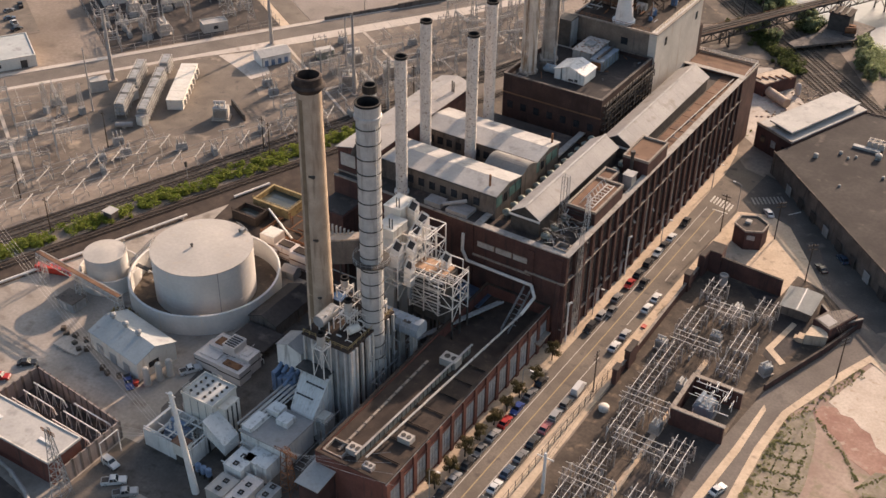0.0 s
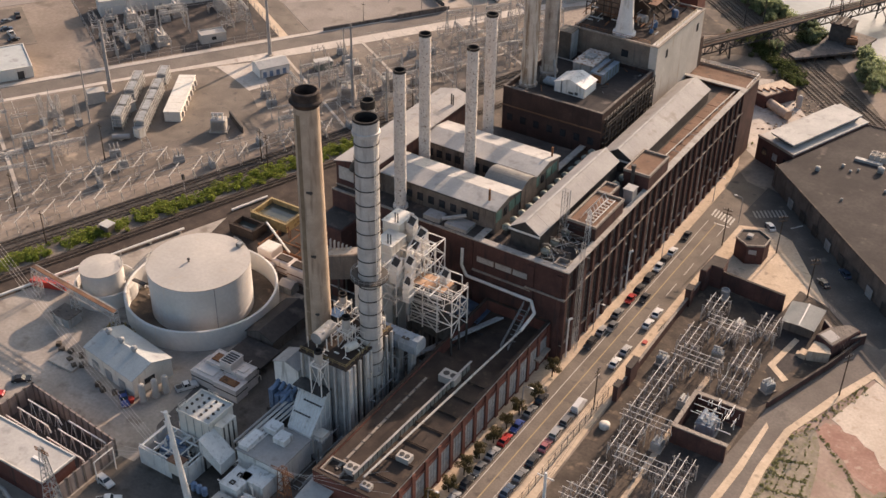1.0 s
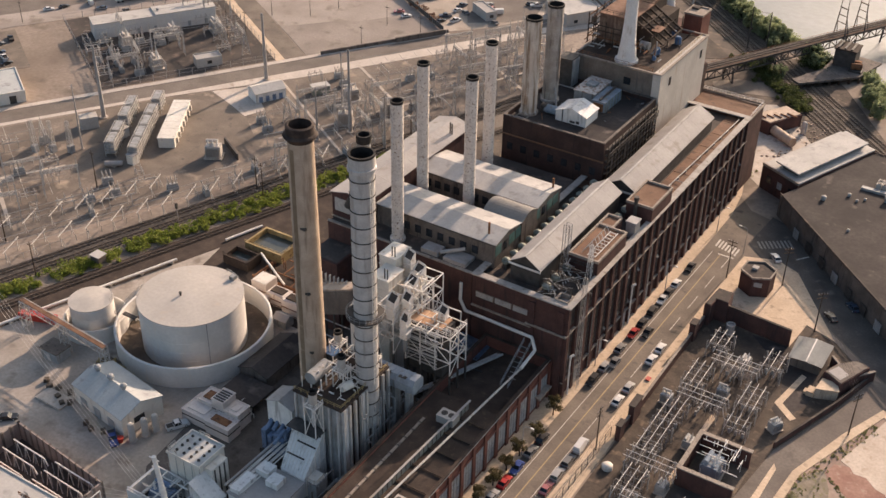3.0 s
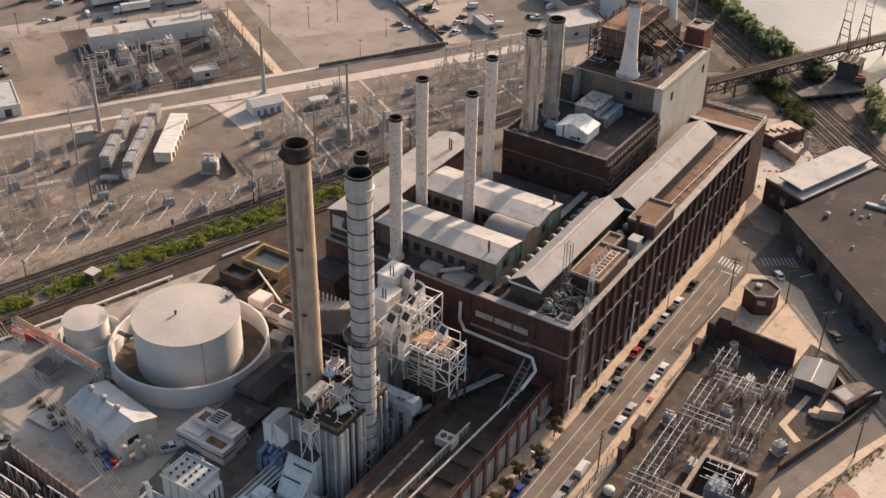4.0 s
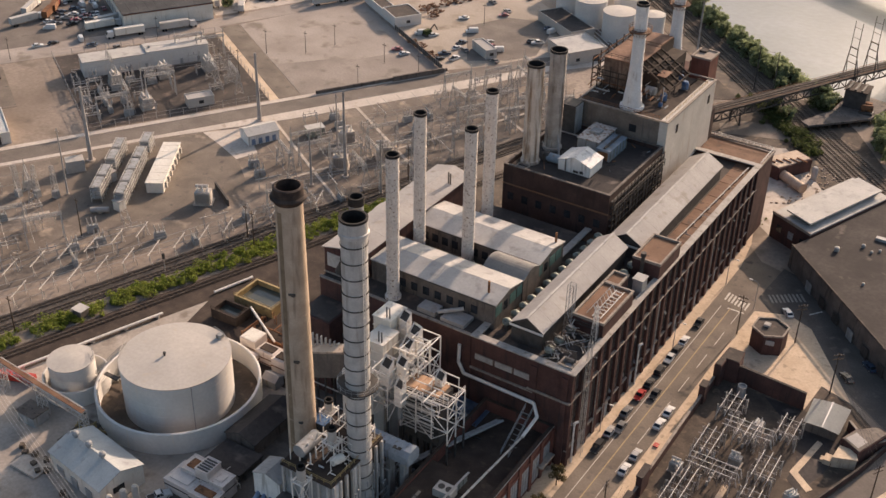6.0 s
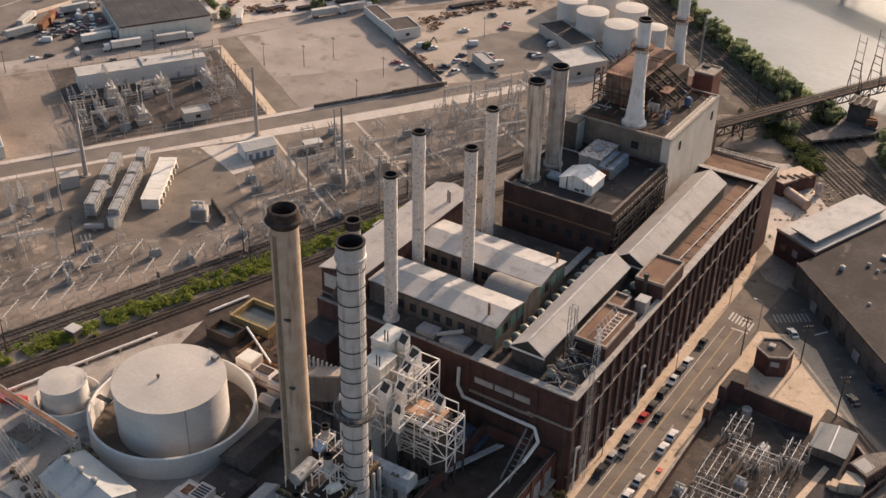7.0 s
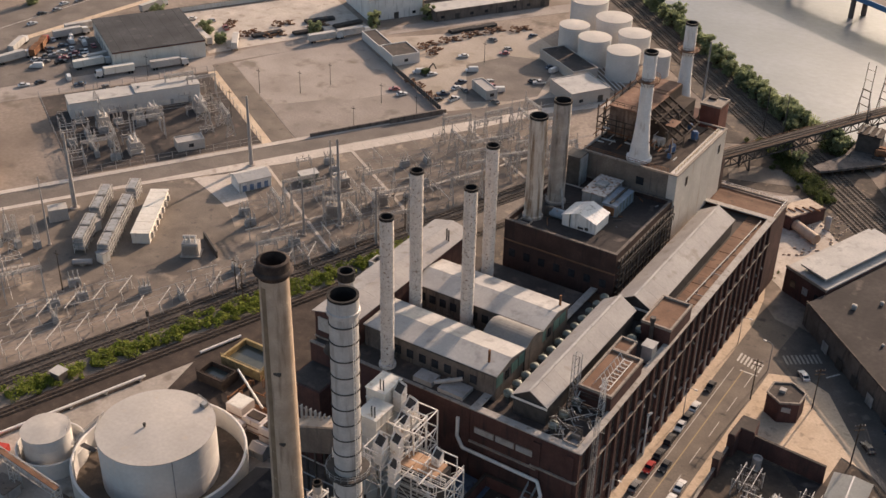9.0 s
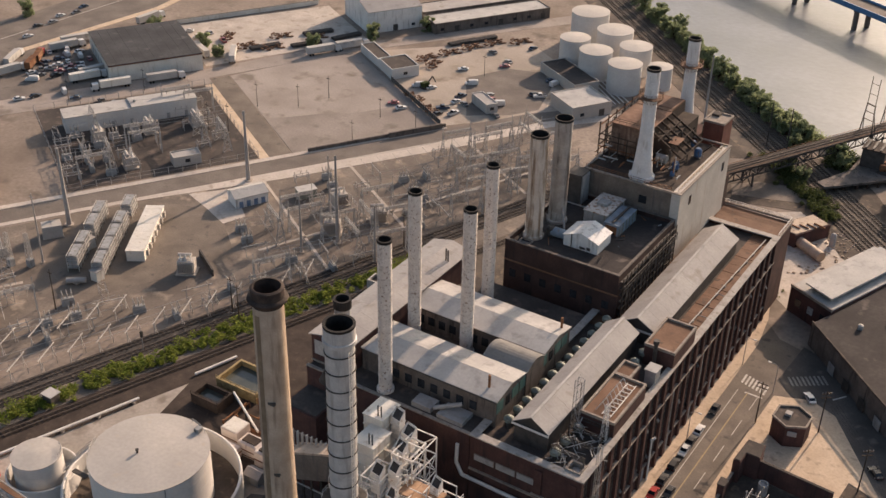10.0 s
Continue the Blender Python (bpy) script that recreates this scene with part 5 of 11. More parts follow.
for x, y, z0, zf, zt in ((-127.9, 157.0, 15.15, 23.4, 27.2), (-127.0, 166.3, 22.5, 27.4, 31.0), (-124.6, 174.6, 22.5, 25.8, 28.4), (-133.6, 174.0, 22.5, 27, 30)):
    t = thing("steam_silencer", "white steam silencer on a pale lattice frame", "silencer", (x, y, z0), "steam silencers on frames")
    fr = bmesh.new()
    for sx in (-1, 1):
        for sy in (-1, 1):
            bm_beam(fr, (x + 1.4 * sx, y + 1.4 * sy, z0), (x + 1.4 * sx, y + 1.4 * sy, zf), 0.2)
        bm_beam(fr, (x - 1.4, y + 1.4 * sx, z0), (x + 1.4, y + 1.4 * sx, zf), 0.12)
        bm_beam(fr, (x + 1.4 * sx, y - 1.4, zf), (x + 1.4 * sx, y + 1.4, z0), 0.12)
    bm_frame(fr, x - 1.6, y - 1.6, x + 1.6, y + 1.6, zf - 0.15, zf, 0.3)
    bm_rails(fr, [(x - 1.5, y - 1.5, zf), (x + 1.5, y - 1.5, zf), (x + 1.5, y + 1.5, zf)], 1.0, 1.5, 0.07)
    part("frame", fr, PALE_STEEL, t)
    part("shell", lathe(x, y, [(0.95, zf - 0.5), (0.95, zt - 0.5), (0.8, zt - 0.45)], 18, cap_high=False), WHITE_PAINT, t, smooth=True)
    part("mouth", lathe(x, y, [(0.97, zt - 0.7), (0.97, zt), (0.7, zt), (0.7, zt - 1)], 18, cap_low=False), BLACK_STEEL, t, "sooty black mouth")
# inclined transition duct
td = thing("transition_duct", "ribbed grey duct widening up into the boiler", "duct", (-130, 155, 0))
DLO = [(-132.6, 150.4, 2), (-126.2, 150.4, 2), (-126.2, 150.4, 7.4), (-132.6, 150.4, 7.4)]
DHI = [(-134.6, 158.9, 2), (-126.6, 158.9, 2), (-126.6, 158.9, 14.9), (-134.6, 158.9, 14.9)]


def on_duct(u, v, lift=0.0):
    """A point of the duct's sloping top, u across and v up the slope."""
    a, b = Vector(DLO[3]).lerp(Vector(DLO[2]), u), Vector(DHI[3]).lerp(Vector(DHI[2]), u)
    return a.lerp(b, v) + Vector((0, -0.66, 0.75)) * lift


bm = bmesh.new()
lo, hi = [bm.verts.new(q) for q in DLO], [bm.verts.new(q) for q in DHI]
bm.faces.new(lo)
bm.faces.new(hi[::-1])
for i in range(4):
    bm.faces.new((lo[i], hi[i], hi[(i + 1) % 4], lo[(i + 1) % 4]))
part("casing", bm, BLUE_GREY, td)
for k in range(9):
    part("seam", beam(on_duct(k / 8, 0.01, 0.06), on_duct(k / 8, 0.99, 0.06), 0.12, 0.16), PALE_STEEL, td)
for v, u0, u1 in ((0.34, 0.05, 0.72), (0.62, 0.28, 0.95), (0.86, 0.1, 0.96)):
    part("slot", beam(on_duct(u0, v, 0.05), on_duct(u1, v, 0.05), 0.34, 0.22), DARK_STEEL, td)
for k in range(5):
    f = 0.08 + 0.21 * k
    a, b = Vector(DLO[1]).lerp(Vector(DHI[1]), f), Vector(DLO[2]).lerp(Vector(DHI[2]), f)
    part("rib", beam(a + Vector((0.1, 0, 0)), b + Vector((0.1, 0, 0)), 0.26, 0.22), PALE_STEEL, td)
    if k < 4:
        c, d = Vector(DLO[1]).lerp(Vector(DHI[1]), f + 0.1), Vector(DLO[2]).lerp(Vector(DHI[2]), f + 0.1)
        part("rib", beam(c.lerp(d, 0.5) + Vector((0.08, -0.9, 0)), c.lerp(d, 0.5) + Vector((0.08, 0.9, 0)), 0.2, 0.2), BLUE_GREY, td)
part("top_platform", box(-134.8, 155.6, 14.95, -126.4, 159.1, 15.15), DARK_STEEL, td)
# turbine enclosure
gt = thing("gas_turbine_hall", "grey metal turbine enclosure with stepped roof boxes", "building", (-131.5, 145, 0))
part("body", box(-138.2, 139.2, 0, -126.2, 150.2, 6.5), BLUE_GREY, gt)
part("roof", box(-138.5, 138.9, 6.5, -125.9, 150.4, 6.8), GREY_METAL_ROOF, gt)
for x0, y0, x1, y1, h in ((-136.5, 146.6, -133.2, 149.8, 1.6), (-132.6, 145.0, -129.4, 148.2, 1.5), (-138.0, 139.6, -135.4, 145.5, 1.1)):
    part("roof_box", box(x0, y0, 6.8, x1, y1, 6.8 + h), BLUE_GREY, gt)
part("lower_bay", box(-133.5, 134.2, 0, -127.0, 139.0, 4.6), BLUE_GREY, gt)
cp = thing("compressor_skid", "boxy unit on a railed platform beside the duct", "machine", (-125, 150, 0))
part("body", box(-126.8, 151.2, 0, -123.6, 155.2, 6), GREY_STEEL, cp)
part("hood", box(-126.5, 151.6, 6, -124.0, 154.6, 7), TAN_CLAD, cp)
part("railing", bm_rails(bmesh.new(), [(-126.8, 151.2, 6), (-123.6, 151.2, 6), (-123.6, 155.2, 6)], 1.0, 1.0, 0.08), PALE_STEEL, cp)
# white box house with blue ducts
wx = thing("air_heater_house", "white ribbed box house above blue ducts", "plant house", (-140, 163, 0))
part("body", gable_body(-144.0, 160.2, -136.8, 166.0, 9.0, 14.6, 16.0, "y"), BLUE_GREY, wx)
for k in range(6):
    part("roof_panel", bm_gable(bmesh.new(), -144.2, 160.0 + 1.02 * k, -136.6, 160.98 + 1.02 * k, 14.7, 16.1, 0.12, 0, "y"), GREY_METAL_ROOF, wx)
for x in (-143.4, -137.4):
    for y in (160.8, 165.4):
        part("leg", box(x - 0.25, y - 0.25, 0, x + 0.25, y + 0.25, 9), DARK_STEEL, wx)
STEEL_BLUE = material("steel_blue_paint", (0.13, 0.18, 0.27), (0.22, 0.28, 0.38), 0.6, scale=0.6, fine=3.0, stain=(0.10, 0.10, 0.11), amount=0.4)
bm = bmesh.new()
for k in range(4):
    bm_box(bm, -143.6 + 1.7 * k, 157.0, 3.0, -142.4 + 1.7 * k, 160.0, 8.6 - (k % 2))
    bm_pipe(bm, (-143 + 1.7 * k, 158.5, 8.2), (-143 + 1.7 * k, 161, 9.6), 0.55, 10)
bm_pipe(bm, (-137.4, 158, 10.4), (-137.4, 154, 9.4), 0.4, 10)
bm_pipe(bm, (-137.4, 158, 10.4), (-137.4, 158, 2), 0.4, 10)
part("duct", bm, STEEL_BLUE, wx)
part("base", box(-144.2, 156.6, 0, -136.6, 166.2, 3.0), DARK_STEEL, wx)
# intake filter house
fh = thing("intake_filter_house", "cream filter house with round vents on its roof", "building", (-149, 142, 0))
part("body", box(-154, 138.0, 0, -144.8, 146.0, 11), TAN_CLAD, fh)
part("roof", box(-154.1, 137.9, 11, -144.7, 146.1, 11.25), PALE_BLUE_ROOF, fh)
part("parapet", bm_frame(bmesh.new(), -154.2, 137.8, -144.6, 146.2, 11.0, 11.6, 0.2), TAN_CLAD, fh)
vm = mesh_of("roof_vent", lathe(0, 0, [(0.34, 0), (0.34, 0.25), (0.22, 0.25), (0.22, 0.1)], 12), DARK_STEEL)
for k in range(16):
    inst("roof_vent", vm, fh, -152.6 + 2.1 * (k % 4), 139.6 + 1.7 * (k // 4), 11.25)
part("side_pier", box(-144.7, 139.5, 0, -142.6, 144.5, 10.2), TAN_CLAD, fh)
for k in range(3):
    part("pier_slot", box(-142.6, 140.1 + 1.5 * k, 0.5, -142.5, 140.5 + 1.5 * k, 9.8), DARK_STEEL, fh)
for k in range(5):
    part("wall_seam", box(-153.9 + 2.28 * k, 137.9, 0.2, -153.8 + 2.28 * k, 138.0, 10.9), GREY_STEEL, fh)
part("railing", bm_rails(bmesh.new(), [(-153.8, 140.5, 11.6), (-153.8, 138.2, 11.6), (-151.5, 138.2, 11.6)], 1.2, 1.2, 0.12), WHITE_PAINT, fh)
part("railing", bm_rails(bmesh.new(), [(-151.5, 145.8, 11.6), (-148.5, 145.8, 11.6)], 1.2, 1.2, 0.12), WHITE_PAINT, fh)
idt = thing("intake_duct", "sloping pale duct between filter house and turbine", "duct", (-141.5, 138, 0))
bm = bmesh.new()
a = [bm.verts.new(p) for p in ((-145, 134.6, 5.5), (-145, 139.6, 5.5), (-145, 139.6, 9.5), (-145, 134.6, 9.5))]
b = [bm.verts.new(p) for p in ((-139.2, 134.6, 1.8), (-139.2, 139.6, 1.8), (-139.2, 139.6, 4.8), (-139.2, 134.6, 4.8))]
bm.faces.new(a)
bm.faces.new(b[::-1])
for i in range(4):
    bm.faces.new((a[i], b[i], b[(i + 1) % 4], a[(i + 1) % 4]))
part("casing", bm, BLUE_GREY, idt)
for k in range(4):
    x = -144.2 + 1.4 * k
    part("rib", beam((x, 134.6, 9.0 - (x + 145) * 0.81), (x, 139.6, 9.0 - (x + 145) * 0.81), 0.2, 0.5), GREY_METAL_ROOF, idt)
for x, y in ((-144.3, 135), (-144.3, 139.2), (-140, 135), (-140, 139.2)):
    part("leg", box(x - 0.2, y - 0.2, 0, x + 0.2, y + 0.2, 5.5 if x < -142 else 2), DARK_STEEL, idt)
# pipe rack
pr = thing("pipe_rack", "long pipe rack of pale pipes on steel bents", "pipe rack", (-137, 150, 0))
bm = bmesh.new()
for k in range(7):
    bm_pipe(bm, (-139.0 + 0.6 * k, 140.5, 6.9 + 0.3 * (k % 2)), (-138.6 + 0.6 * k, 158, 6.9 + 0.3 * (k % 2)), 0.16, 8)
part("pipes", bm, PALE_STEEL, pr)
part("edge_beam", beam((-139.6, 140, 7.2), (-139.2, 158.5, 7.2), 0.45, 0.5), GREY_METAL_ROOF, pr)
for y in (141, 146.5, 152, 157.5):
    bm = bmesh.new()
    for x in (-139.4, -134.8):
        bm_beam(bm, (x, y, 0), (x, y, 6.8), 0.3)
    bm_beam(bm, (-139.6, y, 6.6), (-134.6, y, 6.6), 0.3)
    part("bent", bm, DARK_STEEL, pr)
# transformer enclosure
ten = thing("transformer_enclosure", "open-topped white walled enclosure", "enclosure", (-151, 134, 0))
part("wall", bm_frame(bmesh.new(), -158.4, 129.0, -144.4, 138.0, 0, 5.0, 0.35), BLUE_GREY, ten)
part("floor", box(-158, 129.4, 0, -144.8, 137.6, 0.2), DARK_STEEL, ten)
bm = bmesh.new()
for k in range(5):
    bm_beam(bm, (-157.5 + 3.1 * k, 129.2, 5.4), (-157.5 + 3.1 * k, 137.8, 5.4), 0.25)
for y in (129.4, 137.6):
    bm_beam(bm, (-158.4, y, 5.4), (-144.4, y, 5.4), 0.28)
part("roof_frame", bm, PALE_STEEL, ten)


def transformer(x, y, z, s, mat, label, rz=0, group="transformers"):
    t = thing("transformer", label, "transformer", (0, 0, 0), group)
    part("tank", box(-1.5 * s, -1.0 * s, 0.25 * s, 1.5 * s, 1.0 * s, 2.6 * s), mat, t)
    part("plinth", box(-1.8 * s, -1.5 * s, 0, 1.8 * s, 1.5 * s, 0.25 * s), CONCRETE, t)
    for sy in (-1, 1):
        fin = bmesh.new()
        for k in range(9):
            bm_box(fin, (-1.3 + 0.32 * k) * s, sy * 1.05 * s - 0.32 * s, 0.5 * s, (-1.22 + 0.32 * k) * s, sy * 1.05 * s + 0.32 * s, 2.3 * s)
        part("radiator", fin, mat, t)
    part("conservator", bm_pipe(bmesh.new(), (-1.5 * s, 0.6 * s, 3.2 * s), (0.9 * s, 0.6 * s, 3.2 * s), 0.36 * s, 12), mat, t, smooth=True)
    part("bracket", box(-0.6 * s, 0.45 * s, 2.5 * s, -0.2 * s, 0.75 * s, 3.0 * s), mat, t)
    for k in range(3):
        part("bushing", lathe((-0.9 + 0.9 * k) * s, -0.4 * s, [(0.16 * s, 2.6 * s), (0.24 * s, 2.7 * s), (0.12 * s, 2.9 * s), (0.2 * s, 3.1 * s), (0.1 * s, 3.4 * s), (0.14 * s, 3.6 * s), (0.03, 4.1 * s)], 8), PALE_STEEL, t)
    t.matrix_basis = pose(x, y, z, 0, 0, rz)
    return t


GREY_TX = material("transformer_grey", (0.33, 0.32, 0.30), (0.44, 0.43, 0.40), 0.6, scale=0.6, fine=3.0, stain=(0.24, 0.20, 0.16), amount=0.35, streak=True)
tx = transformer(-152, 133.4, 0.2, 1.7, STEEL_BLUE, "blue-grey power transformer inside the white enclosure", 0)
t3 = thing("control_cabin", "small cream cabin above the transformer enclosure", "cabin", (-146.8, 129.5, 0))
part("body", box(-148.6, 128.2, 3.0, -145.0, 130.6, 6.6), TAN_CLAD, t3)
part("leg", box(-148.2, 128.4, 0, -145.4, 128.9, 3.0), DARK_STEEL, t3)
part("roof", box(-148.8, 128.0, 6.6, -144.8, 130.8, 6.8), ORANGE_ROOF, t3)
for k in range(3):
    t = thing("switchgear_coil", "blue-grey coil on a stand beside the enclosure", "coil", (-141.6 + 1.5 * k, 128.4, 0), "coils beside the enclosure")
    part("coil", lathe(-141.6 + 1.5 * k, 128.4, [(0.5, 1.2), (0.75, 1.5), (0.5, 1.9), (0.75, 2.3), (0.5, 2.7), (0.75, 3.1), (0.4, 3.5)], 14), STEEL_BLUE, t, smooth=True)
    part("stand", box(-142.1 + 1.5 * k, 127.9, 0, -141.1 + 1.5 * k, 128.9, 1.2), DARK_STEEL, t)
for x0, y0, x1, y1, h, m in ((-136.0, 130.6, -131.2, 136.6, 4.6, BLUE_GREY), (-135.2, 123.6, -130.4, 129.4, 3.4, WHITE_PAINT), (-129.8, 120.0, -125.8, 132.0, 3.6, PINK_CLAD), (-125.0, 128.0, -121.8, 133.0, 3.0, GREY_STEEL)):
    t = thing("equipment_module", "pale boxed equipment module with roof hatches", "module", ((x0 + x1) / 2, (y0 + y1) / 2, 0), "equipment modules by the turbine")
    part("body", box(x0, y0, 0.3, x1, y1, h), m, t)
    part("skid", box(x0 + 0.2, y0 + 0.2, 0, x1 - 0.2, y1 - 0.2, 0.3), DARK_STEEL, t)
    part("roof_lip", bm_frame(bmesh.new(), x0 - 0.08, y0 - 0.08, x1 + 0.08, y1 + 0.08, h - 0.1, h + 0.12, 0.2), m, t)
    k = 0
    y = y0 + 1.0
    while y < y1 - 1.2:
        part("hatch", bm_frame(bmesh.new(), (x0 + x1) / 2 - 0.55, y, (x0 + x1) / 2 + 0.55, y + 1.1, h, h + 0.35, 0.2), DARK_STEEL, t)
        y += 2.6
sh = thing("gate_house", "dark brick hut with a pale slanting metal roof", "hut", (-114.5, 137, 0))
part("wall", box(-117.0, 133.2, 0, -111.8, 140.6, 7.4), BRICK, sh)
bm = bmesh.new()
v = [bm.verts.new(p) for p in ((-117.6, 132.6, 7.4), (-111.4, 132.6, 7.4), (-111.4, 141, 8.2), (-117.6, 141, 8.2), (-117.6, 132.6, 7.6), (-111.4, 132.6, 7.6), (-111.4, 141, 8.4), (-117.6, 141, 8.4))]
for f in ((3, 2, 1, 0), (4, 5, 6, 7), (0, 1, 5, 4), (1, 2, 6, 5), (2, 3, 7, 6), (3, 0, 4, 7)):
    bm.faces.new([v[i] for i in f])
part("roof", bm, WHITE_ROOF, sh)
lt = thing("lattice_tower", "rust-brown lattice pylon beside the turbine hall", "pylon", (-121.5, 134.5, 0))
part("tower", bm_lattice_mast(bmesh.new(), -121.5, 135, 0, 13, 2.6, 1.4, 6, 0.16), RUST, lt)
part("crossarm", bm_truss(bmesh.new(), (-124.5, 135, 12.5), (-118.5, 135, 12.5), 0.8, 6, 0.12), RUST, lt)
mono = thing("steel_monopole", "tall grey steel pole with line fittings at its head", "pole", (-138.3, 124.2, 0))
bm = lathe(-138.6, 123.9, [(0.85, 0), (0.45, 28.6)], 14)
for v in bm.verts:
    v.co.x -= 2.1 * v.co.z / 28.6
    v.co.y -= 0.9 * v.co.z / 28.6
part("shaft", bm, BLUE_GREY, mono, smooth=True)
part("head_fitting", bm_beam(bm_beam(bmesh.new(), (-142.0, 123.0, 28.0), (-139.4, 123.0, 28.0), 0.2), (-141.6, 123.0, 25.6), (-139.6, 123.0, 25.6), 0.2), PALE_STEEL, mono)

# ---- annex along the street ----
an = thing("street_annex", "low brick annex with tall pale windows along the street", "building", (-107.5, 176, 0))
AX0, AX1, AY0, AY1 = -116.8, -98.6, 139.2, 212.4
part("wall", box(AX0, AY0, 0, AX1, AY1, 8.2), RED_BRICK, an)
part("upper_wall", bm_frame(bmesh.new(), AX0, AY0, AX1, AY1, 8.2, 11.6, 0.7), RED_BRICK, an)
part("roof", box(AX0 + 0.7, AY0 + 0.7, 8.2, AX1 - 0.7, 188, 11.0), BLACK_BROWN, an, "dark brown-black roofing")
part("lower_roof", box(AX0 + 0.7, 188, 8.2, AX1 - 0.7, AY1 - 0.7, 8.5), BLACK_BROWN, an)
part("coping", bm_frame(bmesh.new(), AX0 - 0.1, AY0 - 0.1, AX1 + 0.2, AY1, 11.6, 11.85, 0.75), BLACK_BROWN, an)
part("rail_line", beam((AX1 + 0.1, AY0, 11.3), (AX1 + 0.1, AY1, 11.3), 0.2, 0.25), GREY_STEEL, an)
apil = mesh_of("pilaster", box(0, -0.6, 0, 0.45, 0.6, 11.0), RED_BRICK)
AB = 5.22
awin = mesh_of("window", box(0, -1.7, 0, 0.12, 1.7, 7.0), WINDOW_GREY)
abar = bmesh.new()
for k in range(4):
    bm_box(abar, 0.12, -1.7 + 3.4 * k / 3 - 0.05, 0, 0.2, -1.7 + 3.4 * k / 3 + 0.05, 7.0)
for k in range(6):
    bm_box(abar, 0.12, -1.7, 1.4 * k - 0.05, 0.2, 1.7, 1.4 * k + 0.05)
abar = mesh_of("window_frame", abar, GREY_STEEL)
hood = mesh_of("window_head", box(0, -1.9, 0, 0.3, 1.9, 0.5), RED_BRICK)
for k in range(15):
    inst("pilaster", apil, an, AX1, AY0 + 0.6 + AB * k * 0.985, 0)
    if k < 14:
        y = AY0 + 0.6 + AB * (k + 0.5) * 0.985
        w = inst("window", awin, an, AX1, y, 1.3)
        inst("window_frame", abar, w, AX1, y, 1.3)
        inst("window_head", hood, an, AX1, y, 8.4)
part("entrance_canopy", box(AX1, 205, 4.2, AX1 + 1.6, 211, 4.6), STONE, an)
part("skylight_strip", box(-113.3, 142.5, 11.0, -112.7, 178, 11.25), STONE, an, "dirty pale skylight strip")
bm = bmesh.new()
for k in range(12):
    y = 143.2 + 3 * k
    bm_box(bm, -113.6, y - 0.15, 11.2, -112.3, y + 0.15, 11.32)
part("skylight_bar", bm, DARK_STEEL, an)
CLEREST = material("grey_green_glazing", (0.20, 0.215, 0.20), (0.33, 0.34, 0.31), 0.35, scale=0.6, fine=2.0, stain=(0.12, 0.11, 0.095), amount=0.45, per_object=0.4)
cl = mesh_of("clerestory_pane", box(-0.08, -0.78, 0, 0.08, 0.78, 1.9), CLEREST)
cb_ = mesh_of("glazing_bar", box(-0.14, -0.07, 0, 0.14, 0.07, 2.0), DARK_STEEL)
for k in range(27):
    inst("clerestory_pane", cl, an, -107.9 + 0.066 * k, 142.6 + 1.65 * k, 11.0)
    inst("glazing_bar", cb_, an, -107.93 + 0.066 * k, 141.78 + 1.65 * k, 11.0)
part("clerestory_cap", beam((-108.0, 141.6, 13.05), (-106.15, 187, 13.05), 0.5, 0.16), GREY_METAL_ROOF, an)
part("curb", bm_frame(bmesh.new(), -115.8, 140.4, -110.8, 144.9, 11.0, 11.7, 0.35), STONE, an)
for k in range(7):
    part("roof_beam", beam((-107.2, 146 + 6 * k, 11.3), (-99.4, 146 + 6 * k, 11.3), 0.3, 0.3), BLACK_BROWN, an)
for x, y, s in ((-108.0, 180.2, 2.2), (-109.6, 143.9, 1.7), (-102.4, 152.8, 1.6), (-104.5, 141.6, 1.2)):
    t = thing("roof_cooling_unit", "white boxed cooling unit on the annex roof", "air unit", (x, y, 11), "cooling units on the annex")
    part("body", box(x - s, y - s * 0.7, 11.0, x + s, y + s * 0.7, 11.0 + s * 0.9), WHITE_PAINT, t)
    part("fan", lathe(x - s * 0.4, y, [(s * 0.35, 11 + s * 0.9), (s * 0.35, 11.12 + s * 0.9)], 16), DARK_STEEL, t)
    part("fan", lathe(x + s * 0.45, y, [(s * 0.35, 11 + s * 0.9), (s * 0.35, 11.12 + s * 0.9)], 16), DARK_STEEL, t)
# dark gap between boiler and annex: drum tank on legs and pipe bridge
dk = thing("horizontal_vessel", "blue-grey banded vessel carried on tall steel legs", "vessel", (-122.5, 180.5, 0))
prof = [(-1.9, -1.6), (1.9, -1.6), (2.2, -1.1), (2.2, 0.7), (1.3, 1.9), (-1.3, 1.9), (-2.2, 0.7), (-2.2, -1.1)]


def hull(x0, x1, k):
    bm = bmesh.new()
    rows = [[bm.verts.new((x, 180.4 + a * k, 17.6 + b * k)) for a, b in prof] for x in (x0, x1)]
    for i in range(8):
        bm.faces.new((rows[0][i], rows[0][(i + 1) % 8], rows[1][(i + 1) % 8], rows[1][i]))
    bm.faces.new(rows[0])
    bm.faces.new(rows[1][::-1])
    return bm


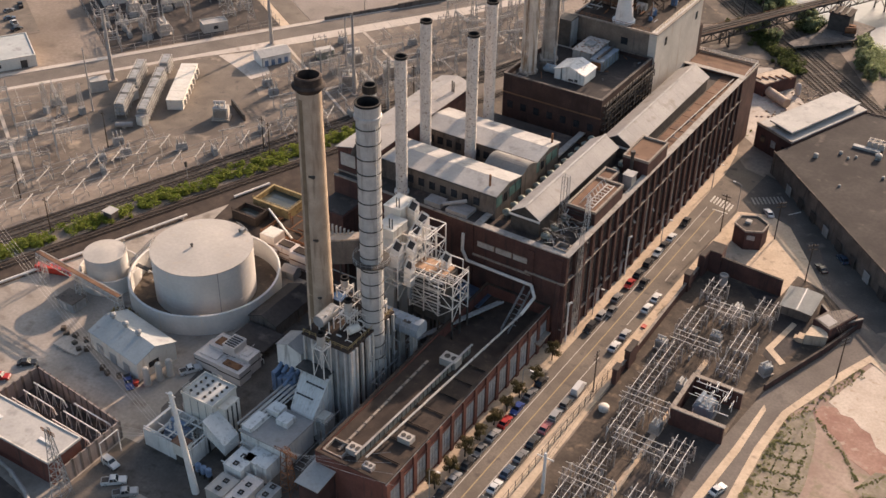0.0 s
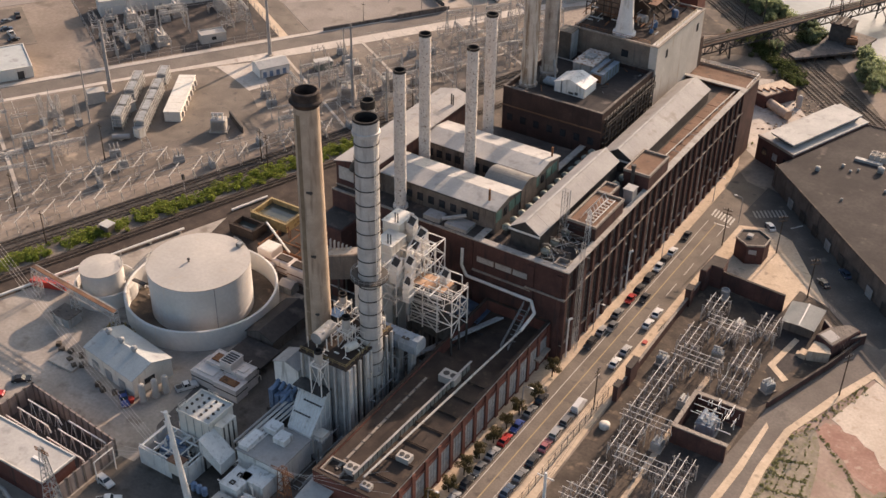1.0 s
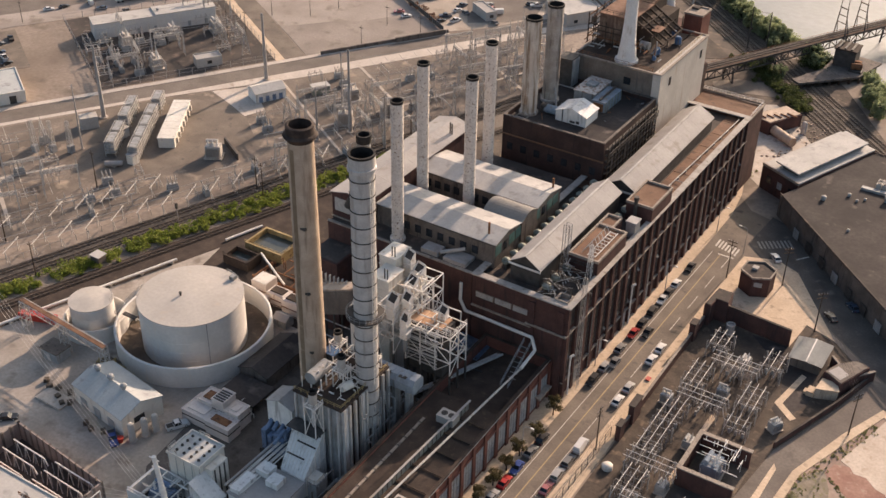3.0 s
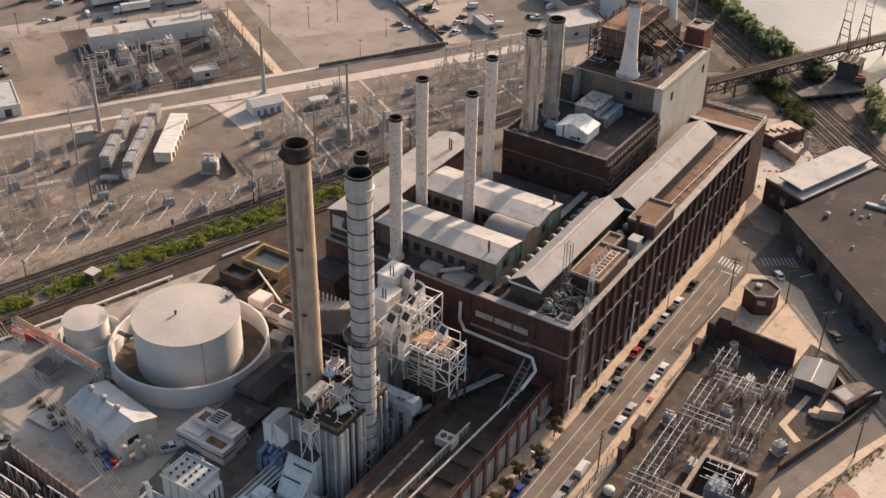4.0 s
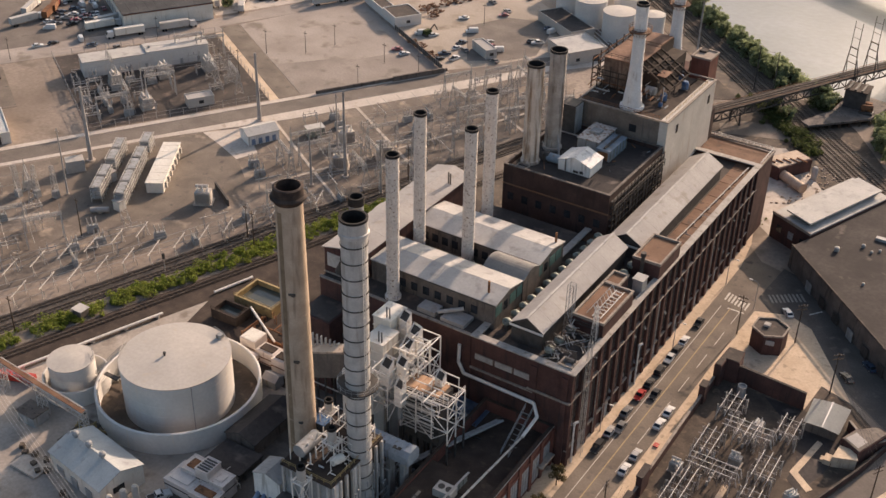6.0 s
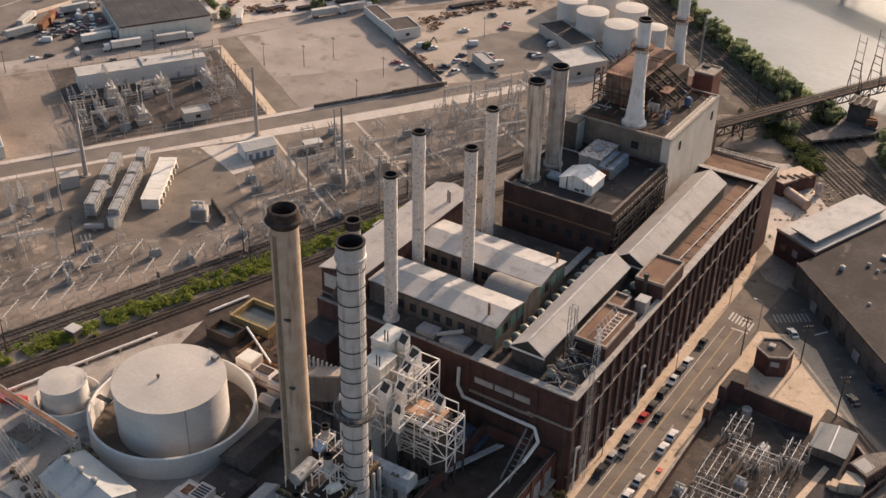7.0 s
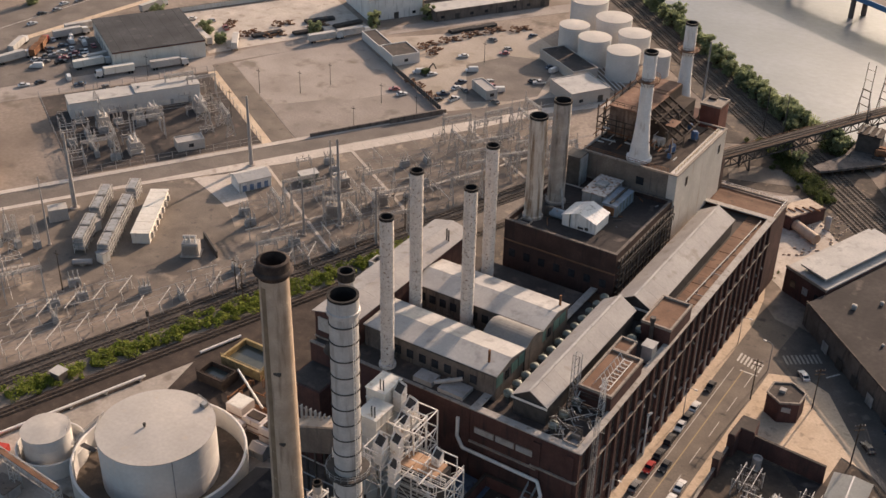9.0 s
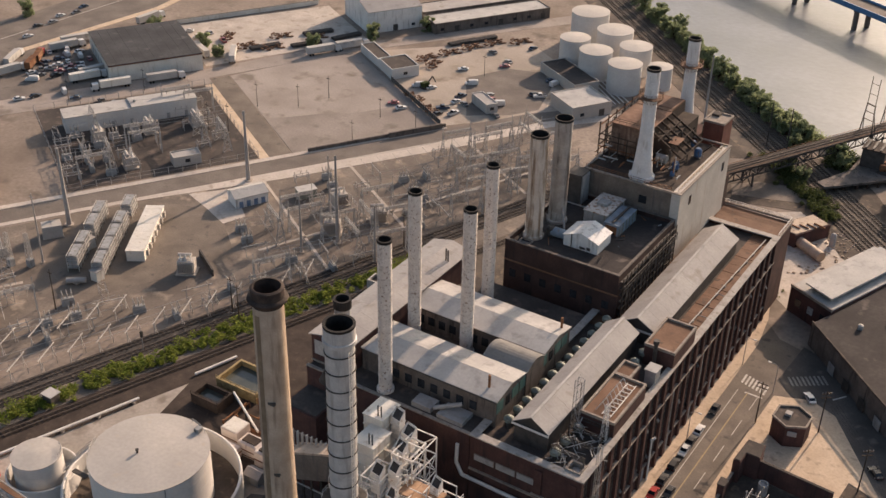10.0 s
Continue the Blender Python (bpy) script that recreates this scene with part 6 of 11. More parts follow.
VESSEL_BLUE = material("blue_grey_lagging", (0.24, 0.275, 0.31), (0.34, 0.375, 0.405), 0.65, scale=0.4, fine=2.0, stain=(0.20, 0.19, 0.18), amount=0.4, streak=True)
part("shell", hull(-127.6, -116.2, 1.0), VESSEL_BLUE, dk)
for k in range(8):
    part("band", hull(-127.2 + 1.5 * k, -126.95 + 1.5 * k, 1.06), VESSEL_BLUE, dk)
part("louvre", box(-124.5, 178.6, 19.45, -122.5, 179.5, 19.56), DARK_STEEL, dk)
part("louvre", box(-120.5, 178.6, 19.45, -118.5, 179.5, 19.56), DARK_STEEL, dk)
for x in (-125.8, -122.2, -118.6):
    part("leg", box(x - 0.5, 179.4, 0, x + 0.5, 181.4, 15.8), GREY_STEEL, dk)
pb = thing("pipe_bundle", "bundle of grey pipes crossing the dark gap", "pipework", (-114, 200, 0))
bm = bmesh.new()
for k in range(3):
    bm_pipe(bm, (-122.5 + 0.8 * k, 184, 9 + 0.3 * k), (-111.0 + 0.8 * k, 208, 10.5 + 0.3 * k), 0.3, 8)
bm_pipe(bm, (-121.6, 186, 8.2), (-121.6, 186, 3), 0.35, 8)
bm_pipe(bm, (-119.5, 206, 10.5), (-116.8, 204.4, 10.5), 0.8, 10)
part("pipe", bm, GREY_STEEL, pb)
for x, y in ((-120.5, 187), (-117, 194.5), (-113.5, 202)):
    part("support", box(x - 0.2, y - 0.2, 0, x + 1.8, y + 0.2, 8.8), DARK_STEEL, pb)

# ---- white ducted steelwork behind the stacks ----


def steel_bay(name, label, x0, y0, x1, y1, z0, z1, nx, ny, nz, mat, w=0.3):
    t = thing(name, label, "steel frame", ((x0 + x1) / 2, (y0 + y1) / 2, z0), "open steel frames of the plant")
    bre = bmesh.new()
    for i in range(nx + 1):
        for j in range(ny + 1):
            x, y = x0 + (x1 - x0) * i / nx, y0 + (y1 - y0) * j / ny
            part("column", beam((x, y, z0), (x, y, z1), w), mat, t)
    for k in range(1, nz + 1):
        z = z0 + (z1 - z0) * k / nz
        zp = z0 + (z1 - z0) * (k - 1) / nz
        for j in range(ny + 1):
            y = y0 + (y1 - y0) * j / ny
            bm_beam(bre, (x0, y, z), (x1, y, z), w * 0.9)
            for i in range(nx):
                xa, xb = x0 + (x1 - x0) * i / nx, x0 + (x1 - x0) * (i + 1) / nx
                if j in (0, ny):
                    bm_beam(bre, (xa, y, zp if (i + k) % 2 else z), (xb, y, z if (i + k) % 2 else zp), w * 0.6)
        for i in range(nx + 1):
            x = x0 + (x1 - x0) * i / nx
            bm_beam(bre, (x, y0, z), (x, y1, z), w * 0.9)
            for j in range(ny):
                ya, yb = y0 + (y1 - y0) * j / ny, y0 + (y1 - y0) * (j + 1) / ny
                if i in (0, nx):
                    bm_beam(bre, (x, ya, zp if (j + k) % 2 else z), (x, yb, z if (j + k) % 2 else zp), w * 0.6)
    part("bracing", bre, mat, t)
    return t


f1 = steel_bay("duct_frame", "white open steel frame round slanting ducts", -129.6, 195.0, -124.6, 204.2, 18, 31.6, 1, 2, 3, WHITE_STEEL, 0.24)
f3 = steel_bay("duct_frame", "white open steel frame under the lower ducts", -132.6, 188.4, -128.4, 194.4, 16, 29.0, 1, 1, 3, WHITE_STEEL, 0.24)
f2 = steel_bay("platform_frame", "white open steel frame under a rusty platform", -126.2, 190.2, -113.8, 197.4, 14.5, 25.4, 3, 2, 3, WHITE_STEEL, 0.24)
# Lower columns of the white frames, coloured dark for the shade down there.
for fr_t, xs, ys_, zt in ((f1, (-129.6, -124.6), (195.0, 199.6, 204.2), 18), (f3, (-132.6, -128.4), (188.4, 194.4), 16), (f2, (-126.2, -122.07, -117.93, -113.8), (190.2, 193.8, 197.4), 14.5)):
    for x in xs:
        for y in ys_:
            part("leg", box(x - 0.2, y - 0.2, 0, x + 0.2, y + 0.2, zt), DARK_STEEL, fr_t)
PLANK = material("orange_rusted_planks", (0.40, 0.24, 0.14), (0.56, 0.38, 0.25), 0.85, scale=0.5, fine=2.0, stain=(0.22, 0.12, 0.07), amount=0.45, per_object=0.4)
for k in range(9):
    part("rusty_plank", box(-125.8 + 0.98 * k, 191.4, 25.6, -124.88 + 0.98 * k, 196.4, 25.8 + 0.04 * (k % 3)), PLANK, f2)
part("rail", bm_rails(bmesh.new(), [(-126.2, 190.2, 25.6), (-113.8, 190.2, 25.6), (-113.8, 197.4, 25.6)], 1.1, 1.6, 0.08), PALE_STEEL, f2)
part("louvre_bank", box(-125.8, 191.2, 12, -116.6, 197.0, 25.0), DARK_STEEL, f2)
for k in range(11):
    part("louvre_rail", beam((-126.1, 190.6, 15.0 + 0.98 * k), (-117.6, 190.6, 15.0 + 0.98 * k), 0.16, 0.34), YARD_STEEL, f2)
for x, y, z1, w in ((-130.0, 190.7, 30.6, 1.1), (-127.5, 193.0, 30.6, 1.0), (-129.5, 198.2, 31.6, 1.1), (-130.3, 202.5, 32.2, 1.1), (-134.4, 204.4, 33.4, 1.1), (-125.4, 189.0, 27.8, 0.95), (-119.1, 195.6, 28.6, 0.95)):
    t = thing("relief_duct", "white square duct with a slanted dark mouth", "duct", (x, y, z1 - 6), "white relief ducts")
    z0 = z1 - 6
    bm = bm_frame(bmesh.new(), x - w, y - w, x + w, y + w, z0, z1, 0.14)
    for v in bm.verts:
        if v.co.z > z1 - 0.01:
            v.co.z += 0.75 * (v.co.y - y) - 0.3 * (v.co.x - x)
    part("casing", bm, WHITE_STEEL, t)
    bm = box(x - w + 0.15, y - w + 0.15, z0 + 0.1, x + w - 0.15, y + w - 0.15, z1 - 0.5)
    for v in bm.verts:
        if v.co.z > z1 - 0.6:
            v.co.z += 0.75 * (v.co.y - y) - 0.3 * (v.co.x - x)
    part("throat", bm, DARK_STEEL, t)
    for k in range(3):
        zz = z0 + 5.0 * (k + 1) / 4
        part("flange", bm_frame(bmesh.new(), x - w - 0.12, y - w - 0.12, x + w + 0.12, y + w + 0.12, zz, zz + 0.15, 0.12), WHITE_STEEL, t)
    part("bracket", box(x - 0.4, y - 0.4, z0 - 4, x + 0.4, y + 0.4, z0 + 0.1), GREY_STEEL, t)
for x0, y0, x1, y1, z1 in ((-140.6, 200.6, -135.8, 207.0, 33.2), (-138.6, 194.2, -133.6, 200.4, 31.2)):
    t = thing("precipitator_box", "tall boxy casing with a stained flat roof", "plant house", ((x0 + x1) / 2, (y0 + y1) / 2, 0), "precipitator boxes")
    part("body", box(x0, y0, 0, x1, y1, z1), TAN_CLAD, t)
    part("roof", box(x0 - 0.2, y0 - 0.2, z1, x1 + 0.2, y1 + 0.2, z1 + 0.25), TAN_CLAD, t)
    for k in range(3):
        part("stiffener", bm_frame(bmesh.new(), x0 - 0.14, y0 - 0.14, x1 + 0.14, y1 + 0.14, z1 - 2.6 - 2.6 * k, z1 - 2.4 - 2.6 * k, 0.13), TAN_CLAD, t)
    for dx in (0.8, 1.6):
        part("vent_pipe", lathe(x1 - dx, y0 + 0.8, [(0.16, z1), (0.16, z1 + 3)], 8), DARK_STEEL, t)
si = thing("ash_silo", "tan round-topped ash silo beside the boxes", "silo", (-136.8, 187.0, 0))
part("shell", lathe(-136.8, 187.0, [(2.4, 0), (2.4, 27.5), (1.6, 28.8), (0.3, 29.4)], 24), TAN_CLAD, si, smooth=True)
tw2 = thing("flue_duct", "sloping grey flue duct with a tan top between the stacks", "duct", (-148, 194, 0))
for nm, mt, lo, hi in (("body", GREY_RENDER_DARKENED, -7.0, 0.0), ("top_plate", CHIMNEY_TAN, 0.02, 0.5)):
    bm = box(-154.0, 191.4, 0, -142.4, 195.4, 1)
    for v in bm.verts:
        v.co.z = 22.4 + (v.co.x + 154.0) * 0.4 + (hi if v.co.z > 0.5 else lo)
    part(nm, bm, mt, tw2)
for x in (-153.4, -148.4, -143.2):
    for y in (191.8, 195.0):
        part("duct_post", box(x - 0.2, y - 0.2, 0, x + 0.2, y + 0.2, 15.6 + (x + 154) * 0.4), DARK_STEEL, tw2)
for z in (5.0, 10.0, 14.8):
    part("duct_beam", beam((-153.4, 191.8, z), (-143.2, 191.8, z), 0.25), GREY_STEEL, tw2)
fin = mesh_of("fin", box(-0.12, -0.3, 0, 0.12, 0.3, 4.4), WHITE_ROOF)
for k in range(12):
    inst("fin", fin, tw2, -156.5 + 1.25 * k, 194.7 + 0.02 * k, 22.0)
part("fin_beam", box(-156.8, 194.4, 21.6, -142.5, 195.0, 22.0), GREY_STEEL, tw2)
part("fin_post", box(-156.7, 194.5, 0, -156.1, 194.9, 21.6), GREY_STEEL, tw2)
part("fin_post", box(-143.5, 194.5, 0, -142.9, 194.9, 21.6), GREY_STEEL, tw2)
bs = thing("blue_canopy", "blue-grey sloping canopy in the shaded court", "canopy", (-115, 207, 0))
bm = bmesh.new()
v = [bm.verts.new(p) for p in ((-123.5, 205, 9.5), (-115, 205, 8.6), (-115, 212.2, 8.6), (-123.5, 212.2, 9.5))]
bm.faces.new(v)
bmesh.ops.solidify(bm, geom=bm.faces[:], thickness=0.25)
part("sheet", bm, STEEL_BLUE, bs)
for x in (-123, -115.6):
    part("post", box(x - 0.15, 205.2, 0, x + 0.15, 205.5, 9.0), DARK_STEEL, bs)

# ---- pink-grey process units ----
pk = ((-168.0, 156.5, -160.5, 163.5, 3.4), (-166.5, 160.5, -160.0, 165.5, 4.6), (-161.8, 160.4, -158.2, 165.0, 6.6), (-160.3, 156.0, -153.2, 160.2, 3.8), (-158.0, 160.4, -153.8, 164.8, 4.8))
for k, (x0, y0, x1, y1, h) in enumerate(pk):
    t = thing("process_unit", "pinkish clad process unit with hatches", "plant house", ((x0 + x1) / 2, (y0 + y1) / 2, 0), "pink-grey process units")
    part("body", box(x0, y0, 0, x1, y1, h), PINK_CLAD, t)
    part("roof_lip", bm_frame(bmesh.new(), x0 - 0.1, y0 - 0.1, x1 + 0.1, y1 + 0.1, h - 0.15, h + 0.15, 0.25), PINK_CLAD, t)
    part("band", bm_frame(bmesh.new(), x0 - 0.05, y0 - 0.05, x1 + 0.05, y1 + 0.05, h * 0.55, h * 0.55 + 0.32, 0.14), BLACK_BROWN, t)
    if k == 2:
        for i in range(5):
            part("grille_slat", box(x0 + 0.3, y0 + 0.4 + 0.8 * i, h, x1 - 0.3, y0 + 0.75 + 0.8 * i, h + 0.2), DARK_STEEL, t)
    else:
        part("hatch", box(x0 + 1.0, y0 + 1.0, h, x1 - 1.2, y1 - 1.2, h + 0.3), RUST if k % 2 else PINK_CLAD, t)
for k, (x0, y0, x1, y1, h) in enumerate(((-187, 205, -182, 210, 5.4), (-181.5, 204.5, -175.5, 208.6, 3.8), (-175, 203.0, -168.5, 207.2, 4.6), (-184, 201.6, -180, 204.2, 3.0))):
    t = thing("treatment_unit", "pink-white boxed unit with a rusty waist band", "plant house", ((x0 + x1) / 2, (y0 + y1) / 2, 0), "pink-grey process units")
    part("body", box(x0, y0, 0, x1, y1, h), PINK_CLAD, t)
    part("band", bm_frame(bmesh.new(), x0 - 0.06, y0 - 0.06, x1 + 0.06, y1 + 0.06, h * 0.5, h * 0.5 + 0.3, 0.15), RUST, t)
    part("roof", box(x0 + 0.2, y0 + 0.2, h, x1 - 0.2, y1 - 0.2, h + 0.15), PINK_CLAD if k else TAN_CLAD, t)
    part("waist_band", bm_frame(bmesh.new(), x0 - 0.06, y0 - 0.06, x1 + 0.06, y1 + 0.06, 0.3, 0.55, 0.15), RUST, t)
    if k in (1, 2):
        part("hatch", box(x0 + 0.9, y0 + 0.8, h + 0.15, x1 - 0.9, y1 - 0.8, h + 0.5), BLACK_BROWN, t)
ds = thing("dark_shed", "long dark shed with a low pitched roof", "shed", (-163, 188, 0))
part("wall", gable_body(-166.5, 175.8, -157.8, 192, 0, 3.6, 5.4, "y"), GREY_BRICK, ds)
part("roof", bm_gable(bmesh.new(), -166.5, 175.8, -157.8, 192, 3.7, 5.5, 0.2, 0.3, "y"), DARK_ROOF, ds)
cv = thing("low_canopy", "low dark canopy with open steps beside the tank", "canopy", (-167, 170, 0))
part("sheet", box(-165.5, 166.6, 2.6, -154.5, 175, 2.9), DARK_ROOF, cv)
for x, y in ((-165, 167), (-155, 167), (-165, 174.6), (-155, 174.6)):
    part("post", box(x - 0.12, y - 0.12, 0, x + 0.12, y + 0.12, 2.6), DARK_STEEL, cv)
gb = thing("grey_tank_hut", "small grey hut with a ribbed roof beside the wall", "hut", (-171.5, 199, 0))
part("wall", gable_body(-173.6, 197.6, -169.4, 201, 0, 2.4, 3.4, "x"), GREY_STEEL, gb)
part("roof", bm_gable(bmesh.new(), -173.6, 197.6, -169.4, 201, 2.5, 3.5, 0.12, 0.2, "x"), GREY_METAL_ROOF, gb)
# settling basins
for x0, y0, x1, y1, m, lab in ((-204.5, 213.0, -195.5, 219.0, BLACK_BROWN, "rusty open settling basin of dark water"), (-203.5, 221.5, -190.0, 231.5, YELLOW, "yellow-edged settling basin of murky water")):
    t = thing("settling_basin", lab, "basin", ((x0 + x1) / 2, (y0 + y1) / 2, 0), "settling basins")
    part("wall", bm_frame(bmesh.new(), x0, y0, x1, y1, 0, 3.0, 0.6), m, t)
    part("water", box(x0 + 0.6, y0 + 0.6, 0, x1 - 0.6, y1 - 0.6, 1.4), MURK, t)
    part("railing", bm_rails(bmesh.new(), [(x0, y0, 3), (x1, y0, 3), (x1, y1, 3)], 1.0, 1.6, 0.09), m, t)
wl = thing("pipe_run", "pale pipe run on sleepers beside the basins", "pipe", (-192, 216, 0))
part("pipe", bm_pipe(bmesh.new(), (-195.4, 219.2, 3.2), (-180, 210.5, 3.2), 0.3, 10), PALE_STEEL, wl, smooth=True)
for k in range(5):
    part("post", box(-194.9 + 3.3 * k, 218.8 - 1.85 * k, 0, -194.5 + 3.3 * k, 219.2 - 1.85 * k, 3.0), DARK_STEEL, wl)
setting("oily_ground", prism([(-207, 199.8), (-166.3, 199.8), (-166.3, 262), (-196, 262), (-212, 226)], -0.3, 0.05), BLACK_BROWN, "oily dark ground round the settling basins", "ground")
setting("rear_ground", prism([(-200, 262.1), (-146.6, 262.1), (-146.6, 345), (-196, 345)], -0.3, 0.055), DARK_GRAVEL, "dark gravel between the boiler block and the tracks", "ground")
setting("process_yard", prism([(-164, 140), (-160, 135), (-160, 117), (-118, 117), (-118, 212), (-166, 212), (-167, 166)], -0.3, 0.06), material("oily_asphalt", (0.09, 0.077, 0.067), (0.16, 0.138, 0.118), 0.95, scale=0.15, fine=1.5, stain=(0.06, 0.05, 0.043), amount=0.5), "dark oily asphalt among the process units", "yard")

# ---- street markings and furniture ----


def sx(y):
    return (y - 150) * 0.025


def stripe(name, x, y0, y1, w, mat, label):
    t = setting(name, prism([(x - w / 2 + sx(y0), y0), (x + w / 2 + sx(y0), y0), (x + w / 2 + sx(y1), y1), (x - w / 2 + sx(y1), y1)], 0.02, 0.045), mat, label, "marking")
    return t


stripe("lane_line", -91.6, 90, 297, 0.18, WHITE_LINE, "worn white parking lane line on asphalt")
stripe("lane_line", -86.0, 90, 214, 0.18, WHITE_LINE, "worn white parking lane line on asphalt")
stripe("centre_line", -88.9, 90, 297, 0.32, YELLOW_LINE, "worn yellow centre line on asphalt")
for k in range(7):
    stripe("lane_line", -86.0, 218 + 12 * k, 225 + 12 * k, 0.18, WHITE_LINE, "worn white dash line on asphalt")
setting("stop_line", box(-86.0, 296.6, 0.02, -81.2, 297.1, 0.045), WHITE_LINE, "white stop line before the crossing", "marking")
xw = thing("zebra_crossing", "worn white zebra bars across the street", "crossing", (-85, 302, 0), kind="structure")
for k in range(7):
    x = -88.4 + 1.1 * k
    part("bar", prism([(x, 300.6 - 0.35 * k), (x + 0.55, 300.4 - 0.35 * k), (x + 0.55, 304.6 - 0.35 * k), (x, 304.8 - 0.35 * k)], 0.02, 0.045), WHITE_LINE, xw)
# Worn white marking, dimmed further for the shade over the side street.
WORN_SHADED_LINE = material("worn_marking_dimmed_for_shade", (0.26, 0.235, 0.205), (0.42, 0.385, 0.34), 0.85, scale=1.2, fine=4.0, stain=(0.14, 0.12, 0.10), amount=0.6)
xw2 = thing("zebra_crossing", "worn white zebra bars, dimmed for shade, across the side street", "crossing", (-70, 309, 0), kind="structure")
for k in range(9):
    x, y = -76.2 + 0.95 * k, 306.4 + 0.7 * k
    part("bar", prism([(x, y), (x + 0.5, y + 0.35), (x - 1.9, y + 3.6), (x - 2.4, y + 3.25)], 0.02, 0.045), WORN_SHADED_LINE, xw2)
setting("stop_line", prism([(-65.6, 306.6), (-65.2, 306.3), (-62.6, 309.9), (-63.0, 310.2)], 0.02, 0.045), WHITE_LINE, "white stop line on the side street", "marking")


def street_lamp(x, y, z, rz, label="grey steel street lamp with a curved arm"):
    t = thing("street_lamp", label, "street lamp", (0, 0, 0), "street lamps")
    part("pole", lathe(0, 0, [(0.14, 0), (0.08, 8.6)], 8), GREY_METAL_ROOF, t)
    part("arm", bm_pipe(bm_pipe(bmesh.new(), (0, 0, 8.5), (0.7, 0, 9.1), 0.07, 6), (0.7, 0, 9.1), (2.0, 0, 9.2), 0.07, 6), GREY_METAL_ROOF, t)
    part("lantern", box(1.8, -0.18, 9.08, 2.7, 0.18, 9.3), PALE_STEEL, t)
    t.matrix_basis = pose(x, y, z, 0, 0, rz)
    return t


sl = street_lamp(-93.6, 229, 0.16, 0)
for y in (270, 308, 190, 150):
    copy_thing(sl, pose(-94.6 + sx(y), y, 0.16))
copy_thing(sl, pose(-79.6, 300.5, 0.16, 0, 0, 180))

# ---- vehicles ----


def paint(name, c, rough=0.35, metal=0.0):
    return material(name, tuple(x * 0.9 for x in c), c, rough, metal, scale=1.5, fine=6.0, bump=0.0)


CAR_PAINT = {
    "white": paint("white_car_paint", (0.62, 0.60, 0.57)), "black": paint("black_car_paint", (0.02, 0.02, 0.022)), "grey": paint("grey_car_paint", (0.16, 0.155, 0.15)),
    "silver": paint("silver_car_paint", (0.38, 0.37, 0.36), 0.35, 0.4), "red": paint("red_car_paint", (0.42, 0.025, 0.02)), "blue": paint("blue_car_paint", (0.03, 0.06, 0.22)),
    "maroon": paint("faded_red_car_paint", (0.36, 0.12, 0.12)), "navy": paint("navy_car_paint", (0.035, 0.06, 0.10))}
HEADLIGHT = paint("clear_lamp_lens", (0.6, 0.6, 0.58), 0.1)
TAILLIGHT = paint("red_lamp_lens", (0.3, 0.02, 0.02), 0.2)


def bm_profile(bm, prof, half_w, taper=()):
    """A side outline (x along the car, z up) spread to a width that may narrow with height."""
    zt = dict(taper)
    def hw(z):
        return half_w - sum(max(0.0, z - z0) * k for z0, k in zt.items())
    rows = [[bm.verts.new((x, s * hw(z), z)) for x, z in prof] for s in (-1, 1)]
    n = len(prof)
    bm.faces.new(rows[0])
    bm.faces.new(rows[1][::-1])
    for i in range(n):
        bm.faces.new((rows[0][(i + 1) % n], rows[0][i], rows[1][i], rows[1][(i + 1) % n]))
    return bm


WHEEL_T = mesh_of("tyre", bm_pipe(bmesh.new(), (0, -0.11, 0), (0, 0.11, 0), 0.33, 14), TYRE)
WHEEL_R = mesh_of("rim", bm_pipe(bmesh.new(), (0, -0.12, 0), (0, 0.12, 0), 0.2, 10), PALE_STEEL)


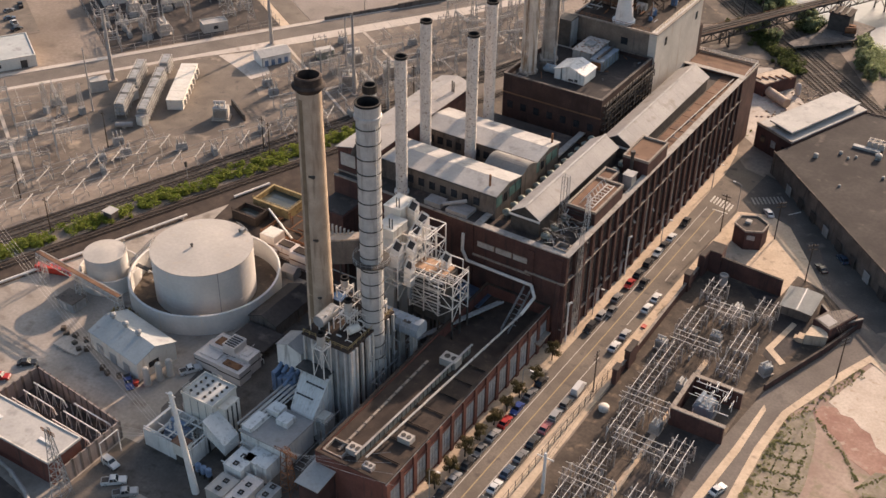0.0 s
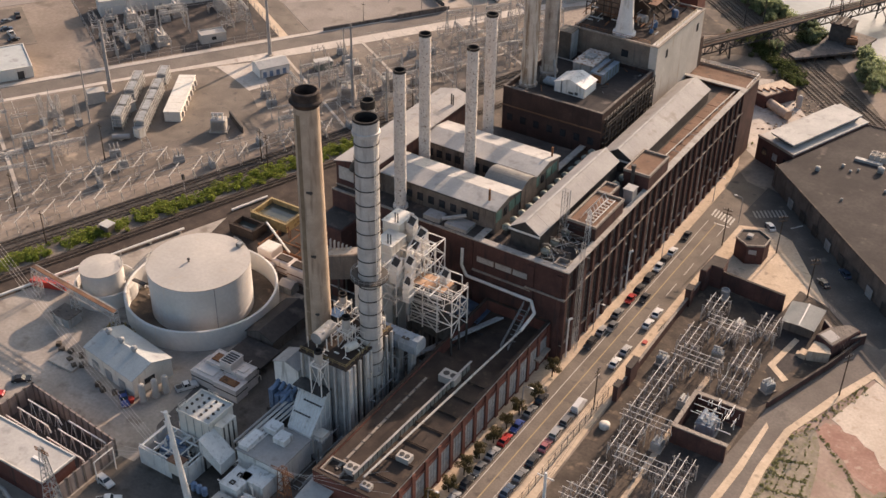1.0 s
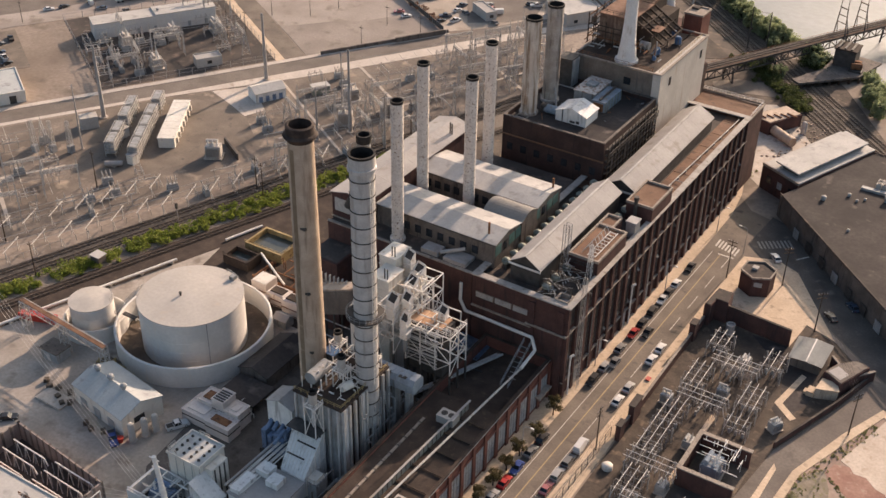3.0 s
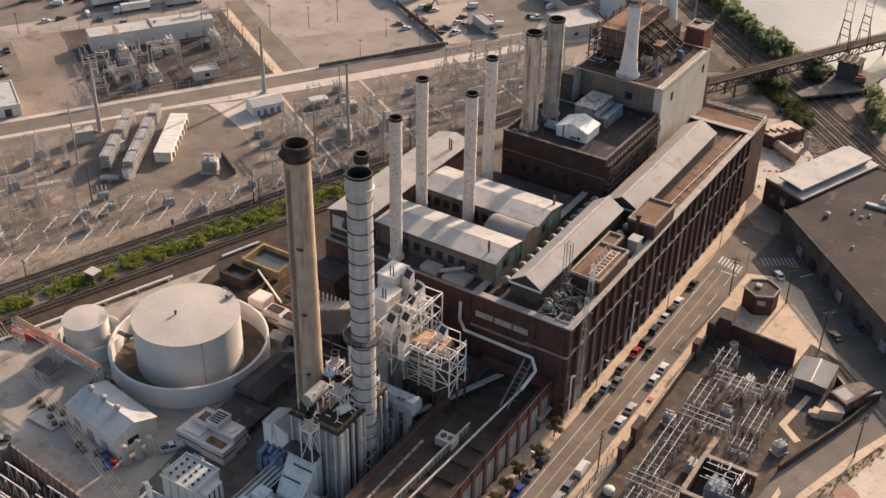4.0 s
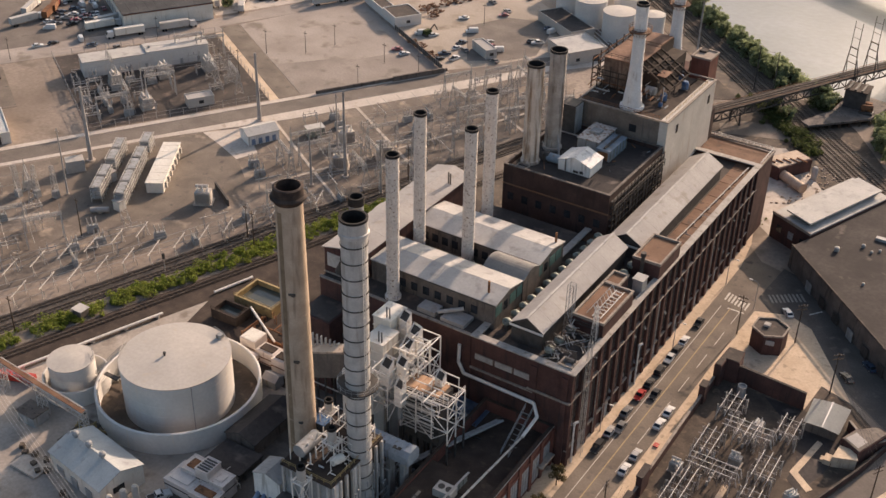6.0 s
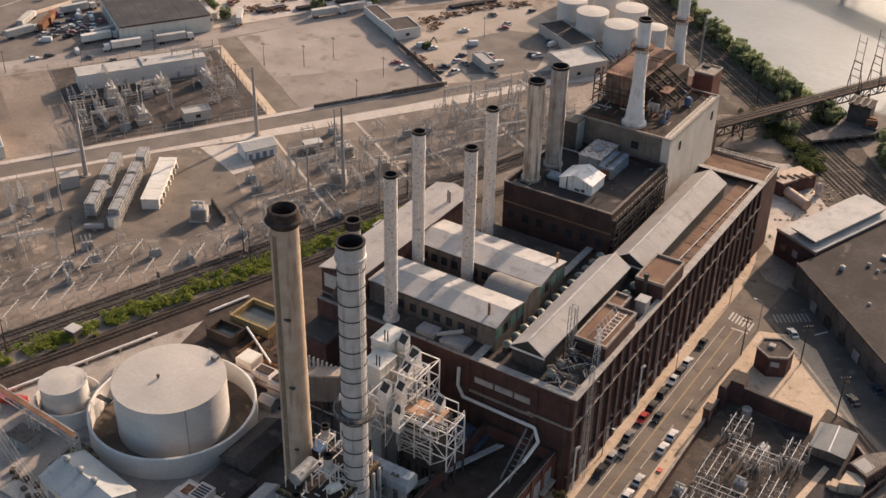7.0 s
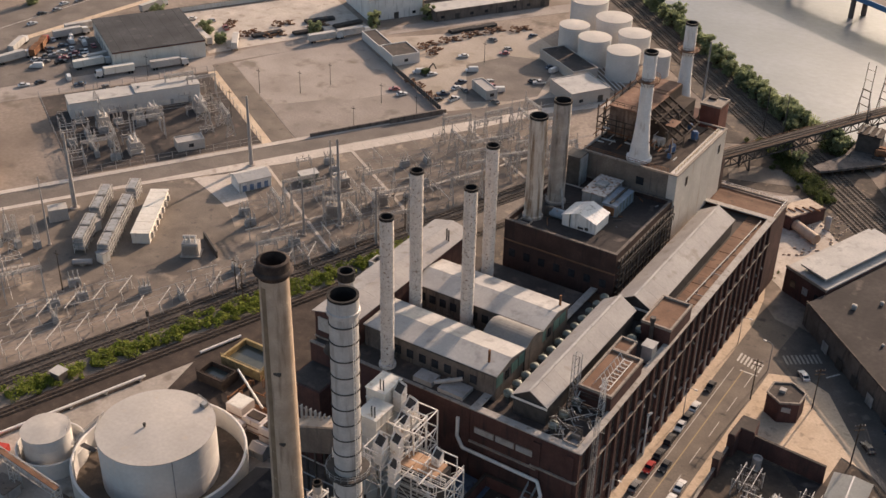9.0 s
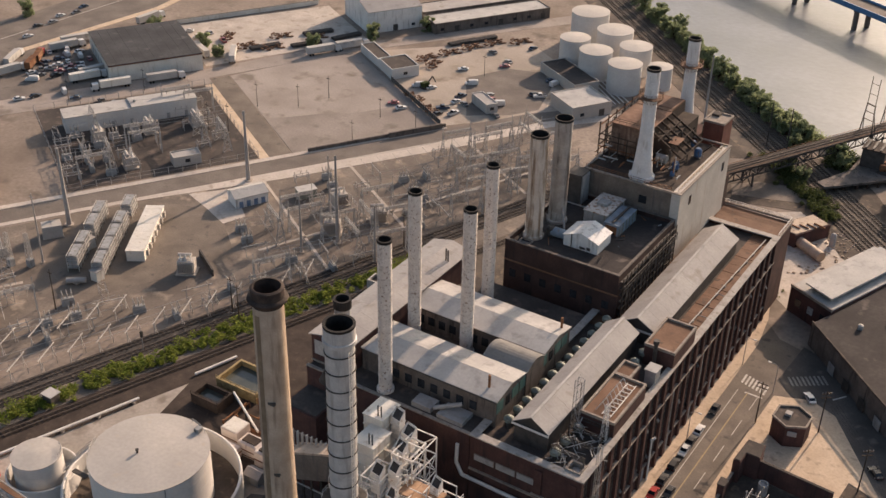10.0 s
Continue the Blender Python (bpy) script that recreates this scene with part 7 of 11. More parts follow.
def vehicle(kind, colour, label, category="car"):
    """A road vehicle at the origin, nose along +x."""
    names = {"sedan": "parked_car", "suv": "parked_suv", "van": "parked_van", "pickup": "pickup_truck"}
    t = thing(names[kind], label, category, (0, 0, 0), "parked vehicles")
    m = CAR_PAINT[colour]
    L, H, W = {"sedan": (4.7, 1.45, 0.92), "suv": (4.8, 1.75, 0.95), "van": (5.6, 2.2, 1.0), "pickup": (5.6, 1.85, 1.0)}[kind]
    h = L / 2
    belt = {"sedan": 0.92, "suv": 1.08, "van": 1.2, "pickup": 1.12}[kind]
    lower = [(-h, 0.4), (-h + 0.1, 0.25), (h - 0.15, 0.25), (h, 0.45), (h - 0.03, 0.68), (h - 0.25, belt - 0.14), (0.9, belt), (-h + 0.35, belt), (-h, belt - 0.12)]
    part("body", bm_profile(bmesh.new(), lower, W, ((0.7, 0.12),)), m, t)
    cab = {"sedan": [(0.95, belt), (0.25, H - 0.04), (-1.15, H - 0.04), (-1.75, belt)], "suv": [(0.95, belt), (0.35, H - 0.05), (-1.95, H - 0.05), (-2.25, belt)],
           "van": [(1.75, belt), (1.1, H - 0.06), (-2.65, H - 0.06), (-2.75, belt)], "pickup": [(1.0, belt), (0.5, H - 0.05), (-0.75, H - 0.05), (-0.95, belt)]}[kind]
    part("window_band", bm_profile(bmesh.new(), cab, W - 0.04, ((belt, 0.22),)), GLASS if kind != "van" else m, t)
    top = [(cab[1][0] + 0.02, H - 0.05), (cab[1][0] - 0.06, H), (cab[2][0] + 0.08, H), (cab[2][0] - 0.02, H - 0.05)]
    part("roof_panel", bm_profile(bmesh.new(), top, W - 0.04 - (H - 0.05 - belt) * 0.22, ((H - 0.05, 0.6),)), m, t)
    if kind == "van":
        part("windscreen", bm_profile(bmesh.new(), [(1.78, belt + 0.08), (1.15, H - 0.2), (1.1, H - 0.2), (1.7, belt + 0.08)], W - 0.2), GLASS, t)
    else:
        pl = bmesh.new()
        for s in (-1, 1):
            w0, w1 = W - 0.03, W - 0.03 - (H - 0.05 - belt) * 0.22
            for q in (0.5, ):
                xa = cab[0][0] * (1 - q) + cab[3][0] * q
                bm_beam(pl, (xa, s * w0, belt), (xa, s * w1, H - 0.05), 0.09)
            for (xa, _), (xb, _) in ((cab[0], cab[1]), (cab[3], cab[2])):
                bm_beam(pl, (xa, s * w0, belt), (xb, s * w1, H - 0.05), 0.1)
        part("pillar", pl, m, t)
    if kind == "pickup":
        bed = bmesh.new()
        bm_box(bed, -h + 0.12, -W + 0.12, belt - 0.02, -1.0, -W + 0.2, belt + 0.06)
        bm_box(bed, -h + 0.12, W - 0.2, belt - 0.02, -1.0, W - 0.12, belt + 0.06)
        part("bed_rail", bed, m, t)
        part("cargo_bed", box(-h + 0.15, -W + 0.22, belt - 0.05, -1.05, W - 0.22, belt + 0.015), DARK_STEEL, t)
    for x in (h - 0.95, -h + 0.95):
        for s in (-1, 1):
            w = inst("wheel", WHEEL_T, t, x, s * (W - 0.06), 0.33)
            inst("rim", WHEEL_R, w, x, s * (W - 0.055), 0.33)
    for s in (-1, 1):
        part("headlight", box(h - 0.24, s * (W - 0.28) - 0.16, 0.56, h + 0.005, s * (W - 0.28) + 0.16, 0.72), HEADLIGHT, t)
        part("tail_light", box(-h - 0.015, s * (W - 0.26) - 0.14, 0.62, -h + 0.06, s * (W - 0.26) + 0.14, 0.8), TAILLIGHT, t)
    part("bumper", box(h - 0.1, -W + 0.15, 0.3, h + 0.03, W - 0.15, 0.45), DARK_STEEL, t)
    return t


FLEET = {}


def park(kind, colour, x, y, rz, z=0.03, where="parked at the kerb"):
    words = {"sedan": "saloon car", "suv": "tall estate car", "van": "panel van", "pickup": "pickup truck"}
    label = f"{'faded red' if colour == 'maroon' else colour} {words[kind]} {where}"
    if (kind, colour, where) not in FLEET:
        FLEET[kind, colour, where] = t = vehicle(kind, colour, label, "van" if kind == "van" else "pickup" if kind == "pickup" else "car")
        t.matrix_basis = pose(x, y, z, 0, 0, rz)
        return t
    return copy_thing(FLEET[kind, colour, where], pose(x, y, z, 0, 0, rz))


west_row = (("sedan", "black", 152.8), ("sedan", "silver", 157.6), ("sedan", "black", 163.2), ("sedan", "grey", 168.4), ("sedan", "silver", 174.3), ("sedan", "red", 179.8), ("sedan", "blue", 185.3), ("sedan", "grey", 191.7), ("sedan", "black", 197.2),
            ("suv", "black", 223.0), ("sedan", "silver", 229.6), ("sedan", "grey", 238.7), ("sedan", "red", 246.6), ("sedan", "black", 252.4), ("suv", "black", 258.9), ("sedan", "white", 265.2), ("sedan", "black", 269.4 + 0.3), ("sedan", "white", 274.6), ("sedan", "black", 284.9), ("sedan", "grey", 146.5), ("sedan", "white", 140.8))
for k, (kd, c, y) in enumerate(west_row):
    park(kd, c, -93.1 + (y - 152) * 0.0235, y, 90 + 180 * (k % 3 == 0) + RND.uniform(-1.5, 1.5))
for k, (kd, c, y) in enumerate((("sedan", "white", 160.4), ("sedan", "navy", 165.8), ("sedan", "grey", 171.7), ("sedan", "black", 177.3), ("sedan", "maroon", 183.2), ("suv", "silver", 188.4), ("suv", "grey", 193.7), ("van", "white", 199.8), ("sedan", "white", 219.4), ("sedan", "silver", 225.4), ("sedan", "white", 238.9), ("sedan", "white", 244.6), ("sedan", "black", 154.5), ("sedan", "grey", 148.5))):
    park(kd, c, -84.1 + (y - 160) * 0.0235, y, 90 + RND.uniform(-1.5, 1.5))
park("sedan", "black", -87.8, 249.1, 270, where="driving along the street")
park("sedan", "grey", -89.8, 232.5, 270, where="driving along the street")
park("sedan", "white", -70.6, 303.2, 128, where="waiting on the side street")
park("sedan", "black", -48.4, 283.0, 135, where="waiting on the side street")
park("sedan", "navy", -44.6, 291.0, 135, where="waiting on the side street")
park("sedan", "white", -42.2, 186.4, 72, where="parked beside the switchyard fence")
park("suv", "white", -160.4, 120.0, -8, where="parked in the plant yard")
park("pickup", "white", -155.6, 116.4, 40, where="parked in the plant yard")
park("pickup", "silver", -151.0, 115.2, 45, where="parked in the plant yard")
park("pickup", "white", -167.2, 153.8, 60, where="parked in the plant yard")
park("sedan", "black", -203.1, 133.8, 40, where="parked in the plant yard")
park("pickup", "blue", -176.6, 142.0, -35, where="parked in the plant yard")
park("suv", "red", -204.4, 126.6, 30, where="parked in the plant yard")

# ---- trees ----


def bm_leaves(bm, centre, radius, count, size, rng, squash=0.75):
    for _ in range(count):
        while True:
            d = Vector((rng.uniform(-1, 1), rng.uniform(-1, 1), rng.uniform(-1, 1)))
            if 0.25 < d.length < 1:
                break
        p = Vector(centre) + Vector((d.x, d.y, d.z * squash)) * radius
        n = (d + Vector((rng.uniform(-0.7, 0.7), rng.uniform(-0.7, 0.7), rng.uniform(0, 0.9)))).normalized()
        a = n.orthogonal().normalized()
        b = n.cross(a)
        k = rng.uniform(0, 6.28)
        a, b = a * math.cos(k) + b * math.sin(k), b * math.cos(k) - a * math.sin(k)
        s = size * rng.uniform(0.6, 1.3)
        bm.faces.new([bm.verts.new(p + q) for q in (a * s, b * s * 0.55, -a * s, -b * s * 0.55)])


def plain_mesh(name, bm, mat):
    me = bpy.data.meshes.new(name)
    bm.to_mesh(me)
    bm.free()
    me.materials.append(mat)
    return me


def tree(h, r, clumps, leaves, size, mat, label, seed, group, low=0.42, puff=(0.28, 0.5)):
    rng = random.Random(seed)
    t = thing("tree", label, "tree", (0, 0, 0), group)
    tr_ = bmesh.new()
    bm_lathe(tr_, 0, 0, [(0.06 * h ** 0.7, 0), (0.04 * h ** 0.7, h * 0.35), (0.015 * h ** 0.7, h * 0.8)], 7)
    cr = bmesh.new()
    for k in range(clumps):
        a, q = rng.uniform(0, 6.28), rng.uniform(0.2, 1) ** 0.6
        c = Vector((math.cos(a) * r * q * 0.75, math.sin(a) * r * q * 0.75, h * rng.uniform(low, 0.92)))
        bm_beam(tr_, (0, 0, min(c.z, h * rng.uniform(0.15, 0.5))), c, 0.05 * h ** 0.5)
        bm_leaves(cr, c, r * rng.uniform(*puff), leaves, size, rng)
    part("trunk", tr_, WOOD_POLE, t)
    part("crown", plain_mesh("crown", cr, mat), mat, t)
    return t


street_tree = [tree(5.0, 2.0, 11, 110, 0.22, RUSTY_LEAF, "small rusty-leaved street tree beside the brick front", s, "street trees") for s in (1, 2)]
for k, (x, y) in enumerate(((-93.9, 206.4), (-93.6, 196.8), (-93.9, 189.4), (-94.1, 183.6), (-94.3, 177.8), (-94.5, 171.6), (-94.7, 165.2), (-94.9, 159.0), (-95.1, 153.0))):
    base = street_tree[k % 2]
    m = pose(x, y, 0.16, 0, 0, 57 * k) @ Matrix.Scale(0.75 if k == 0 else RND.uniform(0.9, 1.1), 4)
    if k < 2:
        base.matrix_basis = pose(x, y, 0.16, 0, 0, 57 * k)
    else:
        copy_thing(base, pose(x, y, 0.16, 0, 0, 57 * k))

# ---- walled switchyard across the street ----
slab("switchyard_ground", [(-77.4, 140), (-50, 140), (-49, 190), (-44.6, 224), (-36, 247.5), (-32, 262), (-44, 273), (-53, 276), (-54, 264.5), (-71, 265.6), (-77, 270)], 0.03, YARD_GRAVEL, "dark brown gravel of the switchyard", "ground")
SIDE_ROAD = material("faded_asphalt", (0.15, 0.125, 0.105), (0.225, 0.19, 0.16), 0.95, scale=0.1, fine=1.5, stain=(0.13, 0.11, 0.09), amount=0.35)
slab("side_street", [(-49, 140), (-38.6, 140), (-38.4, 204), (-37.3, 219), (-31.6, 235), (-26, 250), (-24, 262), (-31.5, 263), (-36, 247.4), (-44.6, 223.8), (-49, 190)], 0.035, SIDE_ROAD, "worn brown-grey asphalt side street", "road")
slab("pavement", [(-47.0, 140), (-45.4, 140), (-44.2, 182), (-42.4, 201), (-42.0, 218), (-43.0, 219.6), (-44.2, 201), (-46.1, 182)], 0.12, SIDEWALK, "sandy pavement beside the switchyard fence", "pavement")
slab("plaza", [(-79.5, 286), (-76.5, 270.6), (-71, 266), (-54, 264.8), (-53, 276.4), (-44.5, 273.4), (-62.8, 299.8), (-70, 303), (-79, 299.5)], 0.172, SIDEWALK, "pale concrete forecourt round the eight-sided hut", "pavement")
RED_EARTH = material("pinkish_cleared_earth", (0.29, 0.20, 0.155), (0.42, 0.32, 0.25), 0.95, scale=0.12, fine=1.0, stain=(0.22, 0.19, 0.12), amount=0.55)
BRICK_EARTH = material("brick_red_earth", (0.29, 0.16, 0.12), (0.40, 0.25, 0.19), 0.95, scale=0.2, fine=1.2, stain=(0.40, 0.29, 0.22), amount=0.45)
CREAM_SLAB = material("cream_concrete_slab", (0.52, 0.42, 0.33), (0.62, 0.52, 0.42), 0.95, scale=0.2, fine=1.5, stain=(0.40, 0.30, 0.22), amount=0.35)
WEEDY = material("weedy_broken_paving", (0.22, 0.18, 0.13), (0.34, 0.28, 0.215), 0.95, scale=0.35, fine=1.0, stain=(0.17, 0.16, 0.075), amount=0.5)
slab("cleared_site", [(-38, 140), (60, 140), (60, 262), (-21, 252), (-25.6, 249.8), (-31.2, 234.8), (-36.9, 219), (-38, 204)], 0.07, RED_EARTH, "cleared pinkish earth with patches of weeds", "ground")
slab("old_floor_slab", [(-24.8, 248.4), (-29.4, 232), (-30.2, 229), (-27.6, 227.7), (-26.4, 226.2), (-23.6, 226.4), (-21.0, 224.0), (-18.6, 223.3), (-16.3, 219.5), (-12.6, 217.6), (-8, 212), (60, 214), (60, 258), (-20, 250)], 0.12, CREAM_SLAB, "broken cream concrete floor slab", "slab")
slab("red_earth_patch", [(-31.0, 227.0), (-32.2, 223), (-28.4, 219.6), (-23.6, 216.4), (-20.4, 212.2), (-16.6, 210.6), (-11.5, 208), (0, 204), (4, 214), (-12.6, 217.9), (-16.1, 219.8), (-18.4, 223.5), (-21.0, 224.4), (-23.6, 226.8), (-27.4, 228.0)], 0.095, BRICK_EARTH, "brick-red patch of crushed earth", "ground")
slab("weedy_paving", [(-37.6, 186), (-26, 188), (-26.6, 199.9), (-28.0, 210.1), (-29.7, 218.0), (-32.6, 224), (-36.4, 218), (-37.6, 204)], 0.09, WEEDY, "broken paving overgrown with weeds", "ground")
slab("weedy_paving", [(-16.8, 203.7), (-14.2, 211.2), (-11.2, 212.4), (-7, 204.6), (-12, 199.6)], 0.10, WEEDY, "broken paving overgrown with weeds", "ground")
setting("kerb", prism([(-39.4, 140), (-37.6, 140), (-37.9, 204), (-36.8, 219), (-31.1, 234.8), (-25.5, 249.6), (-20, 246), (-18, 248.6), (-26.4, 252.4), (-32.4, 238.1), (-38.6, 219.4), (-40.0, 204)], 0, 0.22), SIDEWALK, "pale concrete kerb beside the cleared site", "kerb")


def wall_run(name, pts, h, t, mat, label, coping=None):
    w = thing(name, label, "wall", (*pts[0], 0), kind="structure")
    for (xa, ya), (xb, yb) in zip(pts, pts[1:]):
        d = Vector((xb - xa, yb - ya, 0))
        n = Vector((-d.y, d.x, 0)).normalized() * (t / 2)
        a, b = Vector((xa, ya, 0)), Vector((xb, yb, 0))
        part("wall", prism([tuple((a - n).xy), tuple((b - n).xy), tuple((b + n).xy), tuple((a + n).xy)], 0, h), mat, w)
        if coping:
            n2 = n * 1.35
            part("coping", prism([tuple((a - n2).xy), tuple((b - n2).xy), tuple((b + n2).xy), tuple((a + n2).xy)], h, h + 0.25), coping, w)
    return w


wall_run("switchyard_wall", [(-77.2, 208.5), (-77.0, 262)], 2.6, 0.5, BRICK, "low dark brick wall along the pavement", STONE)
for x0, y0, x1, y1, h in ((-77.6, 213.6, -76.2, 218.4, 5.6), (-77.8, 252.6, -76.2, 255.2, 5.4), (-77.6, 206.5, -76.4, 209.2, 4.6)):
    t = thing("gate_pier", "dark brick gate pier of the switchyard", "pier", ((x0 + x1) / 2, y0, 0), "brick piers of the switchyard")
    part("pier", box(x0, y0, 0, x1, y1, h), BRICK, t)
    part("cap", box(x0 - 0.15, y0 - 0.15, h, x1 + 0.15, y1 + 0.15, h + 0.3), TAR, t)
nb = thing("corner_block", "dark brick corner block of the switchyard wall", "building", (-74.5, 266, 0))
part("lower_wall", prism([(-77.4, 261.6), (-75.6, 261.6), (-75.4, 265.2), (-72.0, 265.2), (-72.5, 270.6), (-76.8, 270.6)], 0, 6.6), BRICK, nb)
part("roof", prism([(-77.2, 261.8), (-75.8, 261.8), (-75.6, 265.4), (-72.2, 265.4), (-72.7, 270.4), (-76.6, 270.4)], 6.6, 6.8), TAR, nb)
wall_run("switchyard_wall", [(-72.2, 266.2), (-54.2, 264.6)], 5.2, 0.5, BRICK, "tall dark brick wall shading the switchyard", TAR)
wall_run("switchyard_wall", [(-42.6, 263.0), (-36.2, 256.6), (-31.6, 262.6)], 3.0, 0.45, BRICK, "dark brick wall at the yard corner", STONE)
wall_run("switchyard_wall", [(-44.9, 224.6), (-36.6, 247.6), (-32.3, 262.2)], 1.6, 0.4, BRICK, "low dark brick wall beside the side street", TAR)
fw = thing("mesh_fence", "steel mesh fence with posts beside the pavement", "fence", (-79.6, 180, 0))
pst = mesh_of("post", box(-0.06, -0.06, 0, 0.06, 0.06, 3.2), DARK_STEEL)
for k in range(24):
    inst("post", pst, fw, -80.4 + 0.022 * 3 * k, 138 + 3 * k, 0.1)
bm = bmesh.new()
for z in (0.4, 1.7, 3.1):
    bm_beam(bm, (-80.4, 138, z), (-78.9, 207, z), 0.06)
part("rail", bm, DARK_STEEL, fw)
# yard buildings
ys = thing("yard_shed", "open shed with a pale grey low-pitched roof", "shed", (-49, 268, 0))
part("wall", prism([(-51.6, 257.2), (-44.0, 257.0), (-44.0, 266.8), (-51.9, 266.4)], 0, 2.8), GREY_BRICK, ys)
bm = bmesh.new()
a = [bm.verts.new(p) for p in ((-52.2, 256.6, 2.9), (-47.6, 256.4, 3.35), (-48.0, 267.4, 3.35), (-52.6, 266.9, 2.9))]
b = [bm.verts.new(p) for p in ((-47.6, 256.4, 3.35), (-43.4, 256.4, 3.0), (-43.4, 267.4, 3.0), (-48.0, 267.4, 3.35))]
bm.faces.new(a)
bm.faces.new(b)
bmesh.ops.solidify(bm, geom=bm.faces[:], thickness=-0.2)
part("roof", bm, PALE_BLUE_ROOF, ys)
part("ridge", beam((-47.6, 256.4, 3.42), (-48.0, 267.4, 3.42), 0.35, 0.1), RAISED_WHITE, ys)
yb = thing("yard_building", "flat-roofed brick building at the yard corner", "building", (-38, 254, 0))
part("wall", prism([(-42.4, 254.2), (-37.4, 251.2), (-33.0, 262.0), (-36.4, 263.0), (-40.4, 259.2)], 0, 4.0), BRICK, yb)
part("roof", prism([(-42.1, 254.4), (-37.5, 251.6), (-33.4, 261.8), (-36.4, 262.7), (-40.2, 259.0)], 4.0, 4.2), GREY_RENDER_DARKENED, yb)
part("roof_patch", prism([(-41.5, 254.6), (-38.0, 252.6), (-36.6, 256), (-39.8, 258)], 4.2, 4.26), GREY_METAL_ROOF, yb)
yt = thing("tan_store", "small tan block store with a flat roof", "store", (-40, 250, 0))
part("wall", prism([(-42.4, 247.6), (-37.2, 249.6), (-38.4, 252.4), (-42.0, 252.4)], 0, 3.0), CHIMNEY_TAN, yt)
part("roof", prism([(-42.5, 247.4), (-37.0, 249.5), (-38.3, 252.6), (-42.1, 252.6)], 3.0, 3.2), SIDEWALK, yt)
yv = thing("stepped_block", "pale stepped concrete block before the tan store", "block", (-43.4, 249, 0))
part("step", box(-44.4, 247.6, 0, -42.6, 250.2, 1.5), SIDEWALK, yv)
part("step", box(-45.2, 248.0, 0, -44.42, 249.6, 0.8), SIDEWALK, yv)
# Dark asphalt; its north end paints the tall wall's cast shadow.
slab("yard_asphalt", [(-64, 264.3), (-57, 258), (-52.6, 256), (-49.6, 244), (-49.8, 238), (-46.4, 234.6), (-43.4, 243), (-41, 256), (-44, 265), (-54, 264.2)], 0.05, DARK_ROOF, "dark asphalt by the yard shed, with the tall wall's shadow painted in", "yard")
setting("yard_path", prism([(-62.2, 170), (-60.8, 170), (-60.2, 228), (-61.6, 228)], 0, 0.12), SIDEWALK, "pale concrete cable trough across the yard", "path")
setting("yard_path", prism([(-50.0, 240.6), (-44.6, 236.0), (-43.6, 237.6), (-48.2, 241.4), (-46.2, 254.6), (-47.6, 255.0)], 0, 0.12), SIDEWALK, "pale concrete path bending across the yard", "path")
by = thing("transformer_bay", "walled transformer bay of dark brick", "enclosure", (-55.5, 211, 0))
part("south_wall", box(-60.0, 200.6, 0, -46.9, 201.3, 5.2), BRICK, by)
part("south_coping", box(-60.2, 200.4, 5.2, -46.7, 201.5, 5.5), STONE, by)
part("west_wall", box(-60.0, 201.3, 0, -59.3, 215.0, 5.2), BRICK, by)
part("west_coping", box(-60.2, 201.5, 5.2, -59.1, 215.2, 5.5), STONE, by)
part("north_wall", box(-59.3, 214.3, 0, -47.4, 215.0, 5.2), BRICK, by)
part("north_coping", box(-59.1, 214.1, 5.2, -47.2, 215.2, 5.5), STONE, by)
part("floor", box(-59.3, 201.3, 0, -47.2, 214.3, 0.2), DARK_GRAVEL, by)
transformer(-54.0, 207.8, 0.2, 1.7, DUSTY_BLUE, "pale grey transformer standing in the walled bay", 90)
pit = setting("cable_pit", prism([(-59.8, 174), (-48.6, 174), (-48.0, 200.5), (-60, 200.5)], 0, 0.06), TAR, "dark tarred floor before the bay", "pit")
rbx = thing("red_barrier", "small red barrier lying on the pavement", "barrier", (-79.9, 231.6, 0.17))
part("panel", prism([(-80.5, 230.9), (-79.3, 230.9), (-79.3, 232.3), (-80.5, 232.3)], 0.17, 0.5), RED_PAINT, rbx)
part("rib", box(-80.0, 230.8, 0.5, -79.8, 232.4, 0.6), RED_PAINT, rbx)
rt = thing("round_tank_cover", "squat pale round tank cover in the yard", "tank", (-75.0, 197, 0))
part("shell", lathe(-75.0, 197, [(1.3, 0), (1.3, 1.0), (1.0, 1.3), (0.2, 1.4)], 20), TAN_CLAD, rt, smooth=True)
rt2 = thing("water_tank", "round galvanised tank by the shaded wall", "tank", (-69, 261.6, 0))
part("shell", lathe(-69.4, 261.4, [(1.2, 0), (1.2, 3.2), (0.9, 3.2), (0.9, 2.8)], 20), GREY_METAL_ROOF, rt2, smooth=True)
oc = thing("hexagonal_hut", "six-sided dark brick hut with a pale-edged flat roof", "hut", (-70.6, 285.5, 0))
part("wall", lathe(-70.6, 285.5, [(4.9, 0), (4.9, 6.0)], 6, a0=28, a1=388), BRICK, oc)
part("coping", lathe(-70.6, 285.5, [(4.9, 6.0), (5.1, 6.1), (5.1, 6.6), (4.6, 6.6), (4.6, 6.1)], 6, a0=28, a1=388), STONE, oc)
part("roof", lathe(-70.6, 285.5, [(4.7, 5.9), (4.7, 6.22)], 6, a0=28, a1=388), TAR, oc)
part("hatch", box(-70.6 - 1.9, 285.5 - 0.4, 6.2, -70.6 - 0.3, 285.5 + 1.2, 6.9), GREY_METAL_ROOF, oc)
part("panel", prism([(-70.6 + 0.4, 285.5 - 4.62), (-70.6 + 2.6, 285.5 - 4.1), (-70.6 + 2.55, 285.5 - 3.9), (-70.6 + 0.35, 285.5 - 4.4)], 3.6, 5.0), GREY_METAL_ROOF, oc)

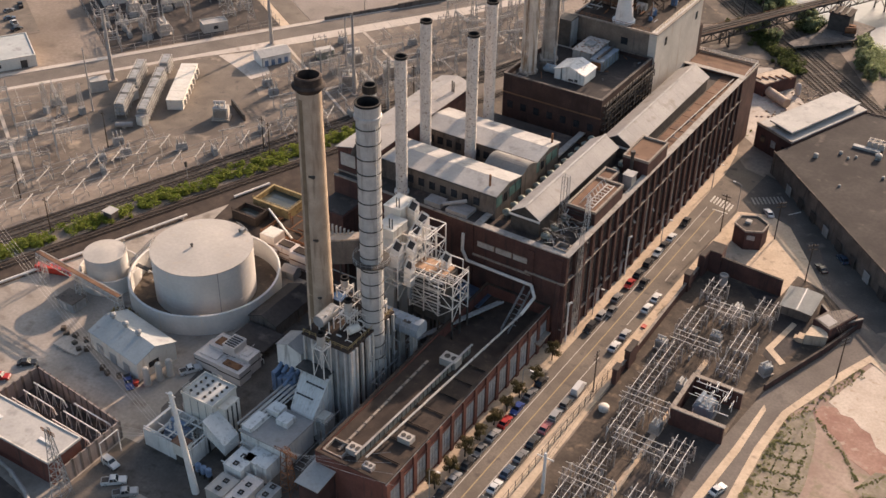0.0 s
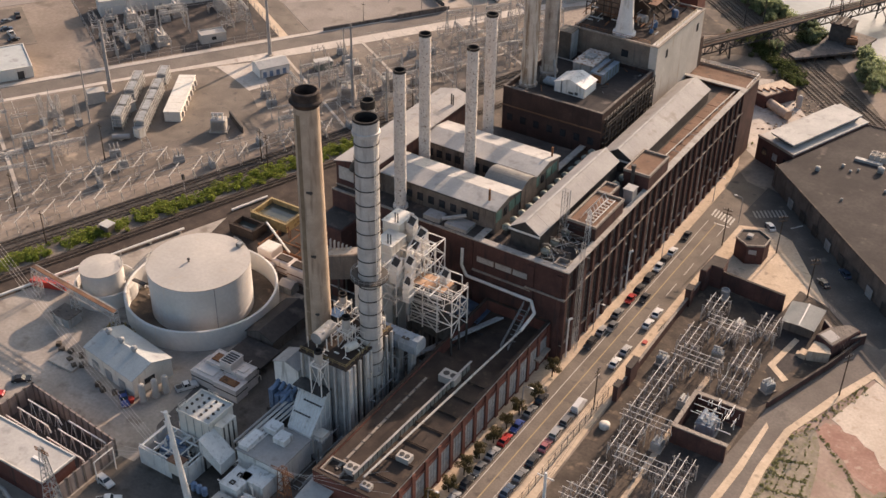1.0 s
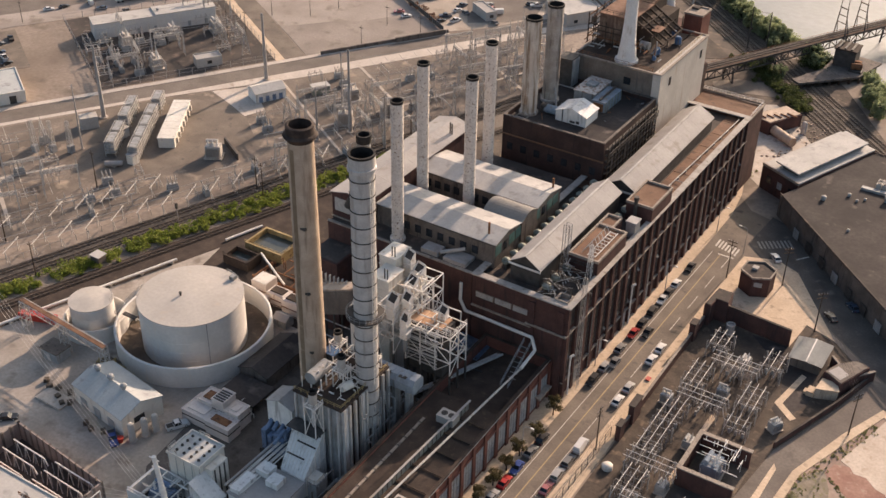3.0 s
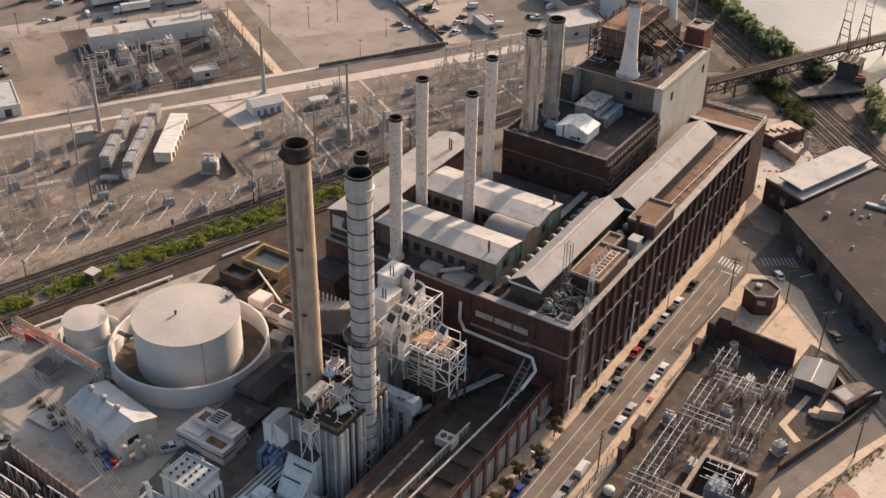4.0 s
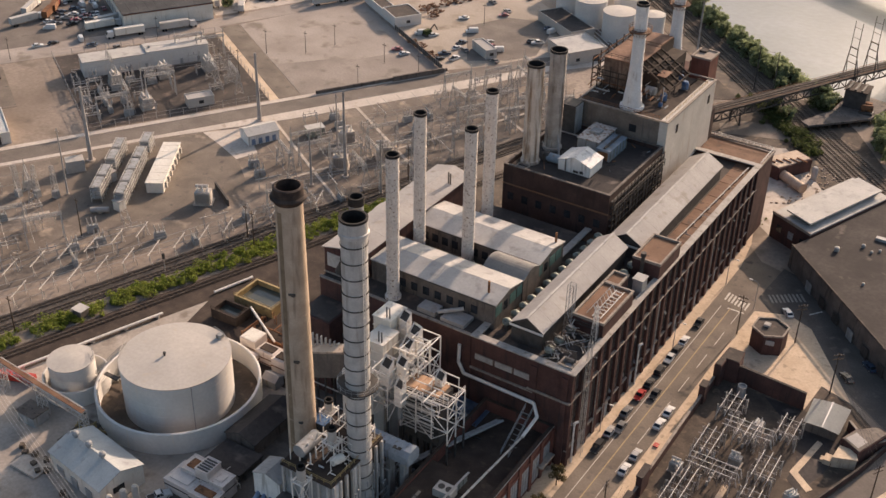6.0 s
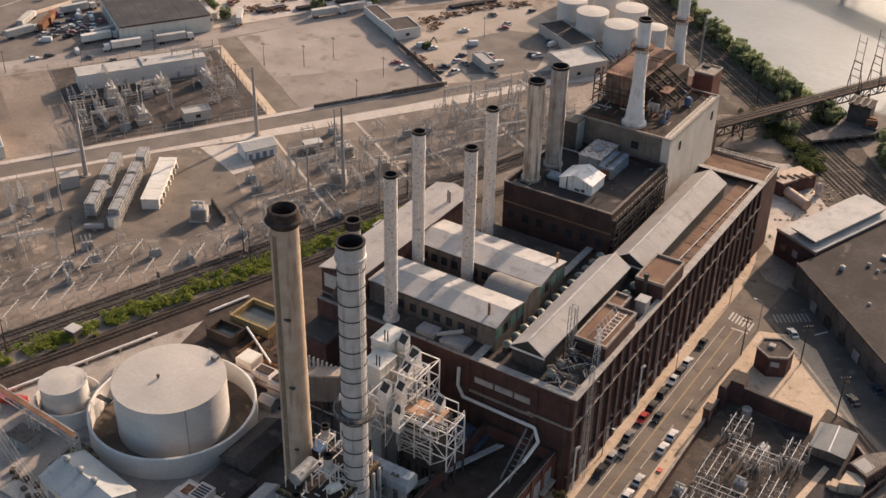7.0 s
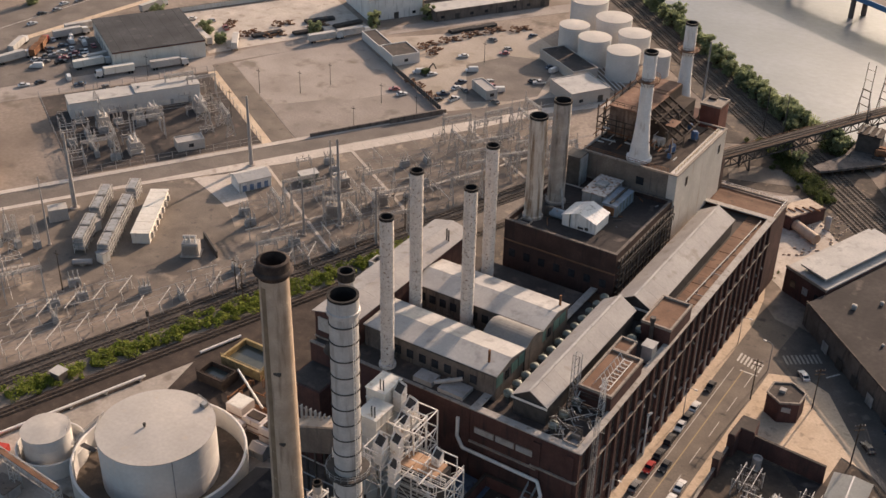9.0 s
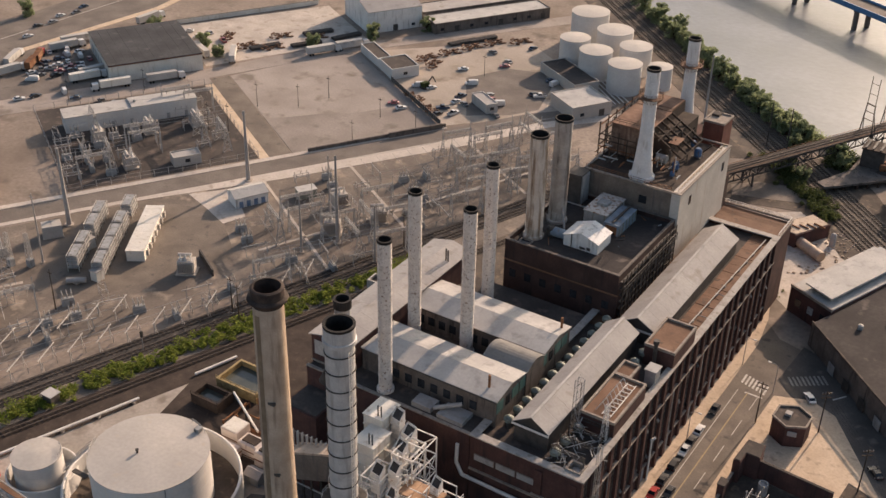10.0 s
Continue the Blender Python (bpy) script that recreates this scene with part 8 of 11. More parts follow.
# ---- switchgear ----
INS = material("brown_porcelain", (0.20, 0.17, 0.15), (0.34, 0.30, 0.27), 0.35, scale=2, fine=6.0)
INSUL = mesh_of("insulator", lathe(0, 0, [(0.07, 0), (0.16, 0.1), (0.07, 0.2), (0.16, 0.35), (0.07, 0.45), (0.16, 0.6), (0.07, 0.7), (0.16, 0.85), (0.05, 1.0)], 6), INS)


def bus_rack(length, label):
    """Three long bus tubes crossed by thin tubes on portals, built about the origin along y."""
    t = thing("bus_rack", label, "switchgear", (0, 0, 0), "bus racks of the switchyard")
    h = length / 2
    rng = random.Random(int(length * 7))
    for k in range(3):
        x = -1.9 + 1.9 * k
        bm = bm_pipe(bmesh.new(), (x, -h, 5.3), (x, h, 5.3), 0.07, 6)
        bm_pipe(bm, (x, -h, 5.3), (x - 0.5, -h - 0.7, 3.2), 0.06, 6)
        part("bus_tube", bm, PALE_STEEL, t)
    m = max(2, round(length / 2.6))
    for j in range(m):
        y = -h + length * (j + 0.5) / m
        part("cross_tube", bm_pipe(bmesh.new(), (-3.1, y, 4.75), (3.1, y, 4.75), 0.05, 6), YARD_STEEL, t)
    n = max(1, round(length / 9))
    fit = bmesh.new()
    for j in range(n + 1):
        y = -h + 0.9 + (length - 1.8) * j / n
        for x in (-2.8, 2.8):
            part("post", box(x - 0.09, y - 0.09, 0, x + 0.09, y + 0.09, 4.7), YARD_STEEL, t)
        for k in range(3):
            inst("insulator", INSUL, t, -1.9 + 1.9 * k, y, 4.3)
    for j in range(n):
        y = -h + (length - 1) * (j + 0.5) / n
        part("low_beam", beam((-2.9, y, 2.6), (2.9, y, 2.6), 0.12, 0.12), YARD_STEEL, t)
        for k in range(3):
            part("breaker_box", box(-2.0 + 1.7 * k, y + 0.5, 0, -1.4 + 1.7 * k, y + 1.0, 1.3), GREY_STEEL, t)
    for k in range(int(length * 9)):
        x, y, z = rng.choice((-2.6, -1.9, -0.9, 0, 0.9, 1.9, 2.6)) + rng.uniform(-0.2, 0.2), rng.uniform(-h, h), rng.choice((1.4, 2.2, 3.2, 3.9))
        bm_pipe(fit, (x, y, z), (x, y, z + rng.uniform(0.7, 1.2)), 0.1, 5)
        if k % 3 == 0:
            bm_beam(fit, (x, y, z + 0.6), (x + rng.uniform(-0.5, 0.5), y + rng.uniform(-1.2, 1.2), z + rng.uniform(1.0, 1.9)), 0.05)
        if k % 4 == 0:
            bm_beam(fit, (x, y, 0), (x, y, z), 0.07)
    part("insulator_clutter", fit, INS, t, "brown insulators, switch blades and slim stands")["kind"] = "stuff"
    return t


racks = {}
for x, y0, y1 in ((-68.8, 202, 224), (-68.6, 230.4, 240.4), (-68.6, 247.8, 256), (-67.2, 186.2, 197), (-67.6, 171.5, 182), (-68.2, 158, 168), (-54.0, 246.8, 254.4), (-54.2, 228.6, 239), (-54.0, 221.2, 226.0), (-53.0, 179, 193), (-54.5, 160, 174), (-62.0, 241.5, 246.6)):
    L = round((y1 - y0) / 2) * 2
    if L not in racks:
        racks[L] = bus_rack(L, "pale steel bus rack with four tubes on portals")
        racks[L].matrix_basis = pose(x, (y0 + y1) / 2, 0.03)
    else:
        copy_thing(racks[L], pose(x, (y0 + y1) / 2, 0.03))
cross = bus_rack(12, "pale steel cross rack linking two bus rows")
cross.matrix_basis = pose(-64.5, 227.2, 0.03, 0, 0, 90)
for x, y in ((-62, 244.2), (-66, 199.8), (-61.5, 186.0), (-66.5, 169.6)):
    copy_thing(cross, pose(x, y, 0.03, 0, 0, 90))
tb = transformer(-61.6, 197.0, 0.03, 0.95, GREY_TX, "small grey transformer between the bus racks", 90)
for x, y, rz in ((-61.8, 236, 0), (-61.2, 250.5, 90), (-62, 214, 90), (-72.8, 226.4, 0), (-61.4, 163, 0), (-46.8, 231, 60)):
    copy_thing(tb, pose(x, y, 0.03, 0, 0, rz))
wp = thing("timber_pole", "weathered timber line pole with crossarms", "pole", (0, 0, 0), "timber line poles")
part("shaft", lathe(0, 0, [(0.19, 0), (0.12, 13)], 8), WOOD_POLE, wp)
for z in (12.2, 11.0):
    part("crossarm", box(-1.4, -0.08, z, 1.4, 0.08, z + 0.2), WOOD_POLE, wp)
for k in range(4):
    inst("insulator", INSUL, wp, -1.2 + 0.8 * k, 0, 12.4, s=(0.7, 0.7, 0.4))
wp.matrix_basis = pose(-31.2, 238.6, 0.05, 0, 0, 60)
for x, y, rz in ((-50.4, 274.6, 40), (-64.7, 291.0, 40), (-79.4, 286, 0), (-79.8, 201, 90)):
    copy_thing(wp, pose(x, y, 0.1, 0, 0, rz))
cb = thing("overhead_wires", "thin dark overhead wires between poles", "wires", (-45, 262, 12))


def wire(t, a, b, sag=0.8, r=0.03, mat=DARK_STEEL):
    bm = bmesh.new()
    a, b = Vector(a), Vector(b)
    pts = [a.lerp(b, i / 8) - Vector((0, 0, sag * 4 * (i / 8) * (1 - i / 8))) for i in range(9)]
    side = (b - a).cross(Vector((0, 0, 1))).normalized() * r
    rows = [[bm.verts.new(p + o) for o in (-side, Vector((0, 0, r)), side, Vector((0, 0, -r)))] for p in pts]
    for p, q in zip(rows, rows[1:]):
        for i in range(4):
            bm.faces.new((p[i], p[(i + 1) % 4], q[(i + 1) % 4], q[i]))
    part("wire", bm, mat, t)


for k in range(4):
    dx = -1.2 + 0.8 * k
    wire(cb, (-31.2 + dx * 0.5, 238.6 + dx * 0.87, 12.5), (-50.4 + dx * 0.77, 274.6 + dx * 0.64, 12.5))
    wire(cb, (-50.4 + dx * 0.77, 274.6 + dx * 0.64, 12.5), (-64.7 + dx * 0.77, 291.0 + dx * 0.64, 12.5))
gp = thing("steel_monopole", "blue-grey steel line pole beside the pavement", "pole", (-74.6, 165, 0))
part("shaft", lathe(-74.6, 165, [(0.45, 0), (0.3, 12)], 12), BLUE_GREY, gp, smooth=True)
part("crossarm", box(-76.6, 164.9, 10.6, -72.6, 165.1, 10.9), PALE_STEEL, gp)
for k in range(8):
    wire(cb, (-75.8 + 0.5 * (k % 4), 165, 10.9 - 1.5 * (k // 4)), (-82 + 1.0 * (k % 4), 206 + k, 2.5), 0.3, 0.025)

# ---- buildings north-east of the crossing ----
dr = thing("dark_roofed_warehouse", "broad warehouse under a dark membrane roof", "building", (-50, 315, 0))
DP = [(-78.6, 328), (-42.5, 291), (-5, 253), (40, 300), (-30, 372), (-62.5, 371), (-73.5, 340)]
part("wall", prism(DP, 0, 7.2), GREY_BRICK, dr)
part("roof", prism([(-78.0, 328), (-42.5, 291.8), (-5, 254), (39, 300), (-30, 371.4), (-62.3, 370.4), (-73.0, 339.6)], 7.2, 7.6), DARK_ROOF, dr)
bm = bmesh.new()
for (xa, ya), (xb, yb) in zip(DP, DP[1:]):
    bm_beam(bm, (xa, ya, 7.8), (xb, yb, 7.8), 0.45, 0.4)
part("roof_edge", bm, TAR, dr)
for k in range(9):
    x, y = -70 + 5.5 * k, 319.0 - 5.6 * k
    part("loading_door", prism([(x - 0.5, y - 0.62), (x + 1.6, y - 2.76), (x + 1.7, y - 2.66), (x - 0.4, y - 0.52)], 0.2, 3.4), GREY_STEEL if k % 3 == 0 else DARK_STEEL, dr)
for x, y, s in ((-66.5, 332, 1.1), (-60.4, 338.5, 0.8), (-57.5, 336.5, 0.6), (-55.6, 338.6, 0.6), (-49.5, 341.5, 1.5), (-45, 330, 0.7), (-55, 318, 0.6), (-38, 322, 0.8), (-30, 306, 0.6)):
    t = thing("rooftop_fan", "small white fan cowl on the dark roof", "fan", (x, y, 7.6), "fans on the dark roof")
    part("curb", box(x - s * 0.6, y - s * 0.6, 7.6, x + s * 0.6, y + s * 0.6, 7.6 + s * 0.5), GREY_STEEL, t)
    part("cowl", lathe(x, y, [(s * 0.5, 7.6 + s * 0.4), (s * 0.75, 7.6 + s * 0.7), (s * 0.7, 7.6 + s * 1.1), (s * 0.1, 7.6 + s * 1.4)], 12), WHITE_PAINT, t, smooth=True)
cu = thing("chiller_plant", "cluster of grey chiller boxes on the dark roof", "chiller", (-53, 348, 7.6))
for k in range(6):
    x, y = -54.8 + 1.9 * (k % 3), 347.4 + 2.2 * (k // 3)
    part("chiller_box", box(x, y, 7.6, x + 1.6, y + 1.8, 9.4), WHITE_PAINT, cu)
    part("fan", lathe(x + 0.8, y + 0.9, [(0.6, 9.4), (0.6, 9.6)], 12), DARK_STEEL, cu)
part("frame", box(-58.5, 344.6, 7.6, -50, 346.2, 8.4), GREY_STEEL, cu)
we = thing("long_roofed_store", "brick store with a long pale raised roof", "building", (-75, 357, 0))
part("wall", prism([(-89.2, 342.1), (-75.4, 334.9), (-61.0, 371.8), (-74.8, 379)], 0, 8.2), BRICK, we)
part("roof", prism([(-89.0, 342.3), (-75.5, 335.3), (-61.3, 371.7), (-74.7, 378.6)], 8.2, 8.6), WHITE_ROOF, we)
part("clerestory", prism([(-83.2, 343.2), (-77.4, 340.2), (-65.0, 371.6), (-70.8, 374.6)], 8.6, 10.0), DARK_STEEL, we)
part("raised_roof", prism([(-85.4, 342.6), (-76.6, 338.0), (-63.8, 371.4), (-72.6, 376.0)], 10.0, 10.5), WHITE_ROOF, we)
part("parapet", prism([(-89.4, 342.0), (-75.4, 334.7), (-75.2, 335.2), (-89.2, 342.5)], 8.2, 9.0), STONE, we)
for k in range(3):
    x, y = -87.0 + 4.2 * k, 340.7 - 2.19 * k
    part("window", prism([(x, y), (x + 1.8, y - 0.94), (x + 1.84, y - 0.86), (x + 0.04, y + 0.08)], 3.2, 5.6), WINDOW_GREY if k == 1 else WINDOW_DARK, we)
ru2 = thing("roofless_brick_shell", "low brick ruin with exposed floor beams", "ruin", (-99, 386, 0))
part("wall", prism([(-106.8, 381.4), (-98.6, 378.6), (-91.3, 391.9), (-98.2, 395.8)], 0, 4.6), BRICK, ru2)
part("floor", prism([(-106.2, 381.6), (-98.8, 379.2), (-92.0, 391.8), (-98.2, 395.2)], 4.6, 4.8), CHIMNEY_TAN, ru2)
for k in range(5):
    a = Vector((-103.5 + 1.9 * k, 382.4 + 1.7 * k, 5.0))
    part("beam", beam(a, a + Vector((4.0, -1.4, 0)) * (0.6 + 0.1 * k), 0.4, 0.4), RUST, ru2)
hv = thing("abandoned_vessel", "rust-pale horizontal vessel lying on the ground", "vessel", (-93.5, 377.5, 0))
part("shell", bm_pipe(bmesh.new(), (-98.4, 381.2, 1.8), (-88.8, 374.6, 1.8), 1.7, 16), CHIMNEY_TAN, hv, smooth=True)
part("saddle", box(-94.6, 376.6, 0, -92.6, 378.6, 0.8), CONCRETE, hv)
vv = thing("upright_vessel", "pale upright vessel beside the rubble", "vessel", (-88.5, 386.5, 0))
part("shell", lathe(-88.6, 386.6, [(1.0, 0), (1.0, 4.2), (0.5, 4.8)], 16), WHITE_ROOF, vv, smooth=True)
rbm = bmesh.new()
for k in range(150):
    x, y, s = RND.uniform(-96, -76), RND.uniform(362, 396), RND.uniform(0.15, 0.7)
    if x < -90 and y < 384 and y > 370:
        continue
    bm_lathe(rbm, x, y, [(s, 0), (s * 0.8, s * 0.5), (s * 0.2, s * 0.8)], 5)
tagged(part("rubble", rbm, CHIMNEY_TAN), "scattered rubble and scrap on pale ground", "rubble", "", "stuff")
slab("rear_yard", [(-119, 347.4), (-95, 347.4), (-89.4, 342.4), (-74.8, 379.2), (-80, 398), (-96, 410), (-112, 398)], 0.05, CONCRETE, "pale dusty yard behind the works", "yard")

# ---- walled yard and brick house south-west of the plant ----
lw = thing("walled_busbar_yard", "open yard behind ribbed pinkish walls", "enclosure", (-179, 120, 0))
RIBBED = material("pinkish_grey_wall", (0.24, 0.19, 0.165), (0.33, 0.27, 0.235), 0.85, scale=0.3, fine=3.0, stain=(0.17, 0.13, 0.11), amount=0.4, streak=True)
for a, b in (((-195.0, 131.0), (-164.6, 127.6)), ((-164.6, 127.6), (-164.3, 110)), ((-195.0, 131.0), (-195.6, 118))):
    d = Vector((b[0] - a[0], b[1] - a[1], 0))
    n = Vector((-d.y, d.x, 0)).normalized() * 0.18
    p, q = Vector((*a, 0)), Vector((*b, 0))
    part("wall", prism([tuple((p - n).xy), tuple((q - n).xy), tuple((q + n).xy), tuple((p + n).xy)], 0, 5.0), RIBBED, lw)
    for k in range(int(d.length / 2.4) + 1):
        c = p + d.normalized() * 2.4 * k
        part("buttress", box(c.x - 0.22, c.y - 0.3, 0, c.x + 0.22, c.y + 0.3, 5.15), GREY_BRICK, lw)
part("floor", prism([(-195, 117.8), (-164.4, 117.8), (-164.6, 127.4), (-195, 130.8)], 0, 0.1), TAR, lw)
for j, y in enumerate((120.5, 123.8, 127.0)):
    t = thing("busbar_run", "white busbar pipe on short insulators", "busbar", (-180, y, 0), "busbar runs in the walled yard")
    for x0, x1 in ((-192, -181.5), (-178.5, -166.5)):
        bm = bmesh.new()
        bm_pipe(bm, (x0, y, 4.2), (x1, y - 0.6, 4.2), 0.2, 6)
        bm_pipe(bm, (x1, y - 0.6, 4.2), (x1 + 1.0, y - 0.6, 2.4), 0.2, 6)
        part("pipe", bm, WHITE_STEEL, t)
        for q in range(4):
            x = x0 + 1.2 + (x1 - x0 - 2.4) * q / 3
            part("brace", bm_beam(bm_beam(bmesh.new(), (x - 0.9, y - 0.3, 0.1), (x, y - 0.2, 4.1), 0.11), (x + 0.9, y - 0.3, 0.1), (x, y - 0.2, 4.1), 0.11), WHITE_STEEL, t)
    for k in range(9):
        x = -191.5 + 3 * k
        part("post", box(x - 0.1, y - 0.3, 0.1, x + 0.1, y - 0.1, 2.6), GREY_STEEL, t)
        inst("insulator", INSUL, t, x, y - 0.2, 2.6)
bb = thing("brick_control_house", "red brick house with a pale flat roof", "building", (-180, 113, 0))
part("wall", box(-194.4, 108.6, 0, -166.2, 117.6, 6.6), RED_BRICK, bb)
part("roof", box(-194.7, 108.3, 6.6, -165.9, 117.9, 7.0), WHITE_ROOF, bb)
part("roof_kerb", bm_frame(bmesh.new(), -194.7, 108.3, -165.9, 117.9, 7.0, 7.25, 0.3), TAN_CLAD, bb)
for x in (-187.5, -171.5):
    part("skylight", box(x - 2.0, 112.4, 7.0, x + 2.0, 113.2, 7.3), BLUE_GREY, bb)
lt2 = thing("lattice_tower", "tall grey lattice pylon by the red brick house", "pylon", (-162.0, 106.5, 0))
part("tower", bm_lattice_mast(bmesh.new(), -162.0, 107.5, 0, 20, 3.4, 0.7, 9, 0.15), GREY_STEEL, lt2)
part("head", bm_truss(bmesh.new(), (-164, 107.5, 19.5), (-160, 107.5, 19.5), 0.8, 4, 0.12), RUST, lt2)
pv = thing("lattice_portal", "white pipe portal at the yard corner", "portal", (-162, 124, 0))
bm = bmesh.new()
bm_pipe(bm, (-161.6, 119, 0), (-161.6, 119, 6.5), 0.14, 6)
bm_pipe(bm, (-161.6, 124.5, 0), (-161.6, 124.5, 6.5), 0.14, 6)
bm_pipe(bm, (-161.6, 119, 6.5), (-161.6, 124.5, 6.5), 0.14, 6)
part("pipe", bm, PALE_STEEL, pv)
pipe_w = thing("curved_main", "pale curved water main beside the lower yard", "pipe", (-180, 104, 0))
bm = bmesh.new()
pts = [(-196, 107.6, 1.6), (-186, 107.2, 1.6), (-176, 105.6, 1.6), (-168, 102.8, 1.6), (-160, 98, 1.6), (-154, 93, 1.6)]
for a, b in zip(pts, pts[1:]):
    bm_pipe(bm, a, b, 0.5, 10)
part("pipe", bm, GREY_METAL_ROOF, pipe_w, smooth=True)
for p in pts:
    part("plinth", box(p[0] - 0.4, p[1] - 0.4, 0, p[0] + 0.4, p[1] + 0.4, 1.2), CONCRETE, pipe_w)
slab("lower_yard", [(-215, 60), (-160, 60), (-160, 99), (-170, 103), (-196, 106.6), (-215, 106.6)], 0.05, TAR, "dark tarred lower switch yard", "yard")
for k in range(7):
    t = thing("bus_portal", "white pipe portal standing in the dark lower yard", "portal", (-184 + 3.4 * k, 103.5 - 1.6 * k, 0), "portals of the lower yard")
    x, y = -186 + 3.4 * k, 104.4 - 1.7 * k
    for e in (0, 1):
        part("post", lathe(x + 0.6 * e, y - 5.2 * e, [(0.13, 0), (0.13, 4.2)], 8), WHITE_STEEL, t)
        inst("insulator", INSUL, t, x + 0.6 * e, y - 5.2 * e, 4.2)
    part("beam", beam((x, y, 4.2), (x + 0.6, y - 5.2, 4.2), 0.2, 0.2), WHITE_STEEL, t)
slab("yard_road", [(-163.6, 60), (-146, 60), (-148, 112), (-158, 128.5), (-163.8, 128)], 0.05, ASPHALT, "dark asphalt drive through the plant yard", "road")

# ---- second grid: the flats towards the river ----
GO, GA = Vector((-270.8, 344.1, 0)), 57.5
GU, GV = Vector((math.cos(radians(GA)), math.sin(radians(GA)), 0)), Vector((-math.sin(radians(GA)), math.cos(radians(GA)), 0))


def G(u, v):
    p = GO + GU * u + GV * v
    return (p.x, p.y)


def gslab(name, uv, z, mat, label, category):
    return slab(name, [G(*p) for p in uv], z, mat, label, category)


FADED = material("faded_lot_paving", (0.28, 0.235, 0.20), (0.40, 0.34, 0.29), 0.9, scale=0.05, fine=1.5, stain=(0.19, 0.155, 0.125), amount=0.5)
gslab("switchyard_gravel", [(-160, -92), (-60, -84), (90, -64), (90, -13.5), (-160, -13.5)], 0.03, GRAVEL, "brown gravel of the large switchyard", "ground")
gslab("flats_road", [(-220, -10.2), (95, -10.2), (150, -19), (150, -12), (95, -1.2), (-220, -1.2)], 0.06, SIDE_ROAD, "worn brown-grey road along the flats", "road")
PALE_CONC = material("bright_pale_concrete", (0.46, 0.395, 0.335), (0.58, 0.51, 0.44), 0.95, scale=0.12, fine=1.2, stain=(0.34, 0.285, 0.235), amount=0.4)
gslab("flats_pavement", [(-220, -12.4), (-62, -12.6), (-14, -16.4), (60, -17.4), (95, -15.6), (150, -24), (150, -19.1), (95, -10.3), (-220, -10.3)], 0.1, PALE_CONC, "bright pale concrete strip beside the flats road", "pavement")
gslab("flats_pavement", [(-220, -1.0), (58, -1.0), (58, 1.6), (-220, 1.6)], 0.18, PALE_CONC, "pale pavement strip along the flats road", "pavement")
LOT_WORN = material("worn_lot_paving", (0.235, 0.195, 0.165), (0.33, 0.28, 0.24), 0.9, scale=0.06, fine=1.5, stain=(0.17, 0.14, 0.115), amount=0.45)
gslab("empty_lot", [(-3.5, 1.8), (56, 1.8), (56, 84), (40, 88), (-3.5, 82)], 0.05, FADED, "empty lot of cracked faded paving", "lot")
gslab("lot_asphalt", [(-3.3, 1.9), (55.8, 1.9), (55.8, 26), (30, 26), (22, 30), (-3.3, 34)], 0.09, LOT_WORN, "worn darker part of the lot", "lot")
gslab("driveway", [(-12.2, 1.8), (-4, 1.8), (-4, 82), (-12.2, 82)], 0.08, ASPHALT, "worn asphalt driveway between fences", "road")
gslab("drive_verge", [(-16, 1.8), (-12.4, 1.8), (-12.4, 76), (-16, 76)], 0.07, SIDEWALK, "pale verge beside the driveway", "pavement")
gslab("substation_ground", [(-84, 3), (-16.2, 3), (-16.2, 76), (-84, 76)], 0.06, TAR, "dark gravel of a fenced substation", "ground")
gslab("cross_road", [(-180, 77), (-12.4, 77), (-12.4, 83), (60, 88), (170, 82), (170, 92), (40, 98), (-20, 92), (-180, 92)], 0.07, FADED, "dusty pale cross road", "road")
gslab("truck_yard", [(-140, 92.2), (-52, 92.2), (-52, 150), (-110, 160), (-140, 150)], 0.05, SIDE_ROAD, "dusty truck yard of faded paving", "yard")
gslab("scrap_yard", [(57, 2), (130, -12), (133, 70), (70, 84), (57, 84)], 0.05, material("sandy_yard", (0.33, 0.275, 0.22), (0.46, 0.385, 0.315), 0.95, scale=0.04, fine=1.2, stain=(0.22, 0.175, 0.13), amount=0.5), "sandy yard with scattered vehicles", "yard")
slab("depot_paving", [(-259, 440), (-249, 459.5), (-234, 463.8), (-224, 451), (-218, 428), (-225, 417), (-239, 407)], 0.07, SIDE_ROAD, "patched grey paving of the depot yard", "yard")
gslab("pipe_yard", [(-10, 96), (66, 100), (66, 150), (-10, 150)], 0.06, CONCRETE, "bright pale storage yard", "yard")
gslab("shed_apron", [(-46.5, -14.4), (-43.8, -25.9), (-41.5, -38.9), (-33.4, -37.4), (-32.6, -29.3), (-31, -16.6)], 0.05, PALE_CONC, "pale concrete apron round the small shed", "apron")
gslab("yard_asphalt", [(-84, -66), (-44, -62), (-40, -30), (-60, -13.6), (-100, -13.6), (-104, -58)], 0.045, ASPHALT, "worn asphalt among the capacitor banks", "yard")
slab("highway", [(-470, 330), (-438, 352), (-428, 430), (-440, 520), (-480, 520), (-470, 430)], 0.06, SIDE_ROAD, "worn grey highway beside the flats", "road")
slab("flats_pavement", [(-438, 350), (-434, 352), (-424, 430), (-436, 520), (-440, 520), (-428, 430)], 0.16, SIDEWALK, "pale pavement along the highway", "pavement")
slab("centre_line", [(-455.2, 341), (-454.8, 341.2), (-448.8, 430), (-459.8, 520), (-460.2, 520), (-449.2, 430)], 0.09, WHITE_LINE, "worn white highway line", "marking")
rw = thing("retaining_wall", "long low concrete retaining wall along the road", "wall", (*G(30, 0), 0), kind="structure")
